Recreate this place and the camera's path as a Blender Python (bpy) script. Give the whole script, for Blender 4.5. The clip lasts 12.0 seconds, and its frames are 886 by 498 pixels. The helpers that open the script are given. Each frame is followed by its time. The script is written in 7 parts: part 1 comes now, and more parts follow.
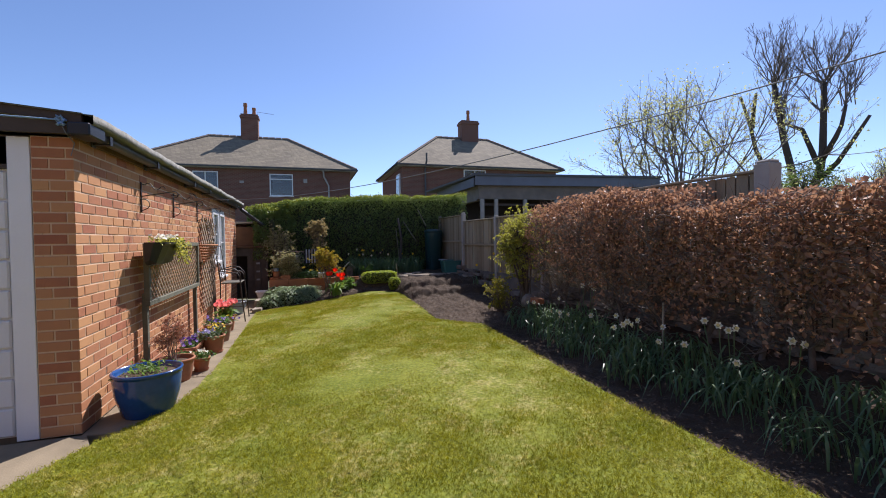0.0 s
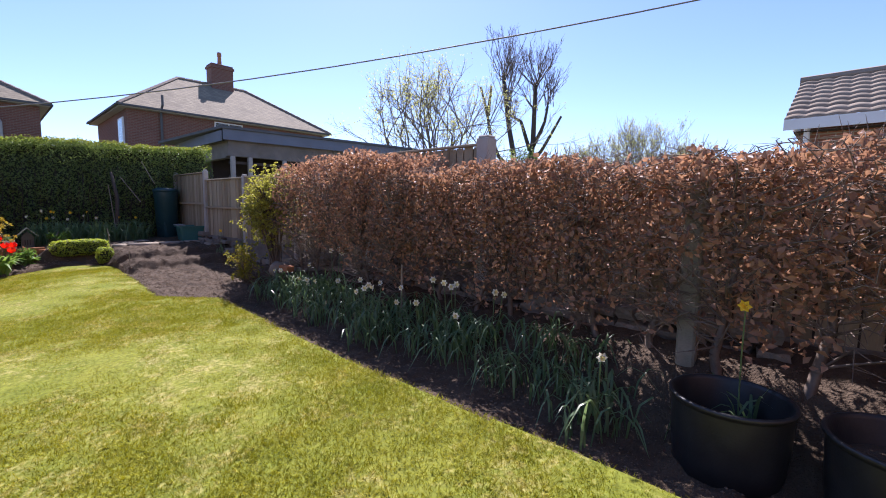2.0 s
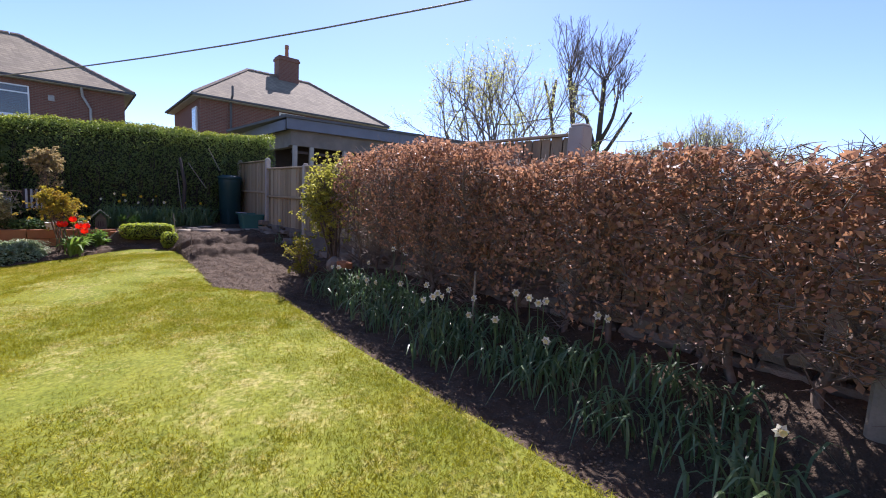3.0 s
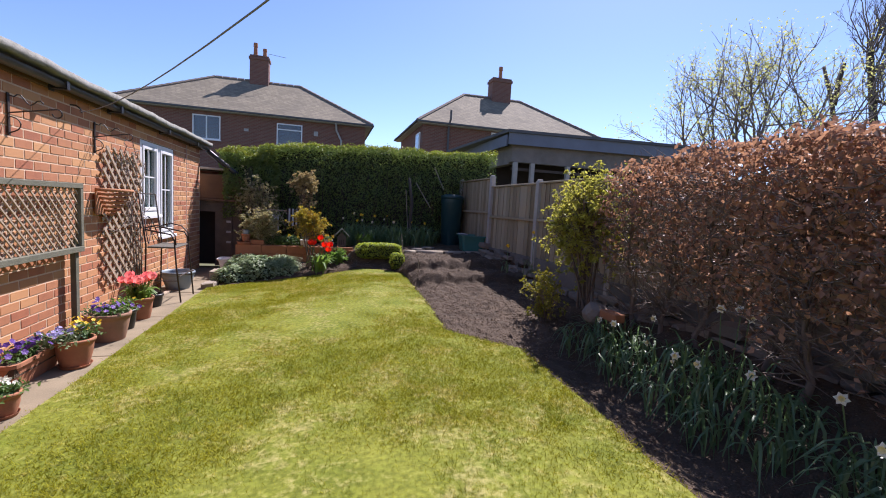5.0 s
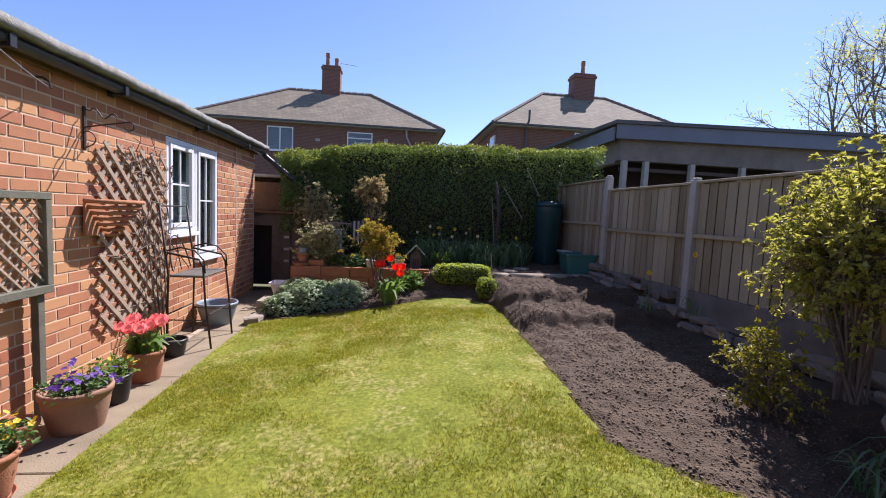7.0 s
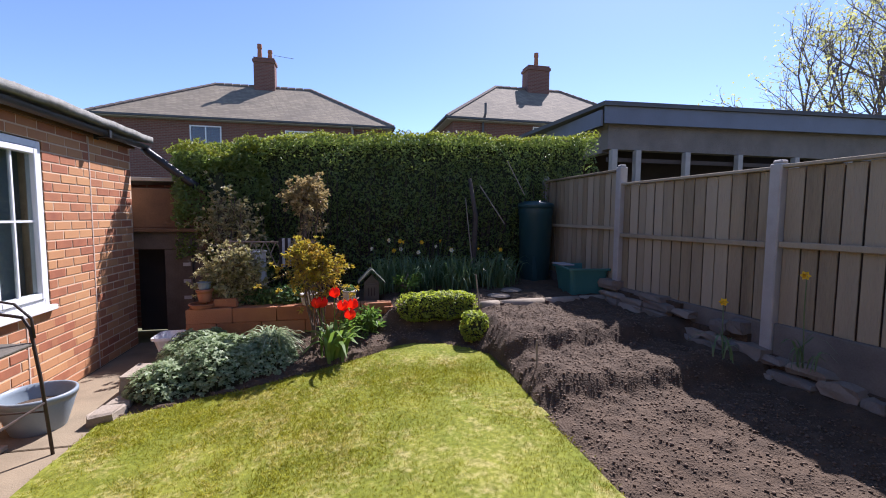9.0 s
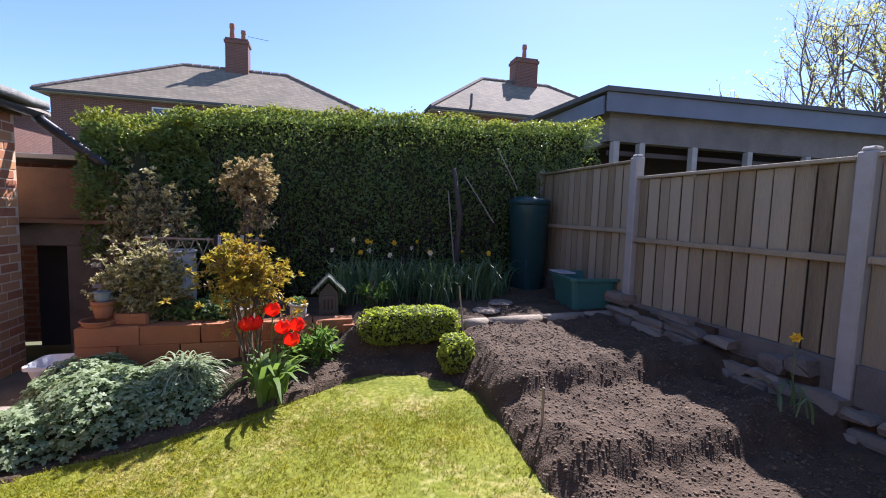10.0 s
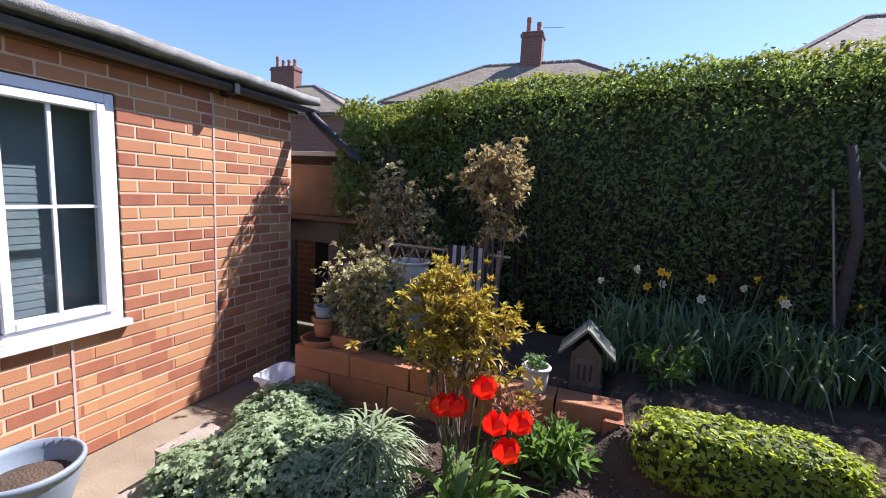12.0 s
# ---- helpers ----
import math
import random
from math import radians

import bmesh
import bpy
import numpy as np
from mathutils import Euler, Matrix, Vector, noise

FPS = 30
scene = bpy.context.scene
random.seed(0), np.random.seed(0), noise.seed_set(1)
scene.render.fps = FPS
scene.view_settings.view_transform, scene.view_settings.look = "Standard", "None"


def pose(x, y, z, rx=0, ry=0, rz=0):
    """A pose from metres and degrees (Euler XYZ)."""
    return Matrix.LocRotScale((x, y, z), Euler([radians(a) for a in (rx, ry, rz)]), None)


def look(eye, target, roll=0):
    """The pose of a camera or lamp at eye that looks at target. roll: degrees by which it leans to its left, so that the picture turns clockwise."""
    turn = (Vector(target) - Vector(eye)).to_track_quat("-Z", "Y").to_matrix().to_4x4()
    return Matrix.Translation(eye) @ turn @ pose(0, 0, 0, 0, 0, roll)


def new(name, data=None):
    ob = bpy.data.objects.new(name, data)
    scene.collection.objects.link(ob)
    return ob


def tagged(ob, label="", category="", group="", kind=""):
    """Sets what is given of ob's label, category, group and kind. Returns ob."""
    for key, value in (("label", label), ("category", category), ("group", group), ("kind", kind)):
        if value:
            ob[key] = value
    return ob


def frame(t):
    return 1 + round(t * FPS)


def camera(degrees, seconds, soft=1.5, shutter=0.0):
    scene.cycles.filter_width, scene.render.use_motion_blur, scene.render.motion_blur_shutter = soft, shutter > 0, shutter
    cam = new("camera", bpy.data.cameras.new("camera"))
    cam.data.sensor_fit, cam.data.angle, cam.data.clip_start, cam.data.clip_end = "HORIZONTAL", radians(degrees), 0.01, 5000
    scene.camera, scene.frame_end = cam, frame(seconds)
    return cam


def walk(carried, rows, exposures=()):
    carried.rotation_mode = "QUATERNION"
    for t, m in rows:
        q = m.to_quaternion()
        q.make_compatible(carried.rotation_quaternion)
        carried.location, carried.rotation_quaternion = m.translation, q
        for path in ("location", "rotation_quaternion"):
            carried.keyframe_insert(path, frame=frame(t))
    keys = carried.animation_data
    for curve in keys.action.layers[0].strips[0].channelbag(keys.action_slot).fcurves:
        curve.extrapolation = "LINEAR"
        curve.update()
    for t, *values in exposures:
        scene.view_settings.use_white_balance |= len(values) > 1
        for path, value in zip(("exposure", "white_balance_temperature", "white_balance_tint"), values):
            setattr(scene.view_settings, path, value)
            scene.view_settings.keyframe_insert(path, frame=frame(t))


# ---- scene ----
cam = camera(91.6, 12.0, soft=1.0)
PATH = [
    (0, (1.783, -4.214, 1.551), (2.383, -2.307, 1.505), -0.8),
    (0.5, (1.777, -4.301, 1.519), (2.851, -2.615, 1.448), -0.4),
    (1, (1.873, -4.339, 1.497), (3.279, -2.921, 1.383), 0.3),
    (1.5, (2.012, -4.274, 1.49), (3.514, -2.964, 1.327), 0.5),
    (2, (2.211, -4.103, 1.494), (3.671, -2.75, 1.295), 0.7),
    (2.5, (2.353, -3.829, 1.476), (3.75, -2.415, 1.259), 2.3),
    (3, (2.459, -3.464, 1.499), (3.753, -1.956, 1.275), 2.9),
    (3.2, (2.477, -3.316, 1.499), (3.703, -1.751, 1.278), 3.1),
    (4.8, (2.535, -1.871, 1.53), (3.163, 0.018, 1.34), 3.4),
    (5, (2.519, -1.696, 1.509), (3.045, 0.224, 1.322), 3.3),
    (5.5, (2.49, -1.265, 1.538), (2.797, 0.703, 1.353), 3.3),
    (6, (2.444, -0.789, 1.528), (2.699, 1.187, 1.359), 3.6),
    (6.5, (2.44, -0.338, 1.536), (2.673, 1.642, 1.373), 2.9),
    (6.7, (2.485, -0.089, 1.524), (2.712, 1.891, 1.359), 2.8),
    (8.3, (2.424, 1.514, 1.614), (2.651, 3.494, 1.455), 2.3),
    (8.5, (2.436, 1.707, 1.599), (2.692, 3.684, 1.439), 2.0),
    (9, (2.542, 2.216, 1.617), (2.98, 4.161, 1.465), 0.4),
    (9.5, (2.69, 2.693, 1.623), (3.209, 4.618, 1.471), -1.0),
    (10, (2.824, 3.204, 1.618), (3.343, 5.128, 1.449), 1.7),
    (10.5, (2.903, 3.676, 1.675), (3.185, 5.647, 1.484), 2.0),
    (10.6, (2.879, 3.753, 1.677), (3.123, 5.731, 1.508), 1.3),
    (11, (3.003, 4.073, 1.712), (2.882, 6.058, 1.497), 2.8),
    (11.5, (3.005, 4.414, 1.713), (2.538, 6.343, 1.467), 3.2),
    (12, (2.895, 4.813, 1.738), (2.187, 6.665, 1.478), 2.9),
]
walk(cam, [(t, look(eye, target, roll)) for t, eye, target, roll in PATH],
     [(0, 0.65, 5900, 19), (1.0, 0.95, 5850, 24), (2.5, 1.22, 5800, 26), (4.8, 0.95, 5850, 24), (8.5, 0.98, 5750, 24), (10.5, 1.38, 5650, 24), (12, 1.3, 5650, 24)])

# ---- light ----
SUN = Vector((0.396, 0.507, 0.766))
world = bpy.data.worlds.new("world")
scene.world = world
world.use_nodes = True
wn = world.node_tree.nodes
sky = wn.new("ShaderNodeTexSky")
sky.sky_type = "NISHITA"
sky.sun_disc = False
sky.sun_elevation = radians(50)
sky.sun_rotation = radians(38)
sky.altitude = 50
sky.air_density, sky.dust_density, sky.ozone_density = 0.75, 0.25, 2.6
wn["Background"].inputs["Strength"].default_value = 0.1
world.node_tree.links.new(sky.outputs[0], wn["Background"].inputs["Color"])
sun_data = bpy.data.lights.new("sun", "SUN")
sun_data.energy, sun_data.angle, sun_data.color = 4.9, radians(0.6), (1.0, 0.94, 0.84)
sun = new("sun", sun_data)
sun.matrix_world = look(SUN * 60, (0, 0, 0))

# ---- materials ----


def mat(name, c1, c2, scale=6.0, rough=0.8, bump=0.3, bscale=60.0, c3=None, spread=0.0, metal=0.0, dist=0.01, spec=0.4, big=0.8, stretch=None):
    """Two colours mixed by noise at two scales, an optional third by each piece's own random number, and a fine relief."""
    m = bpy.data.materials.new(name)
    m.use_nodes = True
    n, l = m.node_tree.nodes, m.node_tree.links
    b = n["Principled BSDF"]
    b.inputs["Roughness"].default_value = rough
    b.inputs["Metallic"].default_value = metal
    b.inputs["Specular IOR Level"].default_value = spec
    geo = n.new("ShaderNodeNewGeometry")
    n1 = n.new("ShaderNodeTexNoise")
    n1.inputs["Scale"].default_value, n1.inputs["Detail"].default_value = scale, 6
    n2 = n.new("ShaderNodeTexNoise")
    n2.inputs["Scale"].default_value, n2.inputs["Detail"].default_value = bscale, 3
    where = geo.outputs["Position"]
    if stretch:
        vm = n.new("ShaderNodeVectorMath")
        vm.operation, vm.inputs[1].default_value = "MULTIPLY", stretch
        l.new(where, vm.inputs[0])
        where = vm.outputs[0]
    l.new(where, n1.inputs["Vector"])
    l.new(where, n2.inputs["Vector"])
    r = n.new("ShaderNodeMapRange")
    r.inputs["From Min"].default_value, r.inputs["From Max"].default_value = 0.5 - 0.25 / big, 0.5 + 0.25 / big
    l.new(n1.outputs["Fac"], r.inputs["Value"])
    add = n.new("ShaderNodeMath")
    add.operation = "MULTIPLY_ADD"
    add.inputs[1].default_value, add.inputs[2].default_value = 0.6, -0.3
    l.new(n2.outputs["Fac"], add.inputs[0])
    s = n.new("ShaderNodeMath")
    s.use_clamp = True
    l.new(r.outputs[0], s.inputs[0])
    l.new(add.outputs[0], s.inputs[1])
    mix = n.new("ShaderNodeMix")
    mix.data_type = "RGBA"
    mix.inputs[6].default_value, mix.inputs[7].default_value = (*c1, 1), (*c2, 1)
    l.new(s.outputs[0], mix.inputs[0])
    out = mix.outputs[2]
    if c3:
        oi = n.new("ShaderNodeObjectInfo")
        sm = n.new("ShaderNodeMath")
        l.new(geo.outputs["Random Per Island"], sm.inputs[0])
        l.new(oi.outputs["Random"], sm.inputs[1])
        fr = n.new("ShaderNodeMath")
        fr.operation = "FRACT"
        l.new(sm.outputs[0], fr.inputs[0])
        pw = n.new("ShaderNodeMath")
        pw.operation = "MULTIPLY"
        pw.inputs[1].default_value = spread
        l.new(fr.outputs[0], pw.inputs[0])
        mx = n.new("ShaderNodeMix")
        mx.data_type = "RGBA"
        mx.inputs[7].default_value = (*c3, 1)
        l.new(pw.outputs[0], mx.inputs[0])
        l.new(out, mx.inputs[6])
        out = mx.outputs[2]
    l.new(out, b.inputs["Base Color"])
    if bump:
        bp = n.new("ShaderNodeBump")
        bp.inputs["Strength"].default_value, bp.inputs["Distance"].default_value = bump, dist
        l.new(n2.outputs["Fac"], bp.inputs["Height"])
        l.new(bp.outputs[0], b.inputs["Normal"])
    return m


def leafy(name, c1, c2, c3, spread=0.8, through_=0.35, scale=1.2, rough=0.5, spec=0.35, big=0.8):
    """A leaf: a diffuse face with some gloss, and light shining through from behind."""
    m = mat(name, c1, c2, scale=scale, rough=rough, bump=0, bscale=25, c3=c3, spread=spread, spec=spec, big=big)
    n, l = m.node_tree.nodes, m.node_tree.links
    b = n["Principled BSDF"]
    src = b.inputs["Base Color"].links[0].from_socket
    t = n.new("ShaderNodeBsdfTranslucent")
    hsv = n.new("ShaderNodeHueSaturation")
    hsv.inputs["Saturation"].default_value, hsv.inputs["Value"].default_value = 1.1, 1.5
    l.new(src, hsv.inputs["Color"])
    l.new(hsv.outputs[0], t.inputs["Color"])
    ms = n.new("ShaderNodeMixShader")
    ms.inputs[0].default_value = through_
    l.new(b.outputs[0], ms.inputs[1])
    l.new(t.outputs[0], ms.inputs[2])
    l.new(ms.outputs[0], n["Material Output"].inputs["Surface"])
    return m


def glass(name, tint=(0.75, 0.8, 0.8)):
    m = bpy.data.materials.new(name)
    m.use_nodes = True
    n, l = m.node_tree.nodes, m.node_tree.links
    n.remove(n["Principled BSDF"])
    lw, pw, fr = n.new("ShaderNodeLayerWeight"), n.new("ShaderNodeMath"), n.new("ShaderNodeMath")
    lw.inputs["Blend"].default_value = 0.5
    pw.operation, pw.inputs[1].default_value = "POWER", 5.0
    fr.operation, fr.inputs[1].default_value, fr.inputs[2].default_value = "MULTIPLY_ADD", 0.9, 0.06
    l.new(lw.outputs["Facing"], pw.inputs[0])
    l.new(pw.outputs[0], fr.inputs[0])
    tr, gl = n.new("ShaderNodeBsdfTransparent"), n.new("ShaderNodeBsdfGlossy")
    tr.inputs["Color"].default_value = (*tint, 1)
    gl.inputs["Roughness"].default_value = 0.02
    ms = n.new("ShaderNodeMixShader")
    l.new(fr.outputs[0], ms.inputs[0])
    l.new(tr.outputs[0], ms.inputs[1])
    l.new(gl.outputs[0], ms.inputs[2])
    l.new(ms.outputs[0], n["Material Output"].inputs["Surface"])
    return m


def courses(name, c1, c2, mortar, w, h, rough=0.85, joint=0.012, flat=False, bump=0.5):
    """Brickwork or tiles for far buildings."""
    m = mat(name, c1, c2, scale=0.8, rough=rough, bump=0, bscale=20)
    n, l = m.node_tree.nodes, m.node_tree.links
    b = n["Principled BSDF"]
    src = b.inputs["Base Color"].links[0].from_socket
    br = n.new("ShaderNodeTexBrick")
    br.inputs["Scale"].default_value = 1
    br.inputs["Brick Width"].default_value, br.inputs["Row Height"].default_value = w, h
    br.inputs["Mortar Size"].default_value = joint
    br.inputs["Mortar"].default_value = (*mortar, 1)
    geo = n.new("ShaderNodeNewGeometry")
    sp, cb, ad = n.new("ShaderNodeSeparateXYZ"), n.new("ShaderNodeCombineXYZ"), n.new("ShaderNodeMath")
    l.new(geo.outputs["Position"], sp.inputs[0])
    l.new(sp.outputs[0], ad.inputs[0])
    l.new(sp.outputs[1], ad.inputs[1])
    l.new(ad.outputs[0], cb.inputs[0])
    l.new(sp.outputs[2], cb.inputs[1])
    l.new(cb.outputs[0], br.inputs["Vector"])
    dk = n.new("ShaderNodeHueSaturation")
    dk.inputs["Value"].default_value = 0.75
    l.new(src, dk.inputs["Color"])
    l.new(src, br.inputs["Color1"])
    l.new(dk.outputs[0], br.inputs["Color2"])
    l.new(br.outputs["Color"], b.inputs["Base Color"])
    bp = n.new("ShaderNodeBump")
    bp.inputs["Strength"].default_value, bp.inputs["Distance"].default_value, bp.invert = bump, 0.01, True
    l.new(br.outputs["Fac"], bp.inputs["Height"])
    l.new(bp.outputs[0], b.inputs["Normal"])
    return m


M_BRICK = mat("garage_brick", (0.42, 0.15, 0.068), (0.27, 0.092, 0.05), 9, 0.85, 0.7, 140, c3=(0.55, 0.285, 0.12), spread=0.95, dist=0.004)
M_MORTAR = mat("mortar", (0.58, 0.41, 0.26), (0.68, 0.50, 0.34), 12, 0.95, 0.5, 200, dist=0.004)
M_JOINT = mat("pale_mastic", (0.60, 0.47, 0.37), (0.48, 0.36, 0.28), 9, 0.9, 0.3, 120)
M_CONC = mat("concrete_path", (0.28, 0.22, 0.138), (0.16, 0.126, 0.08), 2.8, 0.9, 0.6, 90, dist=0.006, big=1.0)
M_CONCPOST = mat("concrete_post", (0.46, 0.43, 0.38), (0.33, 0.30, 0.265), 5, 0.9, 0.6, 120, dist=0.005)
M_OLDPOST = mat("lichened_concrete_post", (0.30, 0.26, 0.20), (0.15, 0.14, 0.10), 7, 0.95, 0.8, 70, dist=0.008)
M_GRAVELBOARD = mat("dirty_concrete_board", (0.22, 0.195, 0.165), (0.11, 0.095, 0.08), 4, 0.95, 0.7, 90, dist=0.008)


def turf(name, green, lime, straw, shine=0.0):
    """Lawn: lush green, lime and dry straw patches at three scales, shared by the turf and its blades."""
    m = leafy(name, green, lime, lime, 0.35, shine, scale=3.1, rough=0.85, spec=0.08, big=1.0)
    n, l = m.node_tree.nodes, m.node_tree.links
    b = n["Principled BSDF"]
    src = b.inputs["Base Color"].links[0].from_socket
    geo = n.new("ShaderNodeNewGeometry")
    n1, n2 = n.new("ShaderNodeTexNoise"), n.new("ShaderNodeTexNoise")
    n1.inputs["Scale"].default_value, n1.inputs["Detail"].default_value = 2.7, 4
    n2.inputs["Scale"].default_value, n2.inputs["Detail"].default_value, n2.inputs["Roughness"].default_value = 17, 3, 0.65
    ad, mr, mx = n.new("ShaderNodeMath"), n.new("ShaderNodeMapRange"), n.new("ShaderNodeMix")
    l.new(geo.outputs["Position"], n1.inputs["Vector"])
    l.new(geo.outputs["Position"], n2.inputs["Vector"])
    l.new(n1.outputs["Fac"], ad.inputs[0])
    l.new(n2.outputs["Fac"], ad.inputs[1])
    mr.inputs["From Min"].default_value, mr.inputs["From Max"].default_value, mr.inputs["To Max"].default_value = 1.02, 1.30, 0.62
    l.new(ad.outputs[0], mr.inputs["Value"])
    mx.data_type = "RGBA"
    mx.inputs[7].default_value = (*straw, 1)
    l.new(mr.outputs[0], mx.inputs[0])
    l.new(src, mx.inputs[6])
    n3, gr, ml = n.new("ShaderNodeTexNoise"), n.new("ShaderNodeMapRange"), n.new("ShaderNodeMix")
    n3.inputs["Scale"].default_value, n3.inputs["Detail"].default_value = 34, 3
    l.new(geo.outputs["Position"], n3.inputs["Vector"])
    gr.inputs["From Min"].default_value, gr.inputs["From Max"].default_value = 0.34, 0.66
    gr.inputs["To Min"].default_value, gr.inputs["To Max"].default_value = 0.74, 1.24
    l.new(n3.outputs["Fac"], gr.inputs["Value"])
    ml.data_type, ml.blend_type = "RGBA", "MULTIPLY"
    ml.inputs[0].default_value = 1.0
    l.new(mx.outputs[2], ml.inputs[6])
    l.new(gr.outputs[0], ml.inputs[7])
    l.new(ml.outputs[2], b.inputs["Base Color"])
    for node in n:
        if node.bl_idname == "ShaderNodeHueSaturation":
            l.new(ml.outputs[2], node.inputs["Color"])
    return m


M_LAWN = turf("lawn_turf", (0.125, 0.15, 0.018), (0.20, 0.205, 0.03), (0.34, 0.285, 0.12), 0.0)
M_GRASS = turf("grass_blade", (0.182, 0.198, 0.013), (0.295, 0.275, 0.024), (0.46, 0.375, 0.12), 0.25)
M_SOIL = mat("garden_soil", (0.050, 0.033, 0.020), (0.110, 0.073, 0.044), 7, 0.95, 1.0, 75, dist=0.018)
M_CLOD = mat("soil_clods", (0.085, 0.055, 0.034), (0.14, 0.095, 0.06), 20, 0.95, 0, 90, c3=(0.24, 0.175, 0.12), spread=0.6)
M_WHITE = mat("white_upvc", (0.80, 0.80, 0.80), (0.74, 0.74, 0.73), 3, 0.35, 0.05, 60)
M_DOOR = mat("white_garage_door", (0.74, 0.74, 0.72), (0.66, 0.66, 0.64), 2, 0.45, 0.08, 60)
M_GLASS = glass("window_glass")
M_DARKWOOD = mat("dark_brown_board_and_gap_shade", (0.05, 0.035, 0.025), (0.08, 0.055, 0.04), 6, 0.7, 0.3, 50)
M_GREYBOARD = mat("grey_brown_board", (0.16, 0.12, 0.09), (0.085, 0.065, 0.05), 5, 0.8, 0.5, 50)
M_DARKWOOD2 = mat("weathered_bird_house_wood", (0.13, 0.115, 0.09), (0.08, 0.07, 0.055), 14, 0.85, 0.4, 70)
M_BLACK = mat("black_plastic", (0.012, 0.012, 0.013), (0.03, 0.03, 0.03), 8, 0.4, 0.1, 80)
M_GUTTER = mat("dark_grey_plastic", (0.05, 0.05, 0.05), (0.09, 0.085, 0.08), 6, 0.45, 0.15, 80)
M_IRON = mat("black_iron", (0.018, 0.016, 0.015), (0.06, 0.035, 0.022), 25, 0.55, 0.2, 120)
M_ROOFSHEET = mat("cement_roof_sheet", (0.36, 0.35, 0.31), (0.17, 0.165, 0.13), 11, 0.95, 0.9, 120, dist=0.01)
M_FENCE = mat("weathered_fence_board", (0.34, 0.26, 0.15), (0.14, 0.105, 0.062), 2.2, 0.85, 0.7, 26, c3=(0.44, 0.365, 0.25), spread=0.8, stretch=(4.0, 4.0, 0.45))
M_TRELLIS = mat("grey_trellis_wood", (0.44, 0.34, 0.24), (0.30, 0.23, 0.16), 12, 0.85, 0.4, 90)
M_FRAMEWOOD = mat("green_grey_frame_wood", (0.17, 0.16, 0.11), (0.10, 0.10, 0.07), 10, 0.8, 0.4, 90)
M_TERRA = mat("terracotta", (0.40, 0.17, 0.085), (0.30, 0.125, 0.065), 14, 0.85, 0.3, 120)
M_TERRA2 = mat("pale_terracotta", (0.36, 0.20, 0.12), (0.25, 0.14, 0.09), 10, 0.85, 0.3, 120)
M_BLUE = mat("blue_glaze", (0.02, 0.075, 0.24), (0.012, 0.05, 0.16), 9, 0.16, 0.06, 40, spec=0.6)
M_GREYTUB = mat("blue_grey_plastic", (0.25, 0.30, 0.33), (0.19, 0.23, 0.26), 5, 0.45, 0.1, 60)
M_GREENTUB = mat("green_plastic", (0.06, 0.19, 0.165), (0.045, 0.15, 0.13), 5, 0.4, 0.1, 60)
M_BUTT = mat("dark_green_plastic", (0.024, 0.068, 0.072), (0.017, 0.052, 0.056), 4, 0.4, 0.1, 60)
M_STONE = mat("rough_stone", (0.20, 0.17, 0.14), (0.11, 0.095, 0.08), 8, 0.9, 0.8, 60, c3=(0.34, 0.27, 0.20), spread=0.7, dist=0.015)
M_REDSTONE = mat("red_planter_block", (0.38, 0.155, 0.065), (0.27, 0.105, 0.048), 6, 0.9, 0.6, 90, c3=(0.44, 0.21, 0.10), spread=0.6)
M_LOG = mat("pale_log_edging", (0.36, 0.30, 0.23), (0.22, 0.18, 0.13), 8, 0.9, 0.6, 60)
M_BARK = mat("bark", (0.10, 0.075, 0.055), (0.055, 0.042, 0.032), 15, 0.9, 0.8, 60)
M_TWIG = mat("beech_twig", (0.20, 0.15, 0.115), (0.115, 0.088, 0.068), 15, 0.8, 0.2, 60)
M_FARTWIG = mat("far_twig", (0.20, 0.165, 0.14), (0.14, 0.115, 0.10), 1, 0.9, 0, 6)
M_PRIVET = leafy("privet_leaf", (0.115, 0.165, 0.042), (0.145, 0.20, 0.052), (0.22, 0.275, 0.08), 0.7, 0.5, rough=0.38, spec=0.5)
M_PRIVETTOP = leafy("young_privet_leaf", (0.15, 0.19, 0.03), (0.21, 0.24, 0.04), (0.28, 0.29, 0.055), 0.7, 0.35)
# near-black green: the shade deep between leaves, put into a colour
M_SHADECORE = mat("shaded_plant_inside", (0.03, 0.04, 0.016), (0.045, 0.05, 0.025), 8, 0.95, 0.5, 40)
M_BEECH = leafy("dry_beech_leaf", (0.25, 0.145, 0.095), (0.155, 0.10, 0.074), (0.49, 0.28, 0.17), 0.85, 0.35, rough=0.5, spec=0.2)
M_DAFLEAF = leafy("daffodil_leaf", (0.115, 0.185, 0.08), (0.08, 0.14, 0.058), (0.19, 0.26, 0.11), 0.7, 0.35, scale=4, rough=0.38, spec=0.45)
M_TULIPLEAF = leafy("tulip_leaf", (0.14, 0.24, 0.05), (0.09, 0.17, 0.045), (0.20, 0.29, 0.06), 0.7, 0.4, scale=4)
M_GERAN = leafy("ground_cover_leaf", (0.19, 0.26, 0.11), (0.11, 0.17, 0.06), (0.40, 0.46, 0.27), 0.8, 0.32, scale=4)
M_GERAND = leafy("grey_green_strap_leaf", (0.12, 0.16, 0.07), (0.09, 0.13, 0.05), (0.2, 0.24, 0.12), 0.8, 0.25, scale=4)
M_STRAP = leafy("pale_strap_leaf", (0.27, 0.33, 0.17), (0.18, 0.24, 0.11), (0.40, 0.45, 0.28), 0.8, 0.35, scale=6)
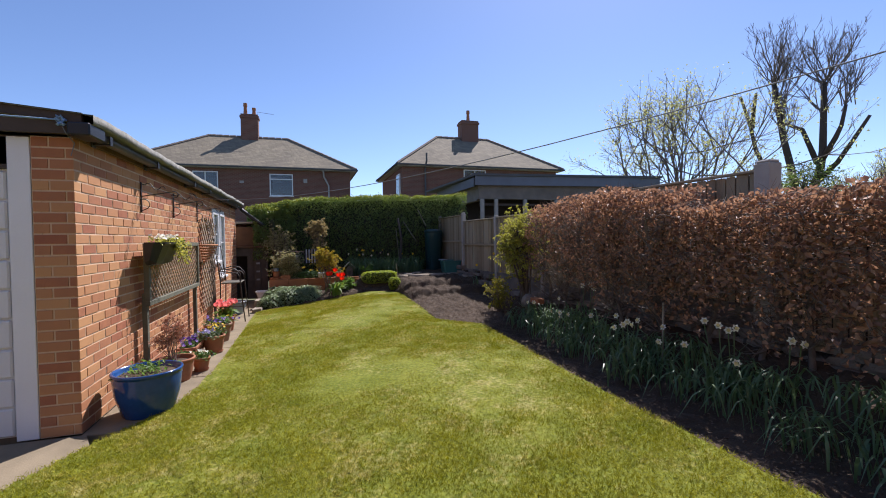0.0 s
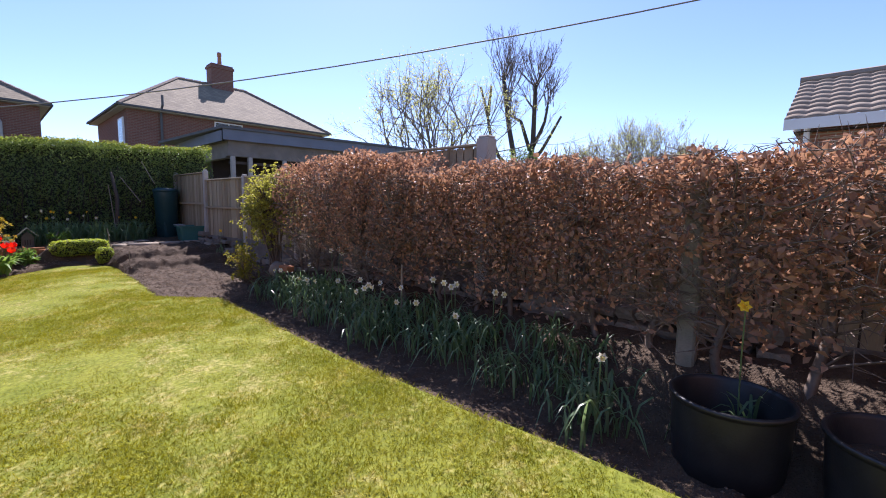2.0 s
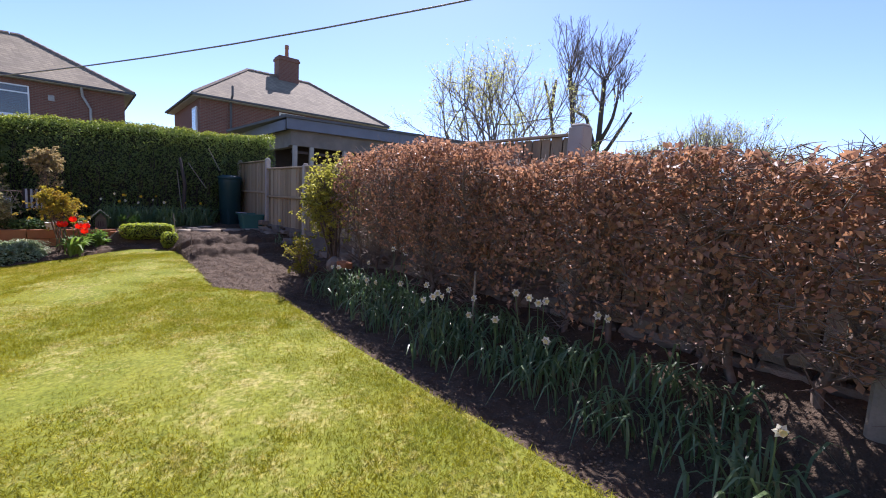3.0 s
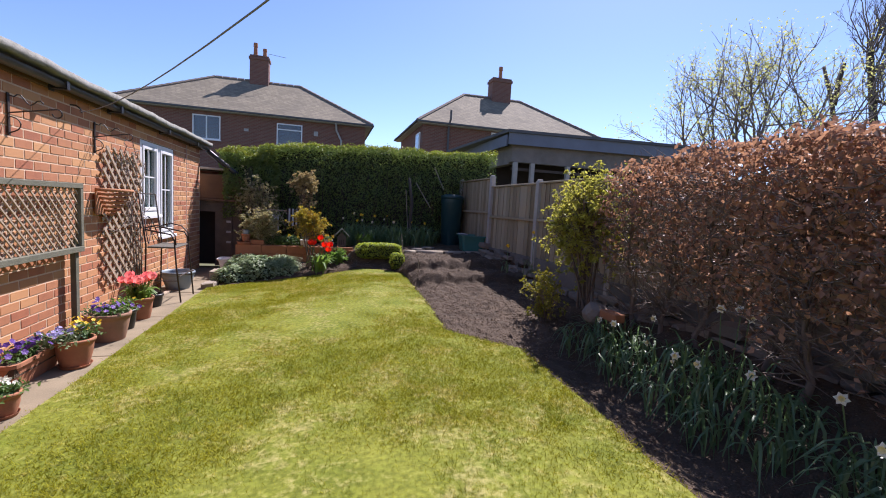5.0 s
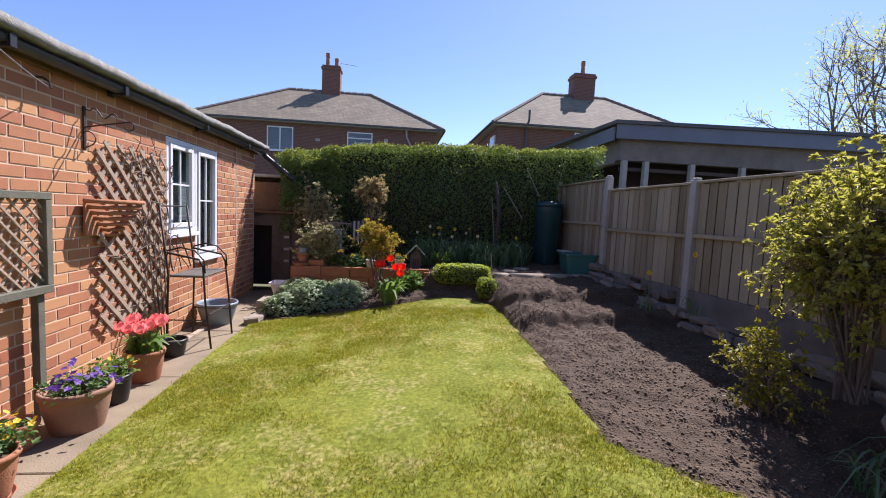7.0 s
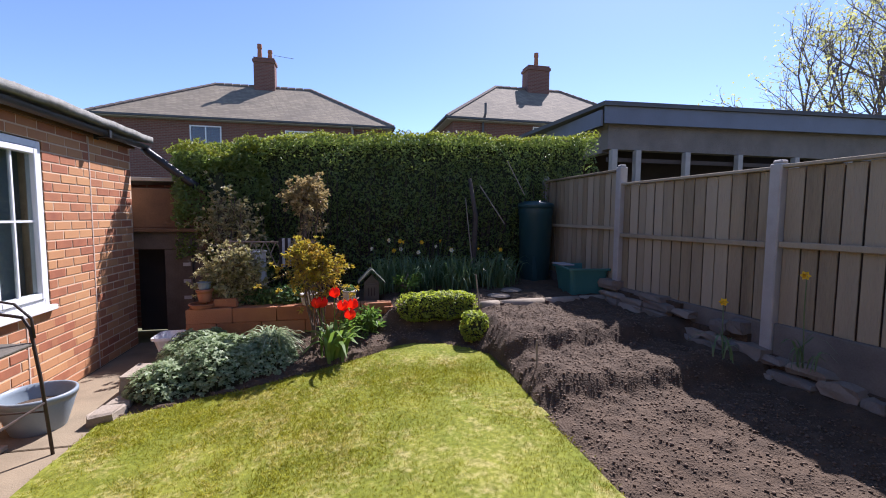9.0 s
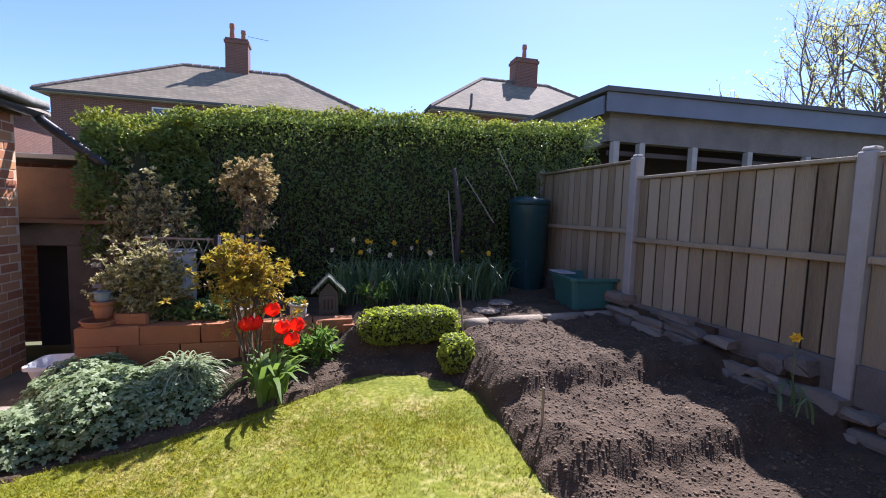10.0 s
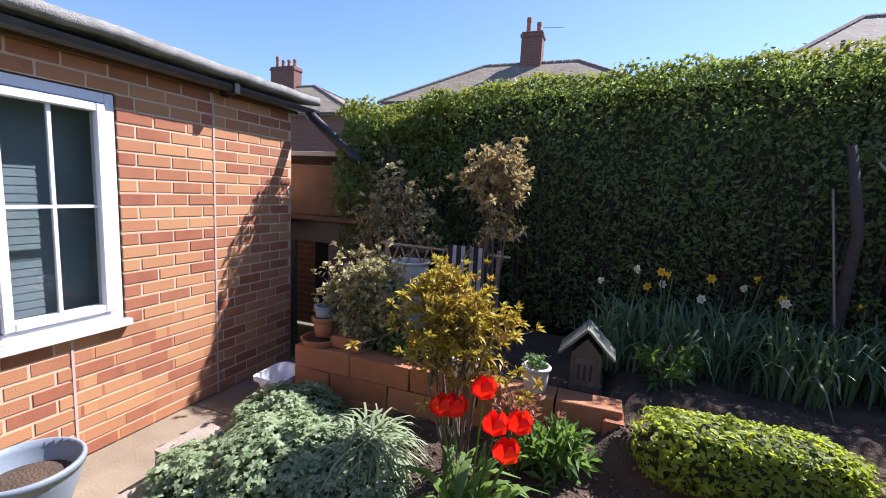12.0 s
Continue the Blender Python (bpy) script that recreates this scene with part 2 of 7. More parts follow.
M_BOX = leafy("box_leaf", (0.25, 0.31, 0.045), (0.19, 0.25, 0.035), (0.38, 0.41, 0.075), 0.8, 0.5, scale=5)
M_PIERIS = leafy("yellow_bronze_leaf", (0.37, 0.31, 0.05), (0.36, 0.16, 0.045), (0.40, 0.40, 0.07), 0.7, 0.35, scale=5)
M_EUON = leafy("variegated_leaf", (0.34, 0.31, 0.13), (0.20, 0.21, 0.075), (0.55, 0.49, 0.29), 0.8, 0.25, scale=5)
M_ROSE = leafy("pale_bronze_leaf", (0.38, 0.30, 0.14), (0.27, 0.23, 0.09), (0.50, 0.39, 0.21), 0.8, 0.3, scale=5)
M_BUSH = leafy("spring_green_leaf", (0.34, 0.33, 0.065), (0.25, 0.26, 0.05), (0.48, 0.44, 0.12), 0.8, 0.45, scale=4)
M_YELBUSH = leafy("gold_green_leaf", (0.22, 0.20, 0.03), (0.10, 0.13, 0.03), (0.38, 0.32, 0.04), 0.8, 0.3, scale=6)
M_GREEN = leafy("garden_leaf", (0.08, 0.15, 0.04), (0.05, 0.11, 0.03), (0.14, 0.21, 0.06), 0.8, 0.3, scale=5)
M_REDLEAF = leafy("red_bronze_leaf", (0.22, 0.07, 0.05), (0.28, 0.13, 0.08), (0.34, 0.19, 0.12), 0.8, 0.3, scale=5)
M_SPRING = leafy("sparse_yellow_leaf", (0.40, 0.40, 0.14), (0.32, 0.34, 0.11), (0.50, 0.48, 0.2), 0.7, 0.45, scale=2)
M_WHITEPET = leafy("white_petal", (0.80, 0.78, 0.66), (0.74, 0.72, 0.58), (0.82, 0.80, 0.74), 0.5, 0.3)
M_CREAMPET = leafy("cream_trumpet", (0.80, 0.72, 0.42), (0.78, 0.68, 0.36), (0.82, 0.76, 0.5), 0.5, 0.3)
M_YELPET = leafy("yellow_petal", (0.80, 0.56, 0.03), (0.78, 0.48, 0.02), (0.85, 0.64, 0.06), 0.5, 0.3)
M_REDPET = leafy("red_petal", (0.75, 0.018, 0.008), (0.62, 0.012, 0.006), (0.8, 0.05, 0.012), 0.5, 0.35)
M_PINKPET = leafy("pink_petal", (0.78, 0.25, 0.24), (0.70, 0.18, 0.18), (0.84, 0.42, 0.38), 0.6, 0.35)
M_PURPET = leafy("purple_petal", (0.10, 0.035, 0.24), (0.06, 0.02, 0.16), (0.2, 0.1, 0.4), 0.7, 0.3)
M_LILPET = leafy("lilac_petal", (0.36, 0.32, 0.58), (0.28, 0.24, 0.5), (0.55, 0.5, 0.72), 0.7, 0.3)
M_HOUSEBRICK = courses("house_brick", (0.23, 0.095, 0.065), (0.17, 0.072, 0.052), (0.2, 0.14, 0.11), 0.24, 0.08)
M_BUNGBRICK = courses("bungalow_brick", (0.36, 0.15, 0.085), (0.29, 0.12, 0.07), (0.36, 0.28, 0.2), 0.24, 0.08)
M_SLATE = courses("roof_tile", (0.34, 0.29, 0.20), (0.22, 0.19, 0.14), (0.18, 0.15, 0.12), 0.27, 0.13, joint=0.012, bump=0.8)
M_SLATE.node_tree.nodes["Principled BSDF"].inputs["Specular IOR Level"].default_value = 0.1
M_RIDGE = mat("ridge_tile", (0.24, 0.19, 0.15), (0.15, 0.12, 0.10), 4, 0.9, 0.4, 30)
M_BUNGTILE = mat("brown_concrete_tile", (0.28, 0.22, 0.16), (0.20, 0.16, 0.12), 4, 0.9, 0.5, 40, c3=(0.36, 0.29, 0.22), spread=0.6)
M_PEBBLE = mat("pebbledash", (0.26, 0.23, 0.20), (0.16, 0.14, 0.12), 3, 0.95, 1.0, 70, dist=0.02)
M_BLUEFASCIA = mat("blue_grey_fascia", (0.17, 0.19, 0.235), (0.125, 0.14, 0.175), 2, 0.6, 0.2, 40)
M_FELT = mat("roof_felt", (0.12, 0.125, 0.13), (0.08, 0.08, 0.085), 3, 0.9, 0.4, 60)
M_DARK = mat("dark_boarding", (0.05, 0.036, 0.03), (0.03, 0.022, 0.02), 4, 0.8, 0.3, 40)
M_BROWNBOARD = mat("stained_brown_board", (0.19, 0.105, 0.06), (0.10, 0.058, 0.036), 5, 0.8, 0.4, 50)
M_ROPE = mat("blue_rope", (0.12, 0.28, 0.5), (0.35, 0.45, 0.55), 60, 0.8, 0.4, 200)
M_CABLE = mat("grey_line", (0.14, 0.15, 0.17), (0.2, 0.2, 0.22), 80, 0.7, 0.3, 300)
M_CREAM = mat("cream_plastic", (0.62, 0.58, 0.50), (0.5, 0.46, 0.4), 8, 0.5, 0.1, 60)
M_PALEROOF = mat("pale_roof_board", (0.45, 0.44, 0.42), (0.3, 0.29, 0.28), 8, 0.8, 0.4, 60)
M_MOSSROOF = mat("mossy_roof_board", (0.24, 0.24, 0.19), (0.10, 0.12, 0.07), 22, 0.9, 0.6, 90)
M_FARGROUND = mat("far_ground", (0.09, 0.11, 0.04), (0.13, 0.12, 0.06), 0.2, 0.95, 0.2, 4)
M_SLAT = mat("blind_slat", (0.30, 0.34, 0.35), (0.20, 0.24, 0.25), 3, 0.5, 0.05, 40)
M_CURTAIN = mat("net_curtain", (0.55, 0.56, 0.58), (0.42, 0.44, 0.47), 14, 0.9, 0.3, 60)

# ---- building helpers ----
ORIG = {}


def thing(name, at, label, category, group="", kind=""):
    """An empty at the base of a thing, for its parts."""
    e = new(name)
    e.location = at
    ORIG[e] = Vector(at)
    return tagged(e, label, category, group, kind)


def adopt(ob, material, parent, label):
    if material:
        ob.data.materials.append(material)
    if parent:
        ob.parent = parent
        o = ORIG[parent]
        if o.length:
            ob.data.transform(Matrix.Translation(-o))
        ORIG[ob] = o
    else:
        ORIG[ob] = Vector((0, 0, 0))
    return tagged(ob, label) if label else ob


def part(name, bm, material, parent=None, label="", smooth=False):
    """Links a bmesh, in world places, as one mesh under a thing or part."""
    me = bpy.data.meshes.new(name)
    bm.to_mesh(me)
    bm.free()
    if smooth:
        me.shade_smooth()
    return adopt(new(name, me), material, parent, label)


def partn(name, verts, faces, material, parent=None, label="", smooth=False):
    """The same from arrays: verts (n, 3), faces (m, 3 or 4)."""
    verts, faces = np.asarray(verts, dtype=np.float32), np.asarray(faces, dtype=np.int32)
    k = faces.shape[1]
    me = bpy.data.meshes.new(name)
    me.vertices.add(len(verts))
    me.vertices.foreach_set("co", verts.ravel())
    me.loops.add(faces.size)
    me.loops.foreach_set("vertex_index", faces.ravel())
    me.polygons.add(len(faces))
    me.polygons.foreach_set("loop_start", np.arange(0, faces.size, k, dtype=np.int32))
    me.update(calc_edges=True)
    if smooth:
        me.shade_smooth()
    return adopt(new(name, me), material, parent, label)


def box(bm, x0, x1, y0, y1, z0, z1, bevel=0.0, m=None):
    t = m or Matrix.Identity(4)
    r = bmesh.ops.create_cube(bm, size=1, matrix=t @ Matrix.Translation(((x0 + x1) / 2, (y0 + y1) / 2, (z0 + z1) / 2)) @ Matrix.Diagonal((x1 - x0, y1 - y0, z1 - z0, 1)))
    if bevel:
        edges = list({e for v in r["verts"] for e in v.link_edges})
        bmesh.ops.bevel(bm, geom=edges, offset=bevel, segments=1, affect="EDGES")
    return bm


def boxes(*rows, bevel=0.0):
    bm = bmesh.new()
    for r in rows:
        box(bm, *r, bevel=bevel)
    return bm


def tube(bm, pts, r, seg=6, r1=None, closed=True):
    """A round bar along points, tapering from r to r1."""
    r1 = r if r1 is None else r1
    pts = [Vector(p) for p in pts]
    rings = []
    for i, p in enumerate(pts):
        d = (pts[min(i + 1, len(pts) - 1)] - pts[max(i - 1, 0)]).normalized()
        a = d.orthogonal().normalized() if i == 0 else (a - d * a.dot(d)).normalized()
        b = d.cross(a)
        rr = r + (r1 - r) * i / (len(pts) - 1)
        rings.append([bm.verts.new(p + (a * math.cos(2 * math.pi * k / seg) + b * math.sin(2 * math.pi * k / seg)) * rr) for k in range(seg)])
    for u, v in zip(rings, rings[1:]):
        for k in range(seg):
            bm.faces.new((u[k], u[(k + 1) % seg], v[(k + 1) % seg], v[k]))
    if closed:
        bm.faces.new(rings[0][::-1])
        bm.faces.new(rings[-1])
    return bm


def lathe(bm, profile, at=(0, 0, 0), seg=32, sx=1.0, sy=1.0):
    """Turns a profile of (radius, height) round the upright axis."""
    rings = []
    for r, z in profile:
        rings.append([bm.verts.new((at[0] + sx * r * math.cos(2 * math.pi * k / seg), at[1] + sy * r * math.sin(2 * math.pi * k / seg), at[2] + z)) for k in range(seg)])
    for u, v in zip(rings, rings[1:]):
        for k in range(seg):
            bm.faces.new((u[k], u[(k + 1) % seg], v[(k + 1) % seg], v[k]))
    if profile[0][0] > 0.001:
        bm.faces.new(rings[0][::-1])
    return bm


rng = np.random.default_rng(7)


def unit(v):
    return v / np.maximum(np.linalg.norm(v, axis=1, keepdims=True), 1e-9)


def leaves(points, size, normals=None, aspect=0.55, tilt=0.8, fold=0.15, vary=0.35, gen=rng):
    """Many small folded leaves at points: arrays of verts and triangles."""
    n = len(points)
    if normals is None:
        normals = np.tile((0, 0, 1.0), (n, 1))
    nn = unit(normals + gen.normal(0, tilt, (n, 3)))
    a = unit(np.cross(nn, gen.normal(0, 1, (n, 3))))
    b = np.cross(nn, a)
    s = size * (1 + gen.uniform(-vary, vary, (n, 1)))
    base, tip = points - a * s * 0.5, points + a * s * 0.5
    mid = points + nn * s * fold * 0.0
    left, right = mid + b * s * aspect * 0.5 + nn * s * fold, mid - b * s * aspect * 0.5 + nn * s * fold
    v = np.stack([base, right, tip, left], 1).reshape(-1, 3)
    k = np.arange(n)[:, None] * 4
    f = np.concatenate([k + (0, 1, 2), k + (0, 2, 3)], 0)
    return v, f


def ribbons(roots, heads, width, droop=0.25, gen=rng, steps=4):
    """Strap leaves from roots to heads, arching over: verts and quads."""
    n = len(roots)
    d = heads - roots
    flat = unit(np.stack([d[:, 1], -d[:, 0], np.zeros(n)], 1) + 1e-6)
    turn = gen.normal(0, 0.5, (n, 1))
    side = unit(flat + turn * unit(np.stack([d[:, 0], d[:, 1], np.zeros(n)], 1) + 1e-6))
    rows = []
    for i in range(steps + 1):
        u = i / steps
        p = roots + d * np.array([u ** 1.5, u ** 1.5, u])[None, :]
        p[:, 2] += droop * np.linalg.norm(d[:, :2], axis=1) * 3 * u * (1 - u)
        w = width * (1 - u ** 3 * 0.9) * (0.75 + 0.5 * min(u * 3, 1))
        rows.append(np.stack([p - side * w / 2, p + side * w / 2], 1))
    v = np.stack(rows, 1).reshape(-1, 3)
    k = np.arange(n)[:, None] * (2 * (steps + 1))
    f = np.concatenate([k + (2 * i, 2 * i + 1, 2 * i + 3, 2 * i + 2) for i in range(steps)], 0)
    return v, f


def sticks(segs, sides=4):
    """Thin tapering bars: segs is an array of (x0, y0, z0, x1, y1, z1, r0, r1)."""
    segs = np.asarray(segs, dtype=np.float64)
    n = len(segs)
    p0, p1 = segs[:, :3], segs[:, 3:6]
    d = unit(p1 - p0)
    a = unit(np.cross(d, np.where(np.abs(d[:, 2:3]) < 0.9, (0, 0, 1.0), (1.0, 0, 0))))
    b = np.cross(d, a)
    v = []
    for p, r in ((p0, segs[:, 6:7]), (p1, segs[:, 7:8])):
        for k in range(sides):
            t = 2 * math.pi * k / sides
            v.append(p + (a * math.cos(t) + b * math.sin(t)) * r)
    v = np.stack(v, 1).reshape(-1, 3)
    k = np.arange(n)[:, None] * 2 * sides
    f = np.concatenate([k + (i, (i + 1) % sides, sides + (i + 1) % sides, sides + i) for i in range(sides)], 0)
    return v, f


def join(*pairs):
    vs, fs, o = [], [], 0
    for v, f in pairs:
        vs.append(v)
        fs.append(f + o)
        o += len(v)
    return np.concatenate(vs), np.concatenate(fs)


def sm(a, b, x):
    t = np.clip((x - a) / (b - a), 0, 1)
    return t * t * (3 - 2 * t)


def wob(x, y, z=0.0):
    return noise.noise(Vector((x, y, z)))

# ---- the ground ----
LAWN = [(-0.6, -7.5), (-0.45, -3.0), (-0.30, -1.6), (-0.05, -0.75), (0.18, -0.30), (0.52, 0.25), (0.66, 0.9), (0.72, 2.0), (0.72, 4.2), (0.72, 5.9), (1.25, 6.02), (1.72, 6.12), (2.2, 6.3),
        (2.65, 6.5), (3.1, 6.72), (3.6, 6.6), (3.92, 6.2), (3.93, 5.6), (3.88, 4.87), (3.83, 3.64), (3.75, 2.55), (4.07, 2.15), (4.32, 1.88), (4.28, 0.5), (4.24, -0.9), (4.3, -2.0), (4.34, -3.2), (4.3, -7.5)]


def lawn_z(x, y):
    return 0.03 + 0.085 * np.clip(x - 0.65, 0, 2.6) * (0.6 + 0.4 * sm(-4, 3, y))


def soil_z(x, y):
    """The dug beds: low beside the lawn, rising to the fence and in steps to the log edging."""
    edge = lawn_z(x, y) - 0.03
    low = 0.07 + 0.42 * sm(4.85, 5.75, x)
    right = edge + (low - edge) * sm(4.2, 4.75, x)
    veg = 0.20 + 0.035 * (y - 2.3) + 0.13 * sm(4.94, 5.10, y) + 0.12 * sm(5.74, 5.90, y) - 0.04 * sm(5.1, 5.7, y) - 0.02 * sm(6.2, 6.5, y)
    veg = veg + 0.03 * np.exp(-((y - 5.25) / 0.09) ** 2) + 0.035 * np.exp(-((y - 6.0) / 0.09) ** 2)
    veg = np.maximum(veg, 0.32 * sm(5.35, 5.75, x))
    zone = sm(1.7, 2.5, y)
    veg = edge + (veg - edge) * sm(3.78, 4.12, x)
    z = right * (1 - zone) + veg * zone
    upper = 0.58 + 0.02 * (y - 7)
    near = sm(3.85, 4.1, x)
    rise = (0.30 * sm(6.35, 7.0, y) + 0.70 * sm(6.9, 7.12, y)) * (1 - near) + sm(7.0, 7.12, y) * near
    z = z + (upper - z) * rise
    back = edge + 0.06 * sm(6.0, 6.6, y) + 0.02 + 0.08 * sm(6.5, 7.1, y)
    z = np.where(y > 5.5, back + (z - back) * sm(2.75, 3.15, x), z)
    inside = (x < 3.8) & (y < 5.9)
    return np.where(inside, edge - 0.02, z)


def in_poly(px, py, poly):
    r = np.zeros(px.shape, bool)
    j = len(poly) - 1
    for i in range(len(poly)):
        (xi, yi), (xj, yj) = poly[i], poly[j]
        c = ((yi > py) != (yj > py)) & (px < (xj - xi) * (py - yi) / (yj - yi + 1e-12) + xi)
        r ^= c
        j = i
    return r


def noise_grid(x, y, scale, seed=0):
    """Smooth value noise on arrays."""
    g = np.random.default_rng(seed).uniform(-1, 1, (512, 512))
    u, v = x * scale + 100.3, y * scale + 100.7
    i, j = np.floor(u).astype(int), np.floor(v).astype(int)
    fu, fv = u - i, v - j
    fu, fv = fu * fu * (3 - 2 * fu), fv * fv * (3 - 2 * fv)
    i, j = i % 511, j % 511
    return (g[i, j] * (1 - fu) + g[i + 1, j] * fu) * (1 - fv) + (g[i, j + 1] * (1 - fu) + g[i + 1, j + 1] * fu) * fv


def sheet(x0, x1, y0, y1, step, zf, keep=None):
    nx, ny = int(round((x1 - x0) / step)) + 1, int(round((y1 - y0) / step)) + 1
    gx, gy = np.meshgrid(np.linspace(x0, x1, nx), np.linspace(y0, y1, ny), indexing="ij")
    v = np.stack([gx, gy, zf(gx, gy)], -1).reshape(-1, 3)
    i, j = np.meshgrid(np.arange(nx - 1), np.arange(ny - 1), indexing="ij")
    k = (i * ny + j).ravel()
    f = np.stack([k, k + ny, k + ny + 1, k + 1], 1)
    if keep is not None:
        c = v[f].mean(1)
        f = f[keep(c[:, 0], c[:, 1])]
    return v, f


bm = bmesh.new()
bmesh.ops.create_grid(bm, x_segments=40, y_segments=40, size=600, matrix=Matrix.Translation((0, 0, -0.16)))
tagged(part("ground", bm, M_FARGROUND), "rough grassy ground reaching to the horizon", "ground", kind="structure")


def soil_rough(x, y):
    turf = in_poly(x, y, LAWN)
    veg = sm(2.0, 2.6, y) * sm(3.7, 3.9, x)
    z = soil_z(x, y) + noise_grid(x, y, 5, 1) * 0.02 + noise_grid(x, y, 11, 2) * 0.018 + noise_grid(x, y, 19, 3) * 0.010 + veg * noise_grid(x, y, 9, 4) * 0.014
    return np.where(turf, lawn_z(x, y) - 0.06, z)


v, f = sheet(0.7, 6.6, -7.5, 10.4, 0.024, soil_rough)
tagged(partn("soil_bed", v, f, M_SOIL, smooth=True), "dark brown freshly dug garden soil beside the lawn", "soil", kind="structure")

v, f = sheet(-0.7, 4.5, -7.5, 6.9, 0.04, lambda x, y: lawn_z(x, y) + noise_grid(x, y, 1.1, 5) * 0.012 + noise_grid(x, y, 6, 6) * 0.005, lambda x, y: in_poly(x, y, LAWN))
tagged(partn("lawn", v, f, M_LAWN, smooth=True), "short green lawn with dry straw-coloured patches", "lawn", kind="structure")

# grass blades
N = 900000
gx, gy = rng.uniform(-0.6, 4.45, N), -4.1 + rng.uniform(0, 1, N) ** 1.05 * 11.0
ok = in_poly(gx + rng.normal(0, 0.02, N), gy + rng.normal(0, 0.02, N), LAWN)
gx, gy = gx[ok], gy[ok]
thin = noise_grid(gx, gy, 1.6, 8) * 0.5 + noise_grid(gx, gy, 6, 9) * 0.35 + noise_grid(gx, gy, 17, 12) * 0.35
ok = rng.uniform(-0.75, 1.0, len(gx)) > thin - 0.35
gx, gy, thin = gx[ok], gy[ok], thin[ok]
n = len(gx)
gz = lawn_z(gx, gy) - 0.004
hh = (0.010 + 0.017 * rng.uniform(0, 1, n) ** 2 - 0.004 * np.clip(thin, 0, 1))
ang = rng.uniform(0, 2 * np.pi, n)
w = rng.uniform(0.0018, 0.0036, n)
ca, sa = np.cos(ang) * w, np.sin(ang) * w
lean = rng.normal(0, 0.015, (n, 2))
v = np.stack([np.stack([gx - ca, gy - sa, gz], 1), np.stack([gx + ca, gy + sa, gz], 1), np.stack([gx + lean[:, 0], gy + lean[:, 1], gz + hh], 1)], 1).reshape(-1, 3)
tagged(partn("grass", v, np.arange(3 * n).reshape(-1, 3), M_GRASS), "short mown grass blades on the lawn", "grass", kind="stuff")

# loose clods on the soil
N = 36000
cx, cy = rng.uniform(3.6, 5.7, N), np.where(rng.uniform(0, 1, N) < 0.7, rng.uniform(1.9, 7.0, N), rng.uniform(-4.0, 2.0, N))
back_bed = rng.uniform(0, 1, N) < 0.12
cx, cy = np.where(back_bed, rng.uniform(0.9, 3.4, N), cx), np.where(back_bed, rng.uniform(6.1, 7.2, N), cy)
ok = ~in_poly(cx, cy, LAWN)
cx, cy = cx[ok], cy[ok]
n = len(cx)
cs = 0.003 + 0.011 * rng.uniform(0, 1, n) ** 3
cz = soil_rough(cx, cy) + cs * 0.3
octa = np.array([(1, 0, 0), (0, 1, 0), (-1, 0, 0), (0, -1, 0), (0, 0, 0.6), (0, 0, -0.6)], float)
v = np.stack([cx, cy, cz], 1)[:, None, :] + octa[None] * cs[:, None, None] * rng.uniform(0.6, 1.4, (n, 6, 1)) + rng.normal(0, 0.15, (n, 6, 3)) * cs[:, None, None]
tri = np.array([(0, 1, 4), (1, 2, 4), (2, 3, 4), (3, 0, 4), (1, 0, 5), (2, 1, 5), (3, 2, 5), (0, 3, 5)])
f = (np.arange(n)[:, None, None] * 6 + tri[None]).reshape(-1, 3)
tagged(partn("soil_clods", v.reshape(-1, 3), f, M_CLOD), "crumbly dark clods lying on the dug soil", "soil", kind="stuff")

# concrete path along the garage, and the drive before its door
pave = thing("pavement", (0.35, 3, -0.1), "worn beige concrete path beside the brick garage", "path", kind="structure")
cuts = [-0.05, 1.35, 2.75, 4.15, 5.6, 7.1, 8.25]
for a, b in zip(cuts, cuts[1:]):
    bm = boxes((0.0, 0.71 + 0.012 * wob(a, 3), a + 0.005, b - 0.005, -0.1, 0.0 + 0.006 * wob(a, 9)), bevel=0.006)
    part("slab", bm, M_CONC, pave)
bm = bmesh.new()
arc = [(-3.6, -9), (-0.35, -9), (-0.3, -1.55), (-0.05, -0.75), (0.18, -0.32), (0.05, -0.06), (-3.6, -0.06)]
top, bot = [bm.verts.new((x, y, 0.012)) for x, y in arc], [bm.verts.new((x, y, -0.12)) for x, y in arc]
bm.faces.new(top)
for i in range(len(arc)):
    bm.faces.new((top[i], bot[i], bot[(i + 1) % len(arc)], top[(i + 1) % len(arc)]))
part("drive_slab", bm, M_CONC, pave)

# ---- the garage ----
COURSE, BL, JOINT = 0.086, 0.226, 0.014
gar = thing("garage", (-1.6, 4.1, 0), "long single-storey red brick garage with a sheet roof", "garage")
wall = part("wall", boxes((-0.22, -0.004, 0.007, 5.27, 0, 2.41)), M_MORTAR, gar, "red brick wall with pale mortar joints")
for row in ((-0.22, -0.004, 5.27, 5.95, 0, 1.118), (-0.22, -0.004, 5.95, 6.63, 0, 0.774), (-0.22, -0.004, 5.27, 6.63, 2.236, 2.41), (-0.22, -0.004, 6.63, 8.2, 0, 2.41)):
    part("wall_section", boxes(row), M_MORTAR, gar)
part("door_pier", boxes((-0.28, -0.222, 0.007, 0.22, 0, 2.41)), M_MORTAR, gar)
part("far_wall", boxes((-3.3, -3.1, 0, 8.2, 0, 2.41)), M_MORTAR, gar)
part("back_wall", boxes((-3.098, -0.222, 8.0, 8.193, 0, 2.41)), M_MORTAR, gar)
part("inner_floor", boxes((-3.1, -0.22, 0.1, 8.0, -0.05, 0.02)), M_CONC, gar)
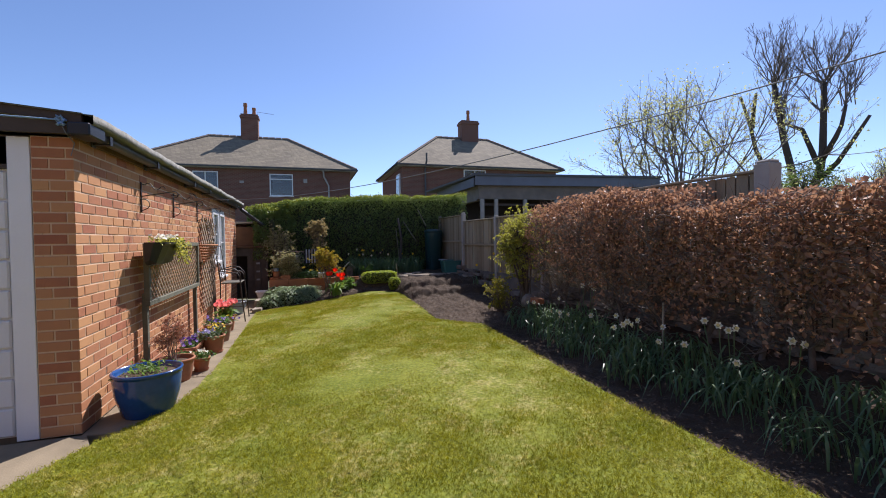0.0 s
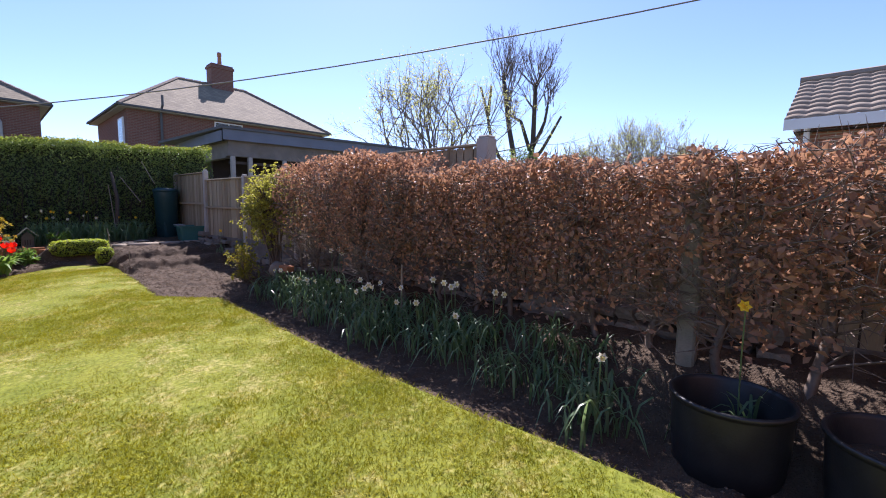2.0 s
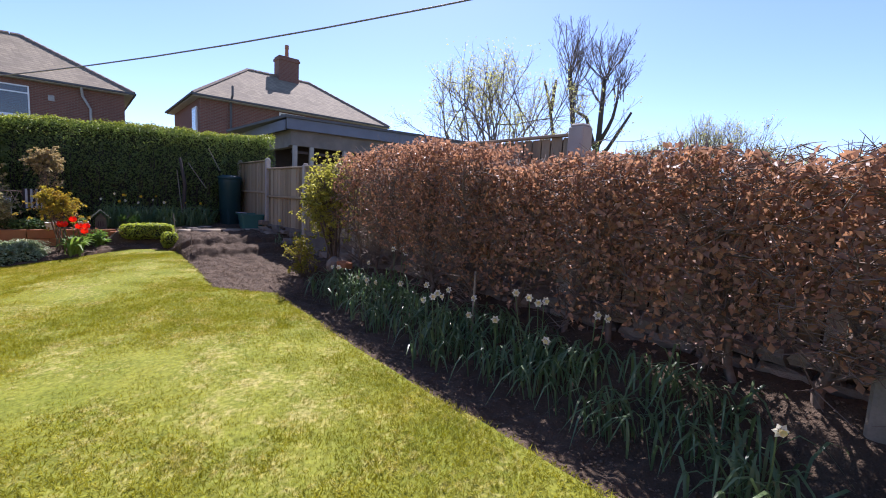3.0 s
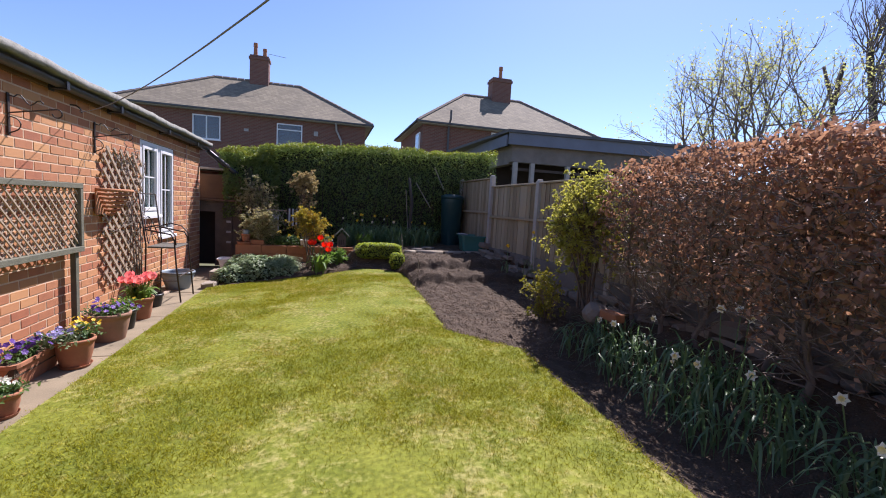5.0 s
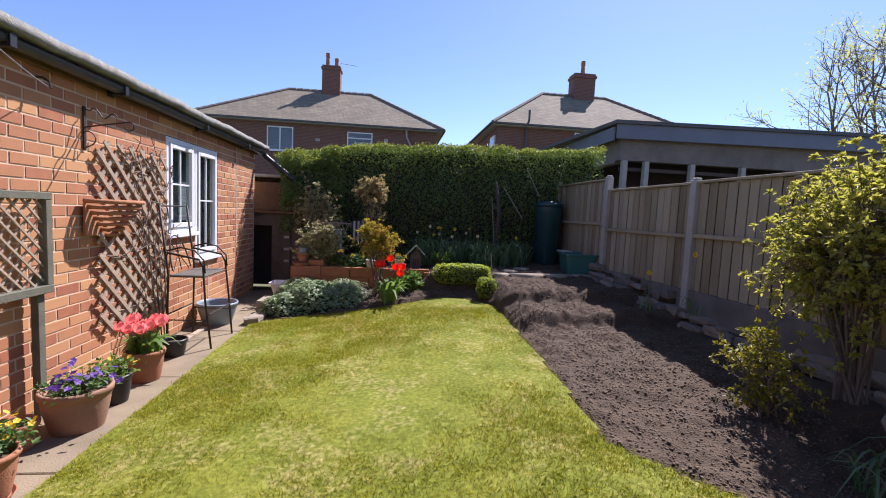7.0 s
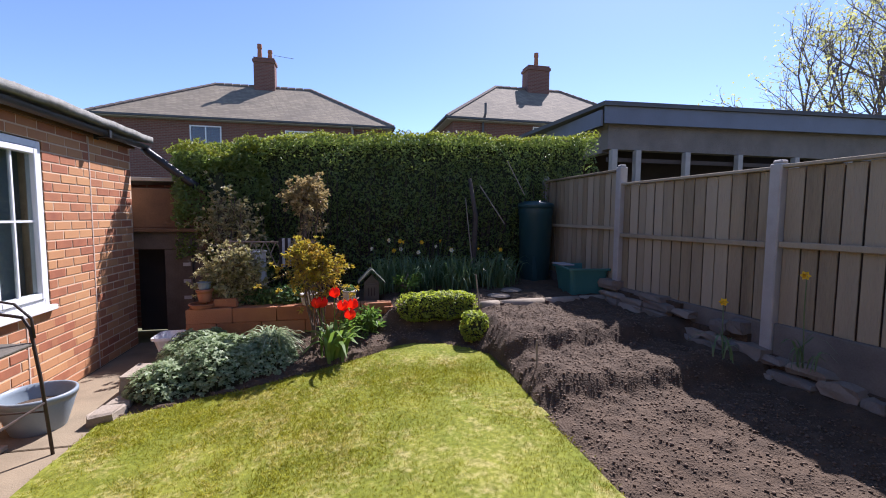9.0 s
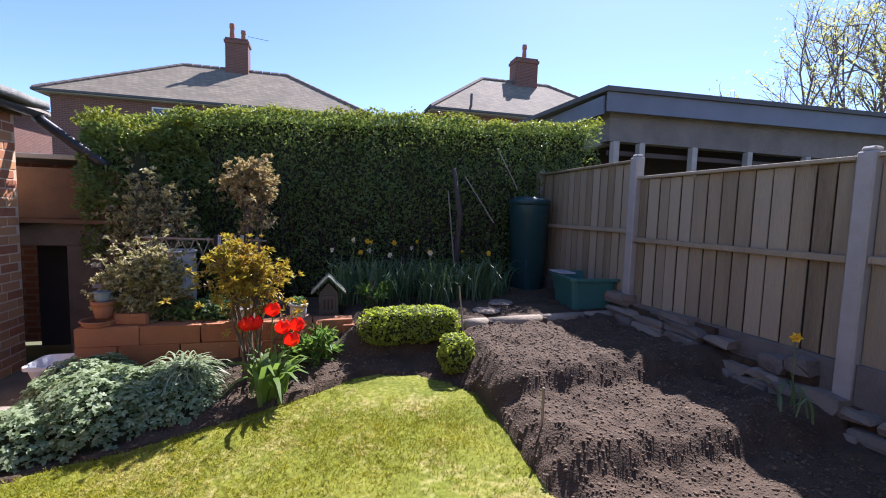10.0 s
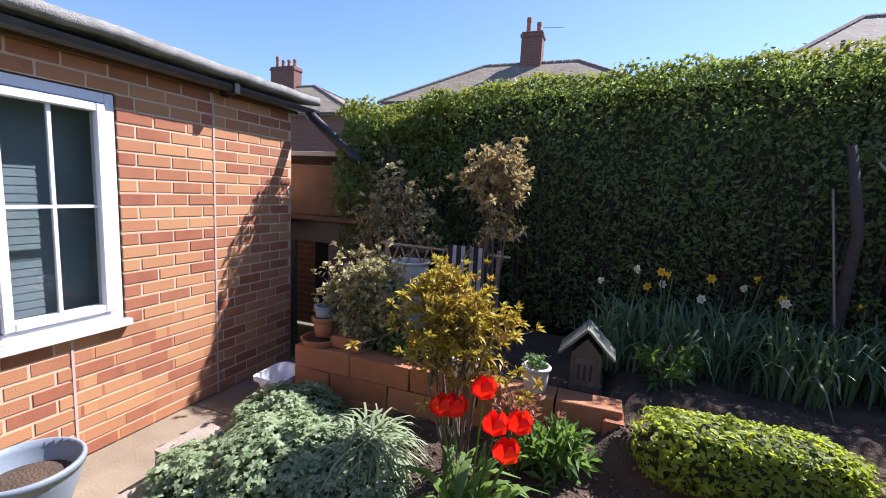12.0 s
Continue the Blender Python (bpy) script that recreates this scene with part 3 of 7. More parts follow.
part("lintel_band", boxes((-3.1, -0.28, 0.02, 0.2, 2.15, 2.41)), M_DARKWOOD, gar)

# roof: corrugated sheet rising away from the eaves
ny = 440
ys = np.linspace(-0.12, 8.38, ny)
prof = 0.004 * np.sin(ys * 5.1) + 0.003 * np.sin(ys * 13.7) + np.random.default_rng(2).normal(0, 0.0014, ny)
vs, fs = [], []
for x, z in ((0.19, 2.575), (-1.6, 2.74), (-3.4, 2.59)):
    for dz in (0.0, -0.075):
        vs.append(np.stack([np.full(ny, x), ys, z + prof + dz + 0.004 * np.sin(ys * 3)], 1))
v = np.concatenate(vs)
k = np.arange(ny - 1)
for r0, r1 in ((0, 2), (2, 4)):
    fs.append(np.stack([r0 * ny + k, r0 * ny + k + 1, r1 * ny + k + 1, r1 * ny + k], 1))
    fs.append(np.stack([(r0 + 1) * ny + k, (r1 + 1) * ny + k, (r1 + 1) * ny + k + 1, (r0 + 1) * ny + k + 1], 1))
fs.append(np.stack([k, ny + k, ny + k + 1, k + 1], 1))
partn("roof", v, np.concatenate(fs), M_ROOFSHEET, gar, "grey weathered cement sheet roof")
bm = bmesh.new()
for x0, x1, z0, z1 in ((0.1, -1.6, 2.50, 2.69), (-1.6, -3.4, 2.69, 2.53)):
    q = [bm.verts.new(p) for p in ((x0, -0.09, 2.42), (x1, -0.09, 2.42), (x1, -0.09, z1 + 0.05), (x0, -0.09, z0 + 0.09), (x0, -0.045, 2.42), (x1, -0.045, 2.42), (x1, -0.045, z1 + 0.05), (x0, -0.045, z0 + 0.09))]
    for a in ((0, 1, 2, 3), (7, 6, 5, 4), (0, 4, 5, 1), (3, 2, 6, 7), (0, 3, 7, 4), (1, 5, 6, 2)):
        bm.faces.new([q[i] for i in a])
part("barge_board", bm, M_DARKWOOD, gar, "dark brown board across the garage front")
part("eaves_board", boxes((0.003, 0.035, -0.045, 8.25, 2.40, 2.495), bevel=0.003), M_BROWNBOARD, gar, "brown timber eaves board")
bm = bmesh.new()
seg = [(0.052 * math.cos(a), 0.052 * math.sin(a)) for a in np.linspace(math.pi, 2 * math.pi, 9)] + [(0.046 * math.cos(a), 0.046 * math.sin(a)) for a in np.linspace(2 * math.pi, math.pi, 9)]
ends = [[bm.verts.new((0.105 + a, y, 2.465 + b)) for a, b in seg] for y in (-0.15, 8.42)]
for i in range(len(seg)):
    bm.faces.new((ends[0][i], ends[1][i], ends[1][(i + 1) % len(seg)], ends[0][(i + 1) % len(seg)]))
gut = part("gutter", bm, M_GUTTER, gar, "dark grey plastic half-round gutter")
for y in (0.25, 1.5, 3.2, 4.3, 5.9, 7.4):
    part("gutter_bracket", boxes((0.035, 0.172, y - 0.025, y + 0.025, 2.40, 2.415), (0.165, 0.175, y - 0.025, y + 0.025, 2.40, 2.48), (0.035, 0.045, y - 0.04, y + 0.04, 2.38, 2.48), bevel=0.002), M_BLACK, gut)
part("gutter_end", boxes((0.03, 0.18, -0.16, 0.12, 2.40, 2.50), bevel=0.01), M_BLACK, gut)
bm = tube(bmesh.new(), [(0.105, 8.33, 2.43), (0.15, 8.33, 2.38), (0.58, 8.36, 2.04), (0.66, 8.40, 1.98)], 0.05, 10)
part("downpipe", bm, M_BLACK, gar, "black slanting downpipe", smooth=True)

# garage door
door = part("garage_door", boxes((-2.95, -0.44, 0.06, 0.10, 0.02, 2.15)), M_DOOR, gar, "white horizontally panelled garage door")
for i in range(9):
    part("panel", boxes((-2.93, -0.46, 0.035, 0.062, 0.03 + i * 0.235, 0.252 + i * 0.235), bevel=0.012), M_DOOR, door)
part("door_frame", boxes((-0.43, -0.285, 0.0, 0.1, 0.0, 2.40), (-3.1, -2.96, 0.0, 0.1, 0.0, 2.40), (-2.96, -0.43, 0.02, 0.1, 2.18, 2.40), bevel=0.004), M_WHITE, gar, "white painted door frame")


# window: a short light and a tall light side by side, each with a glazing cross
def window_light(y0, y1, z0, z1, barz):
    part("sill", boxes((-0.06, 0.045, y0 - 0.03, y1 + 0.03, z0, z0 + 0.045), bevel=0.006), M_WHITE, gar)
    z0 += 0.047
    fr = part("window_frame", boxes((-0.07, -0.004, y0, y0 + 0.055, z0, z1), (-0.07, -0.004, y1 - 0.055, y1, z0, z1), (-0.07, -0.004, y0 + 0.055, y1 - 0.055, z0, z0 + 0.06), (-0.07, -0.004, y0 + 0.055, y1 - 0.055, z1 - 0.06, z1), bevel=0.005), M_WHITE, gar, "white plastic window frame")
    a, b, c, d = y0 + 0.06, y1 - 0.06, z0 + 0.065, z1 - 0.065
    part("sash", boxes((-0.06, 0.012, a, a + 0.05, c, d), (-0.06, 0.012, b - 0.05, b, c, d), (-0.06, 0.012, a + 0.05, b - 0.05, c, c + 0.05), (-0.06, 0.012, a + 0.05, b - 0.05, d - 0.05, d), bevel=0.006), M_WHITE, fr)
    ym = (a + b) / 2
    part("glazing_bar", boxes((-0.034, -0.012, ym - 0.009, ym + 0.009, c + 0.05, d - 0.05)), M_WHITE, fr)
    part("glazing_bar", boxes((-0.033, -0.013, a + 0.05, b - 0.05, barz - 0.009, barz + 0.009)), M_WHITE, fr)
    p = part("pane", boxes((-0.026, -0.022, a + 0.048, b - 0.048, c + 0.048, d - 0.048)), M_GLASS, fr)
    p.visible_shadow = False


window_light(5.28, 5.945, 1.118, 2.225, 1.72)
window_light(5.955, 6.62, 0.774, 2.225, 1.55)
blind = part("window_blind", boxes((-0.19, -0.18, 5.25, 6.65, 0.7, 0.72)), M_SLAT, gar, "grey-green slatted blind")
for k in range(30):
    bm = bmesh.new()
    box(bm, -0.0242, 0.0242, 5.29, 6.61, -0.0015, 0.0015, m=Matrix.Translation((-0.17, 0, 0.84 + k * 0.047)) @ Matrix.Rotation(radians(86), 4, "Y"))
    part("slat", bm, M_SLAT, blind)

# ---- fence ----
fence = thing("fence", (6.1, 2.0, 0.3), "weathered feather-edge timber fence between concrete posts", "fence")
POSTS = [(5.87, 9.06, 2.3), (5.95, 7.09, 2.28), (6.05, 5.12, 2.10), (6.13, 3.13, 1.98), (6.21, 1.1, 2.2), (6.28, -1.0, 2.31), (6.35, -3.05, 1.88), (6.42, -5.1, 1.85), (6.5, -7.2, 1.85)]
SPANS = [(2.20, 0.72), (2.02, 0.73), (2.03, 0.74), (1.9, 0.68), (2.2, 0.8), (1.78, 0.6), (1.75, 0.52), (1.75, 0.5)]
for i, (x, y, z) in enumerate(POSTS):
    big = 0.085 if i == 5 else 0.052
    bm = boxes((x - big, x + big, y - big, y + big, -0.1, z - 0.03), bevel=0.01)
    box(bm, x - big + 0.012, x + big - 0.012, y - big + 0.012, y + big - 0.012, z - 0.035, z, bevel=0.012)
    part("post", bm, M_CONCPOST, fence, "grey concrete post")
for i, ((z1, z0), a, b) in enumerate(zip(SPANS, POSTS, POSTS[1:])):
    pa, pb = Vector((a[0], a[1], 0)), Vector((b[0], b[1], 0))
    d = (pb - pa).normalized()
    ln = (pb - pa).length - 0.11
    fm = Matrix.Translation(pa + d * 0.055) @ Matrix(((d.x, d.y, 0, 0), (d.y, -d.x, 0, 0), (0, 0, 1, 0), (0, 0, 0, 1)))
    # local: x along, y to the far side; the garden side is -y after the flip
    side = -1 if (fm @ Vector((0, 1, 0)) - fm @ Vector((0, 0, 0))).x > 0 else 1
    bm = bmesh.new()
    box(bm, 0, ln, -0.02, 0.03, z0 - 0.62, z0 + 0.006, bevel=0.005, m=fm)
    part("gravel_board", bm, M_GRAVELBOARD, fence, "grey concrete gravel board")
    mid = (z0 + z1) / 2 + 0.02
    bm = bmesh.new()
    s0, s1 = sorted((side * -0.001, side * 0.042))
    box(bm, 0, ln, s0, s1, mid - 0.024, mid + 0.024, bevel=0.005, m=fm)
    part("rail", bm, M_FENCE, fence)
    bm = bmesh.new()
    s0, s1 = sorted((side * -0.03, side * 0.04))
    box(bm, -0.01, ln + 0.01, s0, s1, z1, z1 + 0.028, bevel=0.004, m=fm)
    part("capping_rail", bm, M_FENCE, fence)
    u, r = 0.0, random.Random(i)
    # added dark sheet: its colour gives the shade in the gaps between boards
    bm = bmesh.new()
    s0, s1 = sorted((side * -0.034, side * -0.03))
    box(bm, 0, ln, s0, s1, z0, z1 - 0.02, m=fm)
    part("backing_board", bm, M_DARKWOOD, fence, "thin dark sheet standing for the shade in the gaps between the boards")
    while u < ln - 0.03:
        w = min(r.uniform(0.115, 0.145), ln - u)
        bm = bmesh.new()
        out_ = r.uniform(0.0, 0.009)
        s0, s1 = sorted((side * (-0.024 + out_), side * (-0.004 - 0.009 + out_)))
        box(bm, u + 0.004, u + w - r.uniform(0.007, 0.012), s0, s1, z0 + r.uniform(-0.004, 0.012), z1 - r.uniform(0.0, 0.012), bevel=0.002, m=fm)
        for vv in bm.verts:
            if vv.co.z > (z0 + z1) / 2:
                vv.co += Vector((d.x, d.y, 0)) * r.uniform(-0.001, 0.001)
        part("board", bm, M_FENCE, fence)
        u += w


# ---- hedges ----
def shell_points(n, x0, x1, y0, y1, z0, ztop, depth, gen, faces=("front", "top")):
    """Points over the outside of a clipped hedge, with outward normals. ztop(x, y) is its top."""
    out, nor = [], []
    area = {"ymin": (x1 - x0) * 2.2, "xmin": (y1 - y0) * 1.5, "top": (x1 - x0) * (y1 - y0), "xend": (y1 - y0) * 2, "yend": (x1 - x0) * 1.5}
    tot = sum(area[k] for k in faces)
    for k in faces:
        m = int(n * area[k] / tot)
        dd = np.abs(gen.normal(0, depth, m))
        if k == "top":
            x, y = gen.uniform(x0, x1, m), gen.uniform(y0, y1, m)
            z = ztop(x, y) - dd + noise_grid(x, y, 4, 21) * 0.05
            nn = np.tile((0, 0, 1.0), (m, 1))
        elif k == "ymin":
            x = gen.uniform(x0, x1, m)
            z = z0 + gen.uniform(0, 1, m) * (ztop(x, np.full(m, y0)) - z0)
            y = y0 + dd + noise_grid(x, z, 2.2, 22) * 0.12 + noise_grid(x, z, 7, 23) * 0.08
            nn = np.tile((0, -1.0, 0.15), (m, 1))
        elif k == "xmin":
            y = gen.uniform(y0, y1, m)
            z = z0 + gen.uniform(0, 1, m) * (ztop(np.full(m, x0), y) - z0)
            x = x0 + dd + noise_grid(y, z, 2.2, 24) * 0.09 + noise_grid(y, z, 7, 25) * 0.05
            nn = np.tile((-1.0, 0, 0.15), (m, 1))
        elif k == "xend":
            y = gen.uniform(y0, y1, m)
            z = z0 + gen.uniform(0, 1, m) * (ztop(np.full(m, x0), y) - z0)
            x = x0 + dd + noise_grid(y, z, 2, 26) * 0.1
            nn = np.tile((-1.0, 0, 0.1), (m, 1))
        else:
            x = gen.uniform(x0, x1, m)
            z = z0 + gen.uniform(0, 1, m) * (ztop(x, np.full(m, y1)) - z0)
            y = y1 - dd
            nn = np.tile((0, 1.0, 0.1), (m, 1))
        out.append(np.stack([x, y, z], 1))
        nor.append(nn)
    return np.concatenate(out), np.concatenate(nor)


def privet_top(x, y):
    return 2.50 + 0.33 * sm(0.2, 2.2, x) + 0.12 * sm(3, 6.5, x) + 0.03 * np.sin(x * 2.1)


hedge = thing("privet_hedge", (3.4, 9.5, 0.5), "tall clipped green privet hedge across the garden end", "hedge")
g2 = np.random.default_rng(3)
p, nn = shell_points(62000, 0.2, 6.75, 8.85, 9.9, 0.55, privet_top, 0.10, g2, ("ymin", "xend", "top", "yend"))
v, f = leaves(p, 0.048, nn, 0.5, 0.75, gen=g2)
partn("foliage", v, f, M_PRIVET, hedge)
x, y = g2.uniform(0.15, 6.75, 15000), g2.uniform(8.8, 9.9, 15000)
z = privet_top(x, y) + np.abs(g2.normal(0, 0.028, 15000)) + noise_grid(x, y, 4, 21) * 0.05 - 0.02
v, f = leaves(np.stack([x, y, z], 1), 0.045, None, 0.5, 0.9, gen=g2)
partn("young_growth", v, f, M_PRIVETTOP, hedge, "bright yellow-green young shoots")
# solid dark boxes stand in for the shaded depth behind the hedge leaves
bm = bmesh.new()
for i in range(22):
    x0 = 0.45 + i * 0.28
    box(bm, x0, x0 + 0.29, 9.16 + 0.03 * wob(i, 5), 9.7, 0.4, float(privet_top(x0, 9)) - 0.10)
part("inner_growth", bm, M_SHADECORE, hedge)
p, nn = shell_points(11000, 0.40, 1.45, 8.38, 8.95, 1.0, lambda x, y: 2.34 + 0.12 * sm(0.2, 1.2, x) - 0.25 * sm(1.1, 1.5, x), 0.09, g2, ("ymin", "xend", "top"))
p[:, 1] += 0.60 * sm(0.65, 1.5, p[:, 0]) + 0.10 * np.sin(p[:, 2] * 5.0 + p[:, 0] * 4.0) * sm(1.0, 1.4, p[:, 2])
p[:, 2] += 0.08 * np.sin(p[:, 0] * 6.0 + p[:, 1] * 5.0)
v, f = leaves(p, 0.048, nn, 0.5, 0.8, gen=g2)
partn("foliage", v, f, M_PRIVET, hedge, "leafy hedge end growing forward over the shrubs")
x, y = g2.uniform(0.38, 1.4, 2600), g2.uniform(8.35, 9.0, 2600)
y = y + 0.60 * sm(0.65, 1.5, x)
v, f = leaves(np.stack([x, y, 2.38 + 0.1 * sm(0.2, 1.2, x) + 0.08 * np.sin(x * 6.0 + y * 5.0) + np.abs(g2.normal(0, 0.04, 2600))], 1), 0.045, None, 0.5, 0.9, gen=g2)
partn("young_growth", v, f, M_PRIVETTOP, hedge, "bright yellow-green young shoots")
# two more dark filler boxes, for the shade inside the hedge end
part("inner_growth", boxes((0.5, 0.92, 8.6, 9.1, 1.2, 2.18), (0.92, 1.25, 8.9, 9.1, 1.2, 2.18)), M_SHADECORE, hedge)
segs = []
for i in range(260):
    x0 = g2.uniform(0.3, 6.6)
    segs.append((x0, 9.0 + g2.uniform(-0.1, 0.1), 0.5, x0 + g2.normal(0, 0.12), 8.9 + g2.uniform(-0.05, 0.1), g2.uniform(1.2, 2.4), 0.012, 0.004))
v, f = sticks(segs)
partn("branchwork", v, f, M_BARK, hedge)
part("trunk", tube(bmesh.new(), [(4.5, 8.62, 0.55), (4.47, 8.63, 1.0), (4.5, 8.62, 1.6), (4.42, 8.7, 2.2)], 0.055, 8, 0.03), M_BARK, hedge, smooth=True)


def beech_top(x, y):
    return 1.86 + 0.24 * sm(-0.72, -0.45, y) + 0.03 * np.sin(y * 2.3) + 0.025 * np.sin(y * 7.1) + 0.02 * np.sin(y * 17.3 + x * 9) - 0.15 * sm(1.7, 2.4, y)


beech = thing("beech_hedge", (5.75, -1.8, 0.4), "brown dry-leaved beech hedge in front of the fence", "hedge")
g3 = np.random.default_rng(4)
p, nn = shell_points(34000, 5.28, 6.15, -6.5, 2.25, 0.55, beech_top, 0.16, g3, ("xmin", "top"))
low = sm(0.55, 1.25, p[:, 2])
thin = sm(0.4, 2.2, p[:, 1]) * (0.35 + 0.4 * (p[:, 2] < 1.5))
keep = g3.uniform(0, 1, len(p)) < 0.10 - thin + 0.9 * low - 0.55 * np.exp(-((p[:, 1] + 3.42) / 0.11) ** 2) * (p[:, 2] < 1.62) * (p[:, 0] < 5.5) - 0.35 * (noise_grid(p[:, 1], p[:, 2], 3.1, 31) > 0.25)
m_ = 7000
q = np.stack([g3.uniform(5.5, 6.15, m_), g3.uniform(-6.5, 2.2, m_), g3.uniform(0.9, 1.95, m_)], 1)
q = q[(q[:, 2] < beech_top(q[:, 0], q[:, 1]) - 0.05) & (g3.uniform(0, 1, len(q)) > 0.8 * sm(0.6, 2.0, q[:, 1]))]
pts, nrm = np.concatenate([p[keep], q]), np.concatenate([nn[keep], np.tile((-1.0, 0, 0.3), (len(q), 1))])
v, f = leaves(pts, 0.053, nrm, 0.6, 1.0, fold=0.25, gen=g3)
partn("foliage", v, f, M_BEECH, beech)
segs = []
for i in range(20):
    yb = -6.2 + i * 0.43 + g3.uniform(-0.1, 0.1)
    xb = 5.55 + g3.uniform(-0.08, 0.12)
    pts = [np.array((xb, yb, 0.25))]
    for k in range(5):
        pts.append(pts[-1] + np.array((g3.normal(0, 0.05), g3.normal(0, 0.07), 0.29)))
    for k in range(5):
        segs.append((*pts[k], *pts[k + 1], 0.035 - 0.006 * k, 0.029 - 0.006 * k))
        for q in range(9):
            a = pts[k] + (pts[k + 1] - pts[k]) * g3.uniform(0, 1)
            if a[2] < 0.5:
                continue
            b = a + np.array((g3.uniform(-0.30, 0.2), g3.normal(0, 0.22), g3.uniform(0.0, 0.3)))
            b[2] = min(b[2], 1.80)
            segs.append((*a, *b, 0.010, 0.004))
            for s in range(5):
                c = a + (b - a) * g3.uniform(0.3, 1)
                e = c + np.array((g3.uniform(-0.18, 0.1), g3.normal(0, 0.13), g3.normal(0.04, 0.1)))
                e[2] = min(e[2], 1.86)
                segs.append((*c, *e, 0.004, 0.0015))
for i in range(2600):
    a = np.array((g3.uniform(5.22, 5.6), g3.uniform(-6.4, 2.2), 0.75 + 1.1 * g3.uniform(0, 1) ** 0.8))
    for k in range(3):
        b = a + np.array((g3.normal(-0.01, 0.03), g3.normal(0, 0.07), g3.normal(0.03, 0.04)))
        b[2] = min(b[2], 1.88)
        segs.append((*a, *b, 0.0038 - 0.001 * k, 0.0028 - 0.001 * k))
        a = b
for i in range(900):
    y0 = g3.uniform(-6.3, 2.2)
    zt = float(beech_top(0, y0))
    a = np.array((g3.uniform(5.3, 6.0), y0, zt - g3.uniform(0, 0.15)))
    b = a + np.array((g3.normal(0, 0.05), g3.normal(0, 0.07), g3.uniform(0.05, 0.16)))
    segs.append((*a, *b, 0.003, 0.001))
v, f = sticks(segs)
partn("branchwork", v, f, M_TWIG, beech, "twisted bare beech stems")
bm = boxes((5.50, 5.61, -3.42, -3.30, 0.0, 1.70), bevel=0.015)
box(bm, 5.515, 5.595, -3.405, -3.315, 1.69, 1.735, bevel=0.012)
tagged(part("hedge_post", bm, M_OLDPOST), "grey concrete post standing inside the beech hedge", "post")


# ---- shrubs ----
def shrub(name, at, radii, count, size, material, label, category="shrub", seed=0, stems=9, hollow=0.45, stem_mat=None, aspect=0.5, squash=0.0, low=-1.0, tilt=0.9, bunch=0.6):
    """A shrub of stems, twigs and single leaves gathered in clumps at the twig ends."""
    gen = np.random.default_rng(seed)
    at = np.array(at, float)
    e = thing(name, tuple(at), label, category)
    c = at + np.array((0, 0, radii[2] * (1.0 + squash)))
    segs, tips = [], []
    for i in range(stems):
        d = unit(gen.normal(0, 1, (1, 3)))[0] * np.array((1, 1, 0.6)) + (0, 0, 0.35)
        a = at + np.array((gen.normal(0, 0.04), gen.normal(0, 0.04), 0.0))
        b = c + d * np.array(radii) * gen.uniform(0.15, 0.5)
        m_ = (a + b) / 2 + gen.normal(0, 0.03, 3)
        r = 0.012 * max(radii) / 0.4
        segs += [(*a, *m_, r, r * 0.75), (*m_, *b, r * 0.75, r * 0.45)]
        for k in range(12):
            q = m_ + (b - m_) * gen.uniform(0.1, 1)
            d2 = unit(gen.normal(0, 1, (1, 3)))[0]
            t_ = c + d2 * np.array(radii) * gen.uniform(0.7, 1.05)
            t_ = q + (t_ - q) * gen.uniform(0.5, 1.0)
            segs.append((*q, *t_, r * 0.35, r * 0.12))
            tips.append(t_)
    v, f = sticks(segs)
    partn("branchwork", v, f, stem_mat or M_TWIG, e)
    m1 = int(count * bunch)
    tips = np.array(tips)
    p1 = tips[gen.integers(0, len(tips), m1)] + gen.normal(0, 0.14, (m1, 3)) * np.array(radii)
    d = unit(gen.normal(0, 1, (count - m1, 3)))
    rr = gen.uniform(hollow, 1, (count - m1, 1)) ** 0.6
    p2 = c + d * rr * np.array(radii) * (1 + 0.15 * np.sin(d[:, :1] * 7 + seed) + 0.12 * np.cos(d[:, 1:2] * 9))
    p = np.concatenate([p1, p2])
    p = p[p[:, 2] > at[2] + 0.02 + max(0, low)]
    v, f = leaves(p, size, unit(p - c) + (0, 0, 0.5), aspect, tilt, gen=gen)
    partn("foliage", v, f, material, e)
    return e


def leaves_along(points, ways, size, aspect=0.4, fold=0.12, vary=0.35, gen=rng):
    """Folded leaves that start at points and reach along ways."""
    n = len(points)
    a = unit(ways)
    b = unit(np.cross(a, gen.normal(0, 1, (n, 3)) * 0.5 + (0, 0, 1.0)))
    nn = np.cross(b, a)
    s = size * (1 + gen.uniform(-vary, vary, (n, 1)))
    tip = points + a * s - (0, 0, 1) * s * 0.12
    mid = points + a * s * 0.5
    left, right = mid + b * s * aspect * 0.5 + nn * s * fold, mid - b * s * aspect * 0.5 + nn * s * fold
    v = np.stack([points, right, tip, left], 1).reshape(-1, 3)
    k = np.arange(n)[:, None] * 4
    return v, np.concatenate([k + (0, 1, 2), k + (0, 2, 3)], 0)


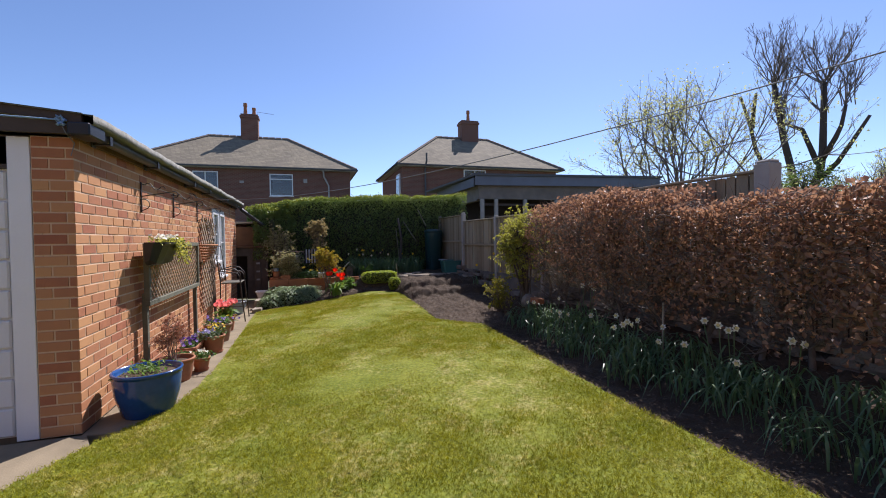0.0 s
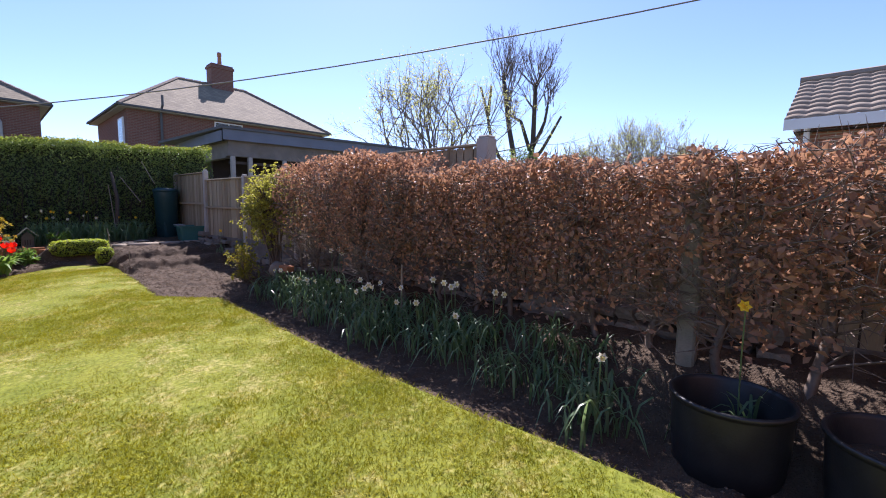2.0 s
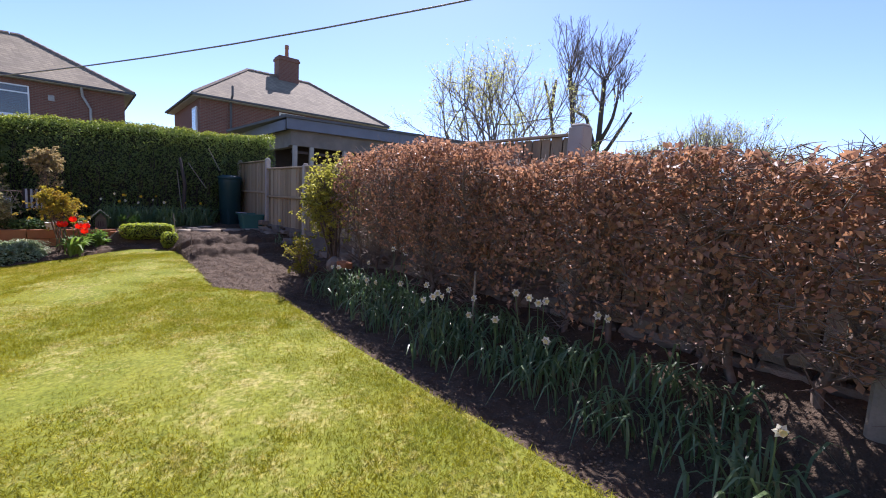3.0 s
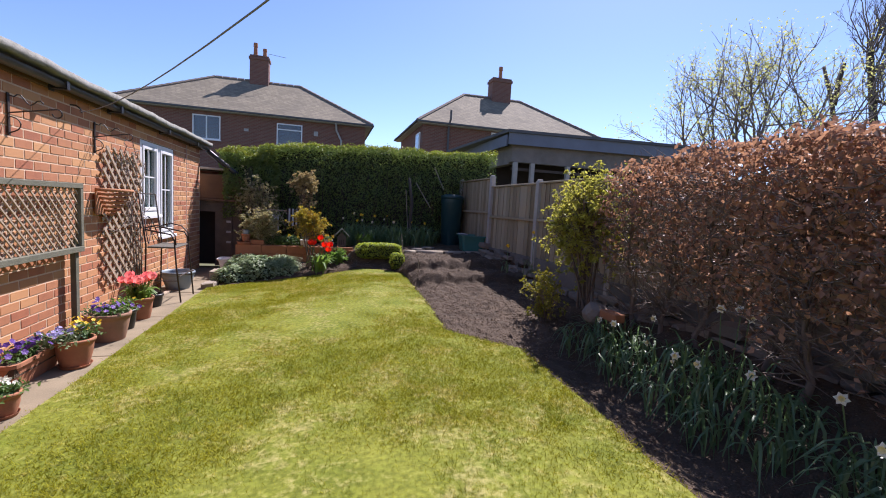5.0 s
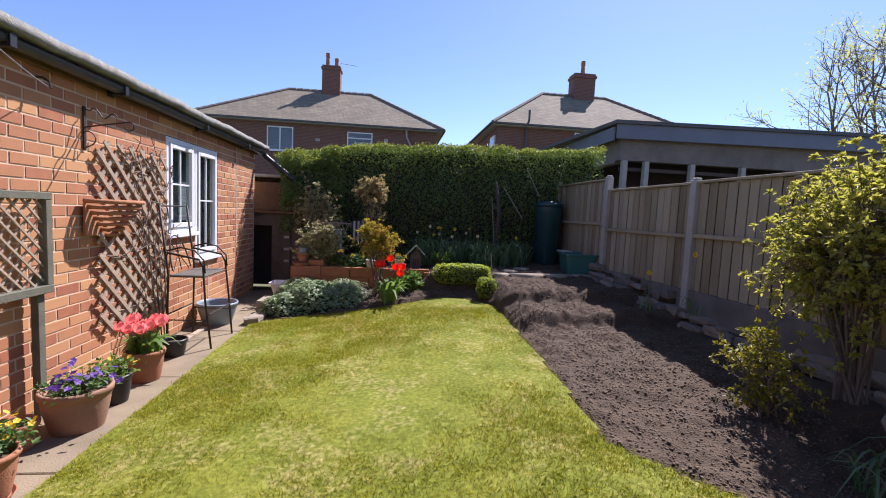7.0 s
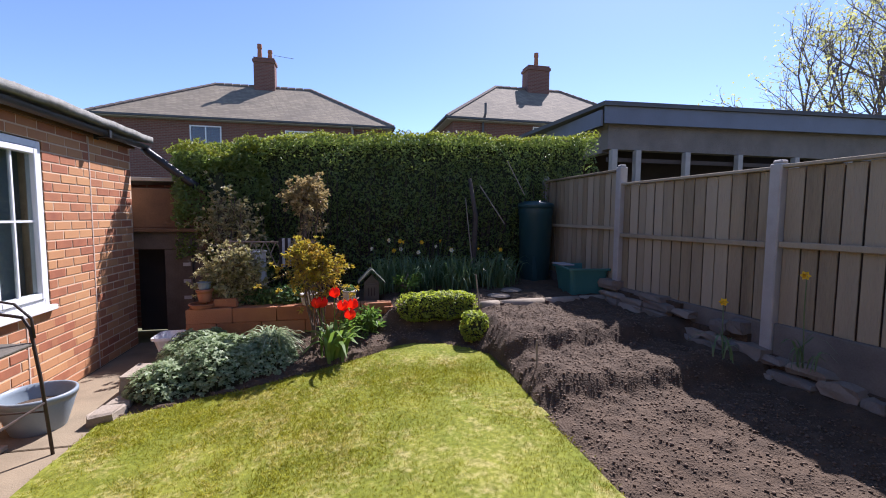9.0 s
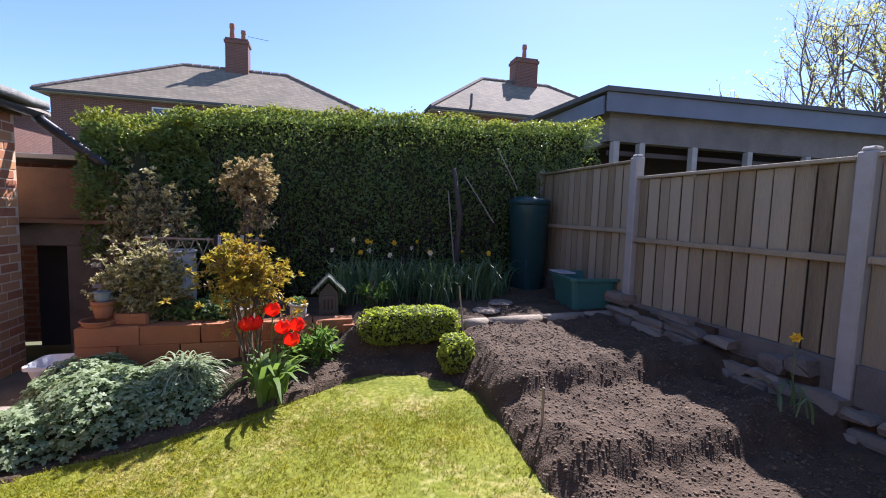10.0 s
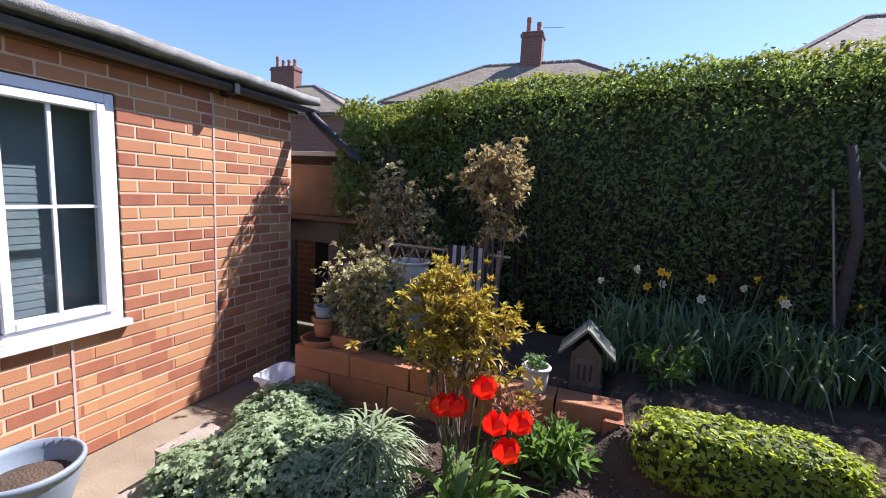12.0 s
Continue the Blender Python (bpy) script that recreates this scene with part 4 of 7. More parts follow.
def twig_bush(name, at, centre, radii, stems, twigs, whorl, size, material, label, seed, aspect=0.4, lobe=0.42, low=0.0, spray=0, along=5, thick=0.010, category="shrub", stem_mat=None, upright=0.5):
    """An open shrub: stems from the ground to uneven lobes, twigs out of them, and a whorl of leaves round each twig's end."""
    gen = np.random.default_rng(seed)
    at, c, R = np.array(at, float), np.array(centre, float), np.array(radii, float)
    e = thing(name, tuple(at), label, category)
    segs, pts, ways = [], [], []
    for i in range(stems):
        d = unit(gen.normal(0, 1, (1, 3)))[0]
        lb = c + d * R * gen.uniform(0.35, 0.85)
        lr = R * lobe * gen.uniform(0.6, 1.25)
        a = at + np.array((gen.normal(0, 0.035), gen.normal(0, 0.035), 0))
        m_ = a + (lb - a) * 0.55 + gen.normal(0, 0.04, 3) + np.array((0, 0, 0.06))
        r = thick * gen.uniform(0.7, 1.1)
        segs += [(*a, *m_, r, r * 0.75), (*m_, *lb, r * 0.75, r * 0.4)]
        for k in range(int(twigs * gen.uniform(0.5, 1.4))):
            u = gen.uniform(0.35, 1.0)
            q = m_ + (lb - m_) * u
            t_ = lb + gen.normal(0, 0.62, 3) * lr
            if spray and gen.uniform() < spray:
                t_ = m_ + (lb - m_) * gen.uniform(0, 0.8) + gen.normal(0, 0.5, 3) * R * 0.7
            t_[2] = max(t_[2], at[2] + low)
            segs.append((*q, *t_, r * 0.32, r * 0.12))
            way = unit((t_ - q)[None])[0] * 0.5 + np.array((0, 0, upright))
            for w_ in range(int(whorl * gen.uniform(0.6, 1.4))):
                pts.append(t_)
                ways.append(way + gen.normal(0, 0.6, 3))
            for w_ in range(along):
                pts.append(q + (t_ - q) * gen.uniform(0.35, 1))
                ways.append(way * 0.5 + gen.normal(0, 0.6, 3))
    v, f = sticks(segs)
    partn("branchwork", v, f, stem_mat or M_TWIG, e)
    v, f = leaves_along(np.array(pts), np.array(ways), size, aspect, gen=gen)
    partn("foliage", v, f, material, e)
    return e


twig_bush("green_bush", (5.52, 2.72, 0.42), (5.42, 2.78, 1.56), (0.40, 0.60, 0.50), 32, 34, 18, 0.040, M_BUSH, "tall loose spring-green bush growing before the fence", 11, aspect=0.5, lobe=0.5, low=0.25, spray=0.3, along=6, thick=0.016)
twig_bush("gold_bush", (5.14, 2.95, 0.22), (5.12, 2.95, 0.58), (0.27, 0.36, 0.30), 18, 12, 7, 0.038, M_YELBUSH, "low yellow-green bush beside the dug bed", 12, aspect=0.5, lobe=0.45, spray=0.3, low=0.08)
twig_bush("bronze_shrub", (2.25, 6.85, 0.22), (2.2, 6.87, 1.13), (0.43, 0.30, 0.27), 14, 28, 13, 0.045, M_PIERIS, "yellow and bronze leaved shrub behind the red tulips", 13, aspect=0.34, lobe=0.36, spray=0.2, along=5)
twig_bush("variegated_shrub", (1.28, 7.58, 0.55), (1.28, 7.50, 0.94), (0.42, 0.20, 0.36), 30, 28, 13, 0.042, M_EUON, "cream variegated evergreen shrub in the raised bed", 14, aspect=0.55, lobe=0.42, spray=0.2, low=0.05)
twig_bush("standard_rose_shrub", (2.06, 8.15, 0.55), (2.06, 8.15, 1.90), (0.27, 0.25, 0.24), 9, 32, 14, 0.056, M_ROSE, "pale bronze-leaved shrub on bare stems before the hedge", 15, aspect=0.42, lobe=0.45, spray=0.12, along=4)
twig_bush("hedge_foot_shrub", (1.0, 8.35, 0.5), (1.12, 8.35, 1.52), (0.5, 0.22, 0.5), 14, 22, 9, 0.05, M_EUON, "climbing green and cream shrub at the hedge end", 16, aspect=0.5, lobe=0.42, spray=0.3)
twig_bush("border_plant", (2.72, 6.98, 0.26), (2.72, 6.98, 0.46), (0.22, 0.17, 0.14), 16, 6, 6, 0.085, M_TULIPLEAF, "leafy bright green border plant by the planter", 17, aspect=0.3, lobe=0.45, along=3)
twig_bush("lupin_plant", (3.3, 7.75, 0.58), (3.3, 7.75, 0.76), (0.2, 0.2, 0.12), 12, 4, 9, 0.07, M_TULIPLEAF, "young green lupin in the upper bed", 18, aspect=0.26, lobe=0.4, along=2)
shrub("planter_greenery", (1.75, 7.55, 0.5), (0.5, 0.2, 0.15), 1600, 0.05, M_GREEN, "trailing green leaves filling the raised planter", seed=19, aspect=0.7)
twig_bush("bed_filler", (2.55, 6.98, 0.26), (2.56, 7.0, 0.60), (0.16, 0.13, 0.10), 8, 5, 7, 0.045, M_REDLEAF, "small bronze-red leaved plant beside the white pots", 20, aspect=0.36, lobe=0.5)


def clipped(name, at, half, material, label, seed, size=0.034, dens=11000, category="box hedge", power=5.0):
    """A low clipped bush: a rounded block of close small leaves, flat on top, over a solid core coloured dark for inner
    shade.
    """
    gen = np.random.default_rng(seed)
    e = thing(name, (at[0], at[1], at[2] - half[2]), label, category)
    H = np.array(half, float)
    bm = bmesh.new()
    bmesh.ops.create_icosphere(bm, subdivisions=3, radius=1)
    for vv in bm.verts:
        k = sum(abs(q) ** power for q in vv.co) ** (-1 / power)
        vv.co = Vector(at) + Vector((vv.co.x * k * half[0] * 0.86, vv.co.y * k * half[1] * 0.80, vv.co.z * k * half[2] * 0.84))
    part("inner_growth", bm, M_SHADECORE, e)
    m_ = int(dens * (H[0] * H[1] + H[0] * H[2] + H[1] * H[2]) * 2)
    # even spread: start on the faces of a box, then round it
    area = np.array((H[1] * H[2], H[0] * H[2], H[0] * H[1]))
    axis = gen.choice(3, m_, p=area / area.sum())
    u = gen.uniform(-1, 1, (m_, 3))
    u[np.arange(m_), axis] = np.sign(u[np.arange(m_), axis])
    k = (np.abs(u) ** power).sum(1, keepdims=True) ** (-1 / power)
    d = u * k
    nor = np.sign(d) * np.abs(d) ** (power - 1)
    wave = 1 + 0.09 * noise_grid(d[:, 0] * H[0] + d[:, 2] * H[2], d[:, 1] * H[1] + d[:, 2] * H[2], 9, seed)[:, None] + 0.07 * noise_grid(d[:, 0] * H[0], d[:, 1] * H[1] + d[:, 2], 23, seed + 1)[:, None]
    p = np.array(at) + d * H * wave * (1 - np.abs(gen.normal(0, 0.05, (m_, 1))))
    v, f = leaves(p, size, nor * (1, 1, 1.0) + (0, 0, 0.35), 0.6, 0.65, gen=gen)
    partn("foliage", v, f, material, e)


clipped("box_hedge", (3.58, 7.05, 0.58), (0.47, 0.15, 0.15), M_BOX, "low clipped box hedge edging the raised bed", 31)
clipped("box_ball", (3.88, 6.60, 0.44), (0.135, 0.15, 0.165), M_BOX, "small rounded clipped box bush at the lawn corner", 32, power=3.0)


def leaf_mound(name, lobes, material, label, seed, count, size):
    """A spreading mound of palmate leaves that lie flat to the light, on short stalks."""
    gen = np.random.default_rng(seed)
    e = thing(name, (lobes[0][0], lobes[0][1], 0.05), label, "plant")
    P, W, S = [], [], []
    for x, y, z, rx, ry, rz in lobes:
        n = int(count * rx * ry / 0.13)
        a, q = gen.uniform(0, 2 * np.pi, n), np.sqrt(gen.uniform(0, 1, n))
        px, py = x + np.cos(a) * q * rx, y + np.sin(a) * q * ry
        pz = z + rz * np.sqrt(np.maximum(1 - q * q, 0)) + noise_grid(px, py, 9, seed) * 0.035 - np.abs(gen.normal(0, 0.045, n))
        out_ = np.stack([np.cos(a) * q, np.sin(a) * q, np.zeros(n)], 1)
        nor = unit(out_ * 0.55 + (0, 0, 1.0) + gen.normal(0, 0.28, (n, 3)))
        t1 = unit(np.cross(nor, gen.normal(0, 1, (n, 3))))
        t2 = np.cross(nor, t1)
        sc = size * gen.uniform(0.65, 1.3, (n, 1))
        c = np.stack([px, py, pz], 1)
        for k in range(5):
            w_ = math.radians(-110 + 55 * k)
            dirn = t1 * math.cos(w_) + t2 * math.sin(w_)
            b = np.cross(nor, dirn)
            tip, m1 = c + dirn * sc - nor * sc * 0.15, c + dirn * sc * 0.6
            P.append(np.stack([c, m1 - b * sc * 0.28, tip, m1 + b * sc * 0.28], 1).reshape(-1, 3))
        for k in range(0, n, 3):
            S.append((x + (px[k] - x) * 0.8, y + (py[k] - y) * 0.8, max(0.04, pz[k] - 0.14), px[k], py[k], pz[k], 0.002, 0.0015))
    v = np.concatenate(P)
    k = np.arange(len(v) // 4)[:, None] * 4
    partn("foliage", v, np.concatenate([k + (0, 1, 2), k + (0, 2, 3)], 0), material, e)
    v, f = sticks(np.array(S), 3)
    partn("stem_growth", v, f, M_GREEN, e)
    # dark solid lumps that paint the shade beneath the leaves
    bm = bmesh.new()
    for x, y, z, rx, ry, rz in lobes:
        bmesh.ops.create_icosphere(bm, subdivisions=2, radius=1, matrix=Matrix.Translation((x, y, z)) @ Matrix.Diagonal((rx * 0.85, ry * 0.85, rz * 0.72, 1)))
    part("inner_growth", bm, M_SHADECORE, e)


leaf_mound("ground_cover_mound", [(1.02, 6.36, 0.06, 0.36, 0.30, 0.28), (1.38, 6.55, 0.08, 0.50, 0.42, 0.41), (1.12, 6.9, 0.08, 0.42, 0.40, 0.38), (1.68, 6.62, 0.08, 0.42, 0.38, 0.37)], M_GERAN, "spreading mound of grey-green ground cover leaves", 33, 900, 0.032)
gen = np.random.default_rng(34)
n = 620
r = np.stack([1.8 + gen.normal(0, 0.06, n), 6.72 + gen.normal(0, 0.06, n), np.full(n, 0.28)], 1)
a = gen.uniform(0, 2 * np.pi, n)
hd = r + np.stack([np.cos(a) * gen.uniform(0.1, 0.36, n), np.sin(a) * gen.uniform(0.1, 0.34, n), gen.uniform(-0.16, 0.14, n)], 1)
e = thing("strap_leaf_tuft", (1.8, 6.72, 0.2), "tuft of narrow pale grey-green arching leaves", "plant")
v, f = ribbons(r, hd, 0.013, 0.55, gen)
partn("foliage", v, f, M_STRAP, e)


# ---- bulbs ----
def daffodils(at, blades, height, spread, seed, flowers=(), group="daffodil clumps", material=None, label="clump of arching green daffodil leaves"):
    """flowers: offsets (dx, dy, height, petal material)."""
    gen = np.random.default_rng(seed)
    e = thing("daffodil_clump", at, label, "daffodils", group)
    c = np.array(at, float)
    n = blades
    r = c + np.stack([gen.normal(0, spread * 0.35, n), gen.normal(0, spread * 0.35, n), np.full(n, -0.02)], 1)
    a = gen.uniform(0, 2 * np.pi, n)
    reach = gen.uniform(0.2, 1.15, n) * spread
    hd = r + np.stack([np.cos(a) * reach, np.sin(a) * reach, np.maximum(height * gen.uniform(0.3, 1.0, n) - reach * 0.6, 0.02)], 1)
    v, f = ribbons(r, hd, 0.016, 0.9, gen)
    partn("foliage", v, f, material or M_DAFLEAF, e)
    for dx, dy, h, pm in flowers:
        top = c + np.array((dx, dy, h))
        face = unit(np.array([[gen.normal(-0.6, 0.4), gen.normal(-0.5, 0.4), gen.uniform(-0.1, 0.4)]]))[0]
        fl = part("stem", tube(bmesh.new(), [(c[0] + dx * 0.3, c[1] + dy * 0.3, c[2]), (c[0] + dx * 0.8, c[1] + dy * 0.8, c[2] + h * 0.6), tuple(top - face * 0.02)], 0.004, 5), M_DAFLEAF, e)
        bloom(tuple(top), face, pm, e, gen)


def bloom(at, face, pm, parent, gen, size=0.036):
    """Six petals round a short trumpet."""
    q = Vector(face).to_track_quat("Z", "Y").to_matrix().to_4x4()
    bm = bmesh.new()
    for k in range(6):
        t = k * math.pi / 3
        c_, s_ = math.cos(t), math.sin(t)
        pts = [(0.006, 0, 0), (0.55 * size, 0.35 * size, 0.006), (size, 0, 0.002), (0.55 * size, -0.35 * size, 0.006)]
        bm.faces.new([bm.verts.new((x * c_ - y * s_, x * s_ + y * c_, z)) for x, y, z in pts])
    bmesh.ops.transform(bm, matrix=Matrix.Translation(at) @ q, verts=bm.verts)
    fl = part("flower", bm, pm, parent, "")
    bm = bmesh.new()
    lathe(bm, [(0.006, 0.0), (0.011, 0.012), (0.016, 0.024), (0.013, 0.022), (0.006, 0.006)], seg=8)
    bmesh.ops.transform(bm, matrix=Matrix.Translation(at) @ q, verts=bm.verts)
    part("trumpet", bm, M_YELPET if pm is M_YELPET else M_CREAMPET, fl)


W, Y = M_WHITEPET, M_YELPET
g4 = np.random.default_rng(41)
for i in range(26):
    yy = 2.1 - i * 0.21 + g4.normal(0, 0.05)
    if yy < -3.1:
        break
    xx = 5.04 + 0.24 * (i % 2) + g4.normal(0, 0.05)
    fl = [(g4.normal(0, 0.1), g4.normal(0, 0.1), g4.uniform(0.36, 0.5), W) for k in range(int(g4.integers(0, 3)))] if -1.9 < yy < 1.8 else []
    daffodils((xx, yy, float(soil_z(xx, yy))), 40, 0.37, 0.33, 100 + i, fl, label="clump of daffodils with white flowers in the shaded bed" if fl else "clump of arching green daffodil leaves in the shaded bed")
daffodils((4.83, -0.65, 0.12), 40, 0.42, 0.3, 140, [(-0.02, 0.03, 0.54, W), (0.03, -0.05, 0.55, W), (0.06, 0.06, 0.56, W), (-0.06, 0.1, 0.5, W)], label="clump of daffodils with white flowers in the shaded bed")
daffodils((5.15, -1.5, 0.2), 40, 0.45, 0.3, 141, [(0.0, -0.05, 0.58, W), (0.02, 0.12, 0.57, W), (-0.05, 0.2, 0.6, W)], label="clump of daffodils with white flowers in the shaded bed")
daffodils((5.3, 0.62, 0.3), 40, 0.5, 0.3, 142, [(0.04, 0.0, 0.62, W), (0.0, 0.12, 0.6, W), (0.02, -0.1, 0.58, W)], label="clump of daffodils with white flowers in the shaded bed")
daffodils((4.75, -3.05, 0.1), 46, 0.4, 0.3, 143, [(-0.04, -0.05, 0.5, W)], label="clump of daffodils with one white flower")
daffodils((5.1, -3.75, 0.2), 14, 0.45, 0.2, 144, [(-0.12, 0.0, 0.78, Y)], label="sparse daffodil with one tall yellow flower behind the black pots")
daffodils((5.78, 4.62, 0.55), 12, 0.35, 0.22, 145, [(-0.02, 0.02, 0.66, Y)], label="sparse daffodil with a yellow flower on the stone edging")
daffodils((5.52, 5.06, 0.52), 10, 0.3, 0.18, 146, [(0.0, 0.02, 0.42, Y)], label="sparse daffodil with a yellow flower on the stone edging")
for i in range(12):
    xx, yy = 2.95 + i * 0.165 + g4.normal(0, 0.03), 8.05 + 0.25 * (i % 2) + g4.normal(0, 0.04)
    fl = [(g4.normal(0, 0.1), g4.normal(0, 0.06), g4.uniform(0.48, 0.7), Y if g4.uniform() < 0.65 else W) for k in range(int(g4.integers(0, 3)))]
    daffodils((xx, yy, 0.6), 74, 0.62, 0.30, 160 + i, fl, "daffodils before the hedge", label="clump of daffodils with yellow flowers before the hedge" if fl else "clump of green daffodil leaves before the hedge")


def tulip_head(at, pm, parent, gen, s=1.0):
    bm = bmesh.new()
    for k in range(6):
        t = k * math.pi / 3 + gen.uniform(-0.1, 0.1)
        o = 1.0 if k % 2 else 0.88
        rows = [(0.008, 0.0, 0.010), (0.034, 0.022, 0.024), (0.040, 0.048, 0.024), (0.030, 0.072, 0.006)]
        prev = None
        for rr, zz, ww in rows:
            a = [bm.verts.new((at[0] + s * o * (rr * math.cos(t) - sgn * ww * math.sin(t)), at[1] + s * o * (rr * math.sin(t) + sgn * ww * math.cos(t)), at[2] + s * zz)) for sgn in (-1, 1)]
            if prev:
                bm.faces.new((prev[0], prev[1], a[1], a[0]))
            prev = a
    return part("flower", bm, pm, parent, "", smooth=True)


def tulips(name, at, heads, pm, label, seed, blades=46, height=0.36, category="tulips", z_leaf=0.0, s=1.0, reach_=(0.05, 0.24), wide=0.05):
    gen = np.random.default_rng(seed)
    e = thing(name, at, label, category)
    c = np.array(at, float)
    n = blades
    r = c + np.stack([gen.normal(0, 0.05, n), gen.normal(0, 0.05, n), np.full(n, z_leaf)], 1)
    a = gen.uniform(0, 2 * np.pi, n)
    reach = gen.uniform(*reach_, n)
    hd = r + np.stack([np.cos(a) * reach, np.sin(a) * reach, height * gen.uniform(0.5, 1.0, n) - reach * 0.3], 1)
    v, f = ribbons(r, hd, wide, 0.6, gen)
    partn("foliage", v, f, M_TULIPLEAF, e)
    for x, y, z in heads:
        part("stem", tube(bmesh.new(), [(c[0] + (x - c[0]) * 0.3, c[1] + (y - c[1]) * 0.3, c[2]), ((x + c[0]) / 2, (y + c[1]) / 2, (z + c[2]) / 2), (x, y, z)], 0.005, 5), M_TULIPLEAF, e)
        tulip_head((x, y, z), pm, e, gen, s)


tulips("red_tulips", (2.42, 6.5, 0.2), [(2.30, 6.62, 0.70), (2.25, 6.6, 0.70), (2.42, 6.7, 0.78), (2.50, 6.62, 0.66), (2.60, 6.68, 0.66), (2.57, 6.56, 0.58)], M_REDPET, "clump of bright red tulips in bloom at the lawn edge", 51, 52, 0.44, s=1.4, reach_=(0.08, 0.36), wide=0.038)


# ---- raised planter and the back bed ----
def blocks(name, rows, material, label, category, part_name, bevel=0.01, seed=0, rough=0.008):
    """A low wall of single blocks: rows of (x0, x1, y0, y1, z0, z1)."""
    r = random.Random(seed)
    e = thing(name, ((rows[0][0] + rows[0][1]) / 2, (rows[0][2] + rows[0][3]) / 2, rows[0][4]), label, category)
    for x0, x1, y0, y1, z0, z1 in rows:
        bm = bmesh.new()
        box(bm, x0, x1, y0, y1, z0, z1, bevel=bevel)
        for vv in bm.verts:
            vv.co += Vector((r.uniform(-rough, rough), r.uniform(-rough, rough), r.uniform(-rough, rough)))
        part(part_name, bm, material, e)
    return e


rows = []
for c, z in enumerate((0.12, 0.28, 0.44)):
    u = 0.86 - (0.16 if c % 2 else 0)
    while u < 3.0:
        a, b = max(u, 0.86), min(u + 0.455, 3.06)
        if b - a > 0.06:
            rows.append((a + 0.001, b - 0.001, 7.24, 7.42, z, z + 0.158))
        u += 0.46
    for k in range(3):
        rows.append((0.86, 1.02, 7.43 + k * 0.3, 7.72 + k * 0.3, z, z + 0.152))
blocks("raised_planter", rows, M_REDSTONE, "raised planter bed walled with red stone blocks", "planter", "block", bevel=0.006, seed=3, rough=0.005)
bm = boxes((1.03, 2.95, 7.43, 8.6, 0.15, 0.545))
tagged(part("planter_soil", bm, M_SOIL), "dark soil filling the raised planter", "soil", kind="structure")
blocks("loose_brick", [(1.12, 1.36, 7.30, 7.41, 0.597, 0.69)], M_REDSTONE, "single red brick lying on the planter wall", "brick", "brick_body", seed=5)
blocks("planter_corner_stone", [(2.96, 3.12, 7.2, 7.42, 0.2, 0.56)], M_REDSTONE, "upright red stone at the planter corner", "stone", "stone_body", seed=6)
blocks("stone_edging", [(0.62, 0.80, 5.86, 6.06, -0.02, 0.10), (0.63, 0.80, 6.10, 6.30, -0.02, 0.085), (0.60, 0.80, 6.36, 6.70, -0.02, 0.21), (0.60, 0.78, 6.74, 7.00, -0.02, 0.13), (0.60, 0.80, 7.04, 7.22, -0.02, 0.10)], M_LOG, "low ochre stone blocks edging the planted mound", "edging", "stone", seed=7, rough=0.014, bevel=0.014)

# log edging of the upper bed
logs = thing("log_edging", (4.7, 7.1, 0.45), "row of pale split logs holding the upper bed", "edging")
for x0, y0, x1, y1 in ((4.08, 7.02, 4.32, 7.05), (4.35, 7.05, 4.92, 7.1), (4.95, 7.1, 5.42, 7.14), (5.45, 7.14, 5.86, 7.16)):
    part("log", tube(bmesh.new(), [(x0, y0, 0.55), ((x0 + x1) / 2, (y0 + y1) / 2, 0.553), (x1, y1, 0.55)], 0.066, 10), M_LOG, logs, smooth=True)
    part("stake", boxes((x1 + 0.0, x1 + 0.035, y1 - 0.09, y1 - 0.05, 0.3, 0.6), bevel=0.004), M_BARK, logs)


def slab_stone(name, x, y, z, r, h, label, seed, material=None):
    gen = random.Random(seed)
    bm = bmesh.new()
    bmesh.ops.create_icosphere(bm, subdivisions=2, radius=1, matrix=Matrix.Translation((x, y, z)) @ Matrix.Rotation(gen.uniform(0, 3), 4, "Z") @ Matrix.Diagonal((r, r * gen.uniform(0.6, 0.9), h, 1)))
    for vv in bm.verts:
        k = noise.noise(vv.co * 7 + Vector((seed, 0, 0))) * 0.18
        d = vv.co - Vector((x, y, z))
        vv.co = Vector((x, y, z)) + d * (1 + k)
    ob = part(name, bm, material or M_STONE, smooth=False)
    return tagged(ob, label, "stone")


slab_stone("stepping_stone", 4.75, 7.75, 0.605, 0.17, 0.03, "flat round stepping stone on the upper bed", 1)
slab_stone("stepping_stone", 4.45, 7.4, 0.60, 0.15, 0.03, "flat stepping stone on the upper bed", 2)
slab_stone("boulder", 5.28, 2.18, 0.50, 0.17, 0.13, "rounded grey boulder beneath the bush", 3)
tagged(part("loose_red_brick", boxes((5.22, 5.34, 1.78, 2.03, 0.50, 0.585), bevel=0.01), M_REDSTONE), "old red brick lying on the border stones", "brick")

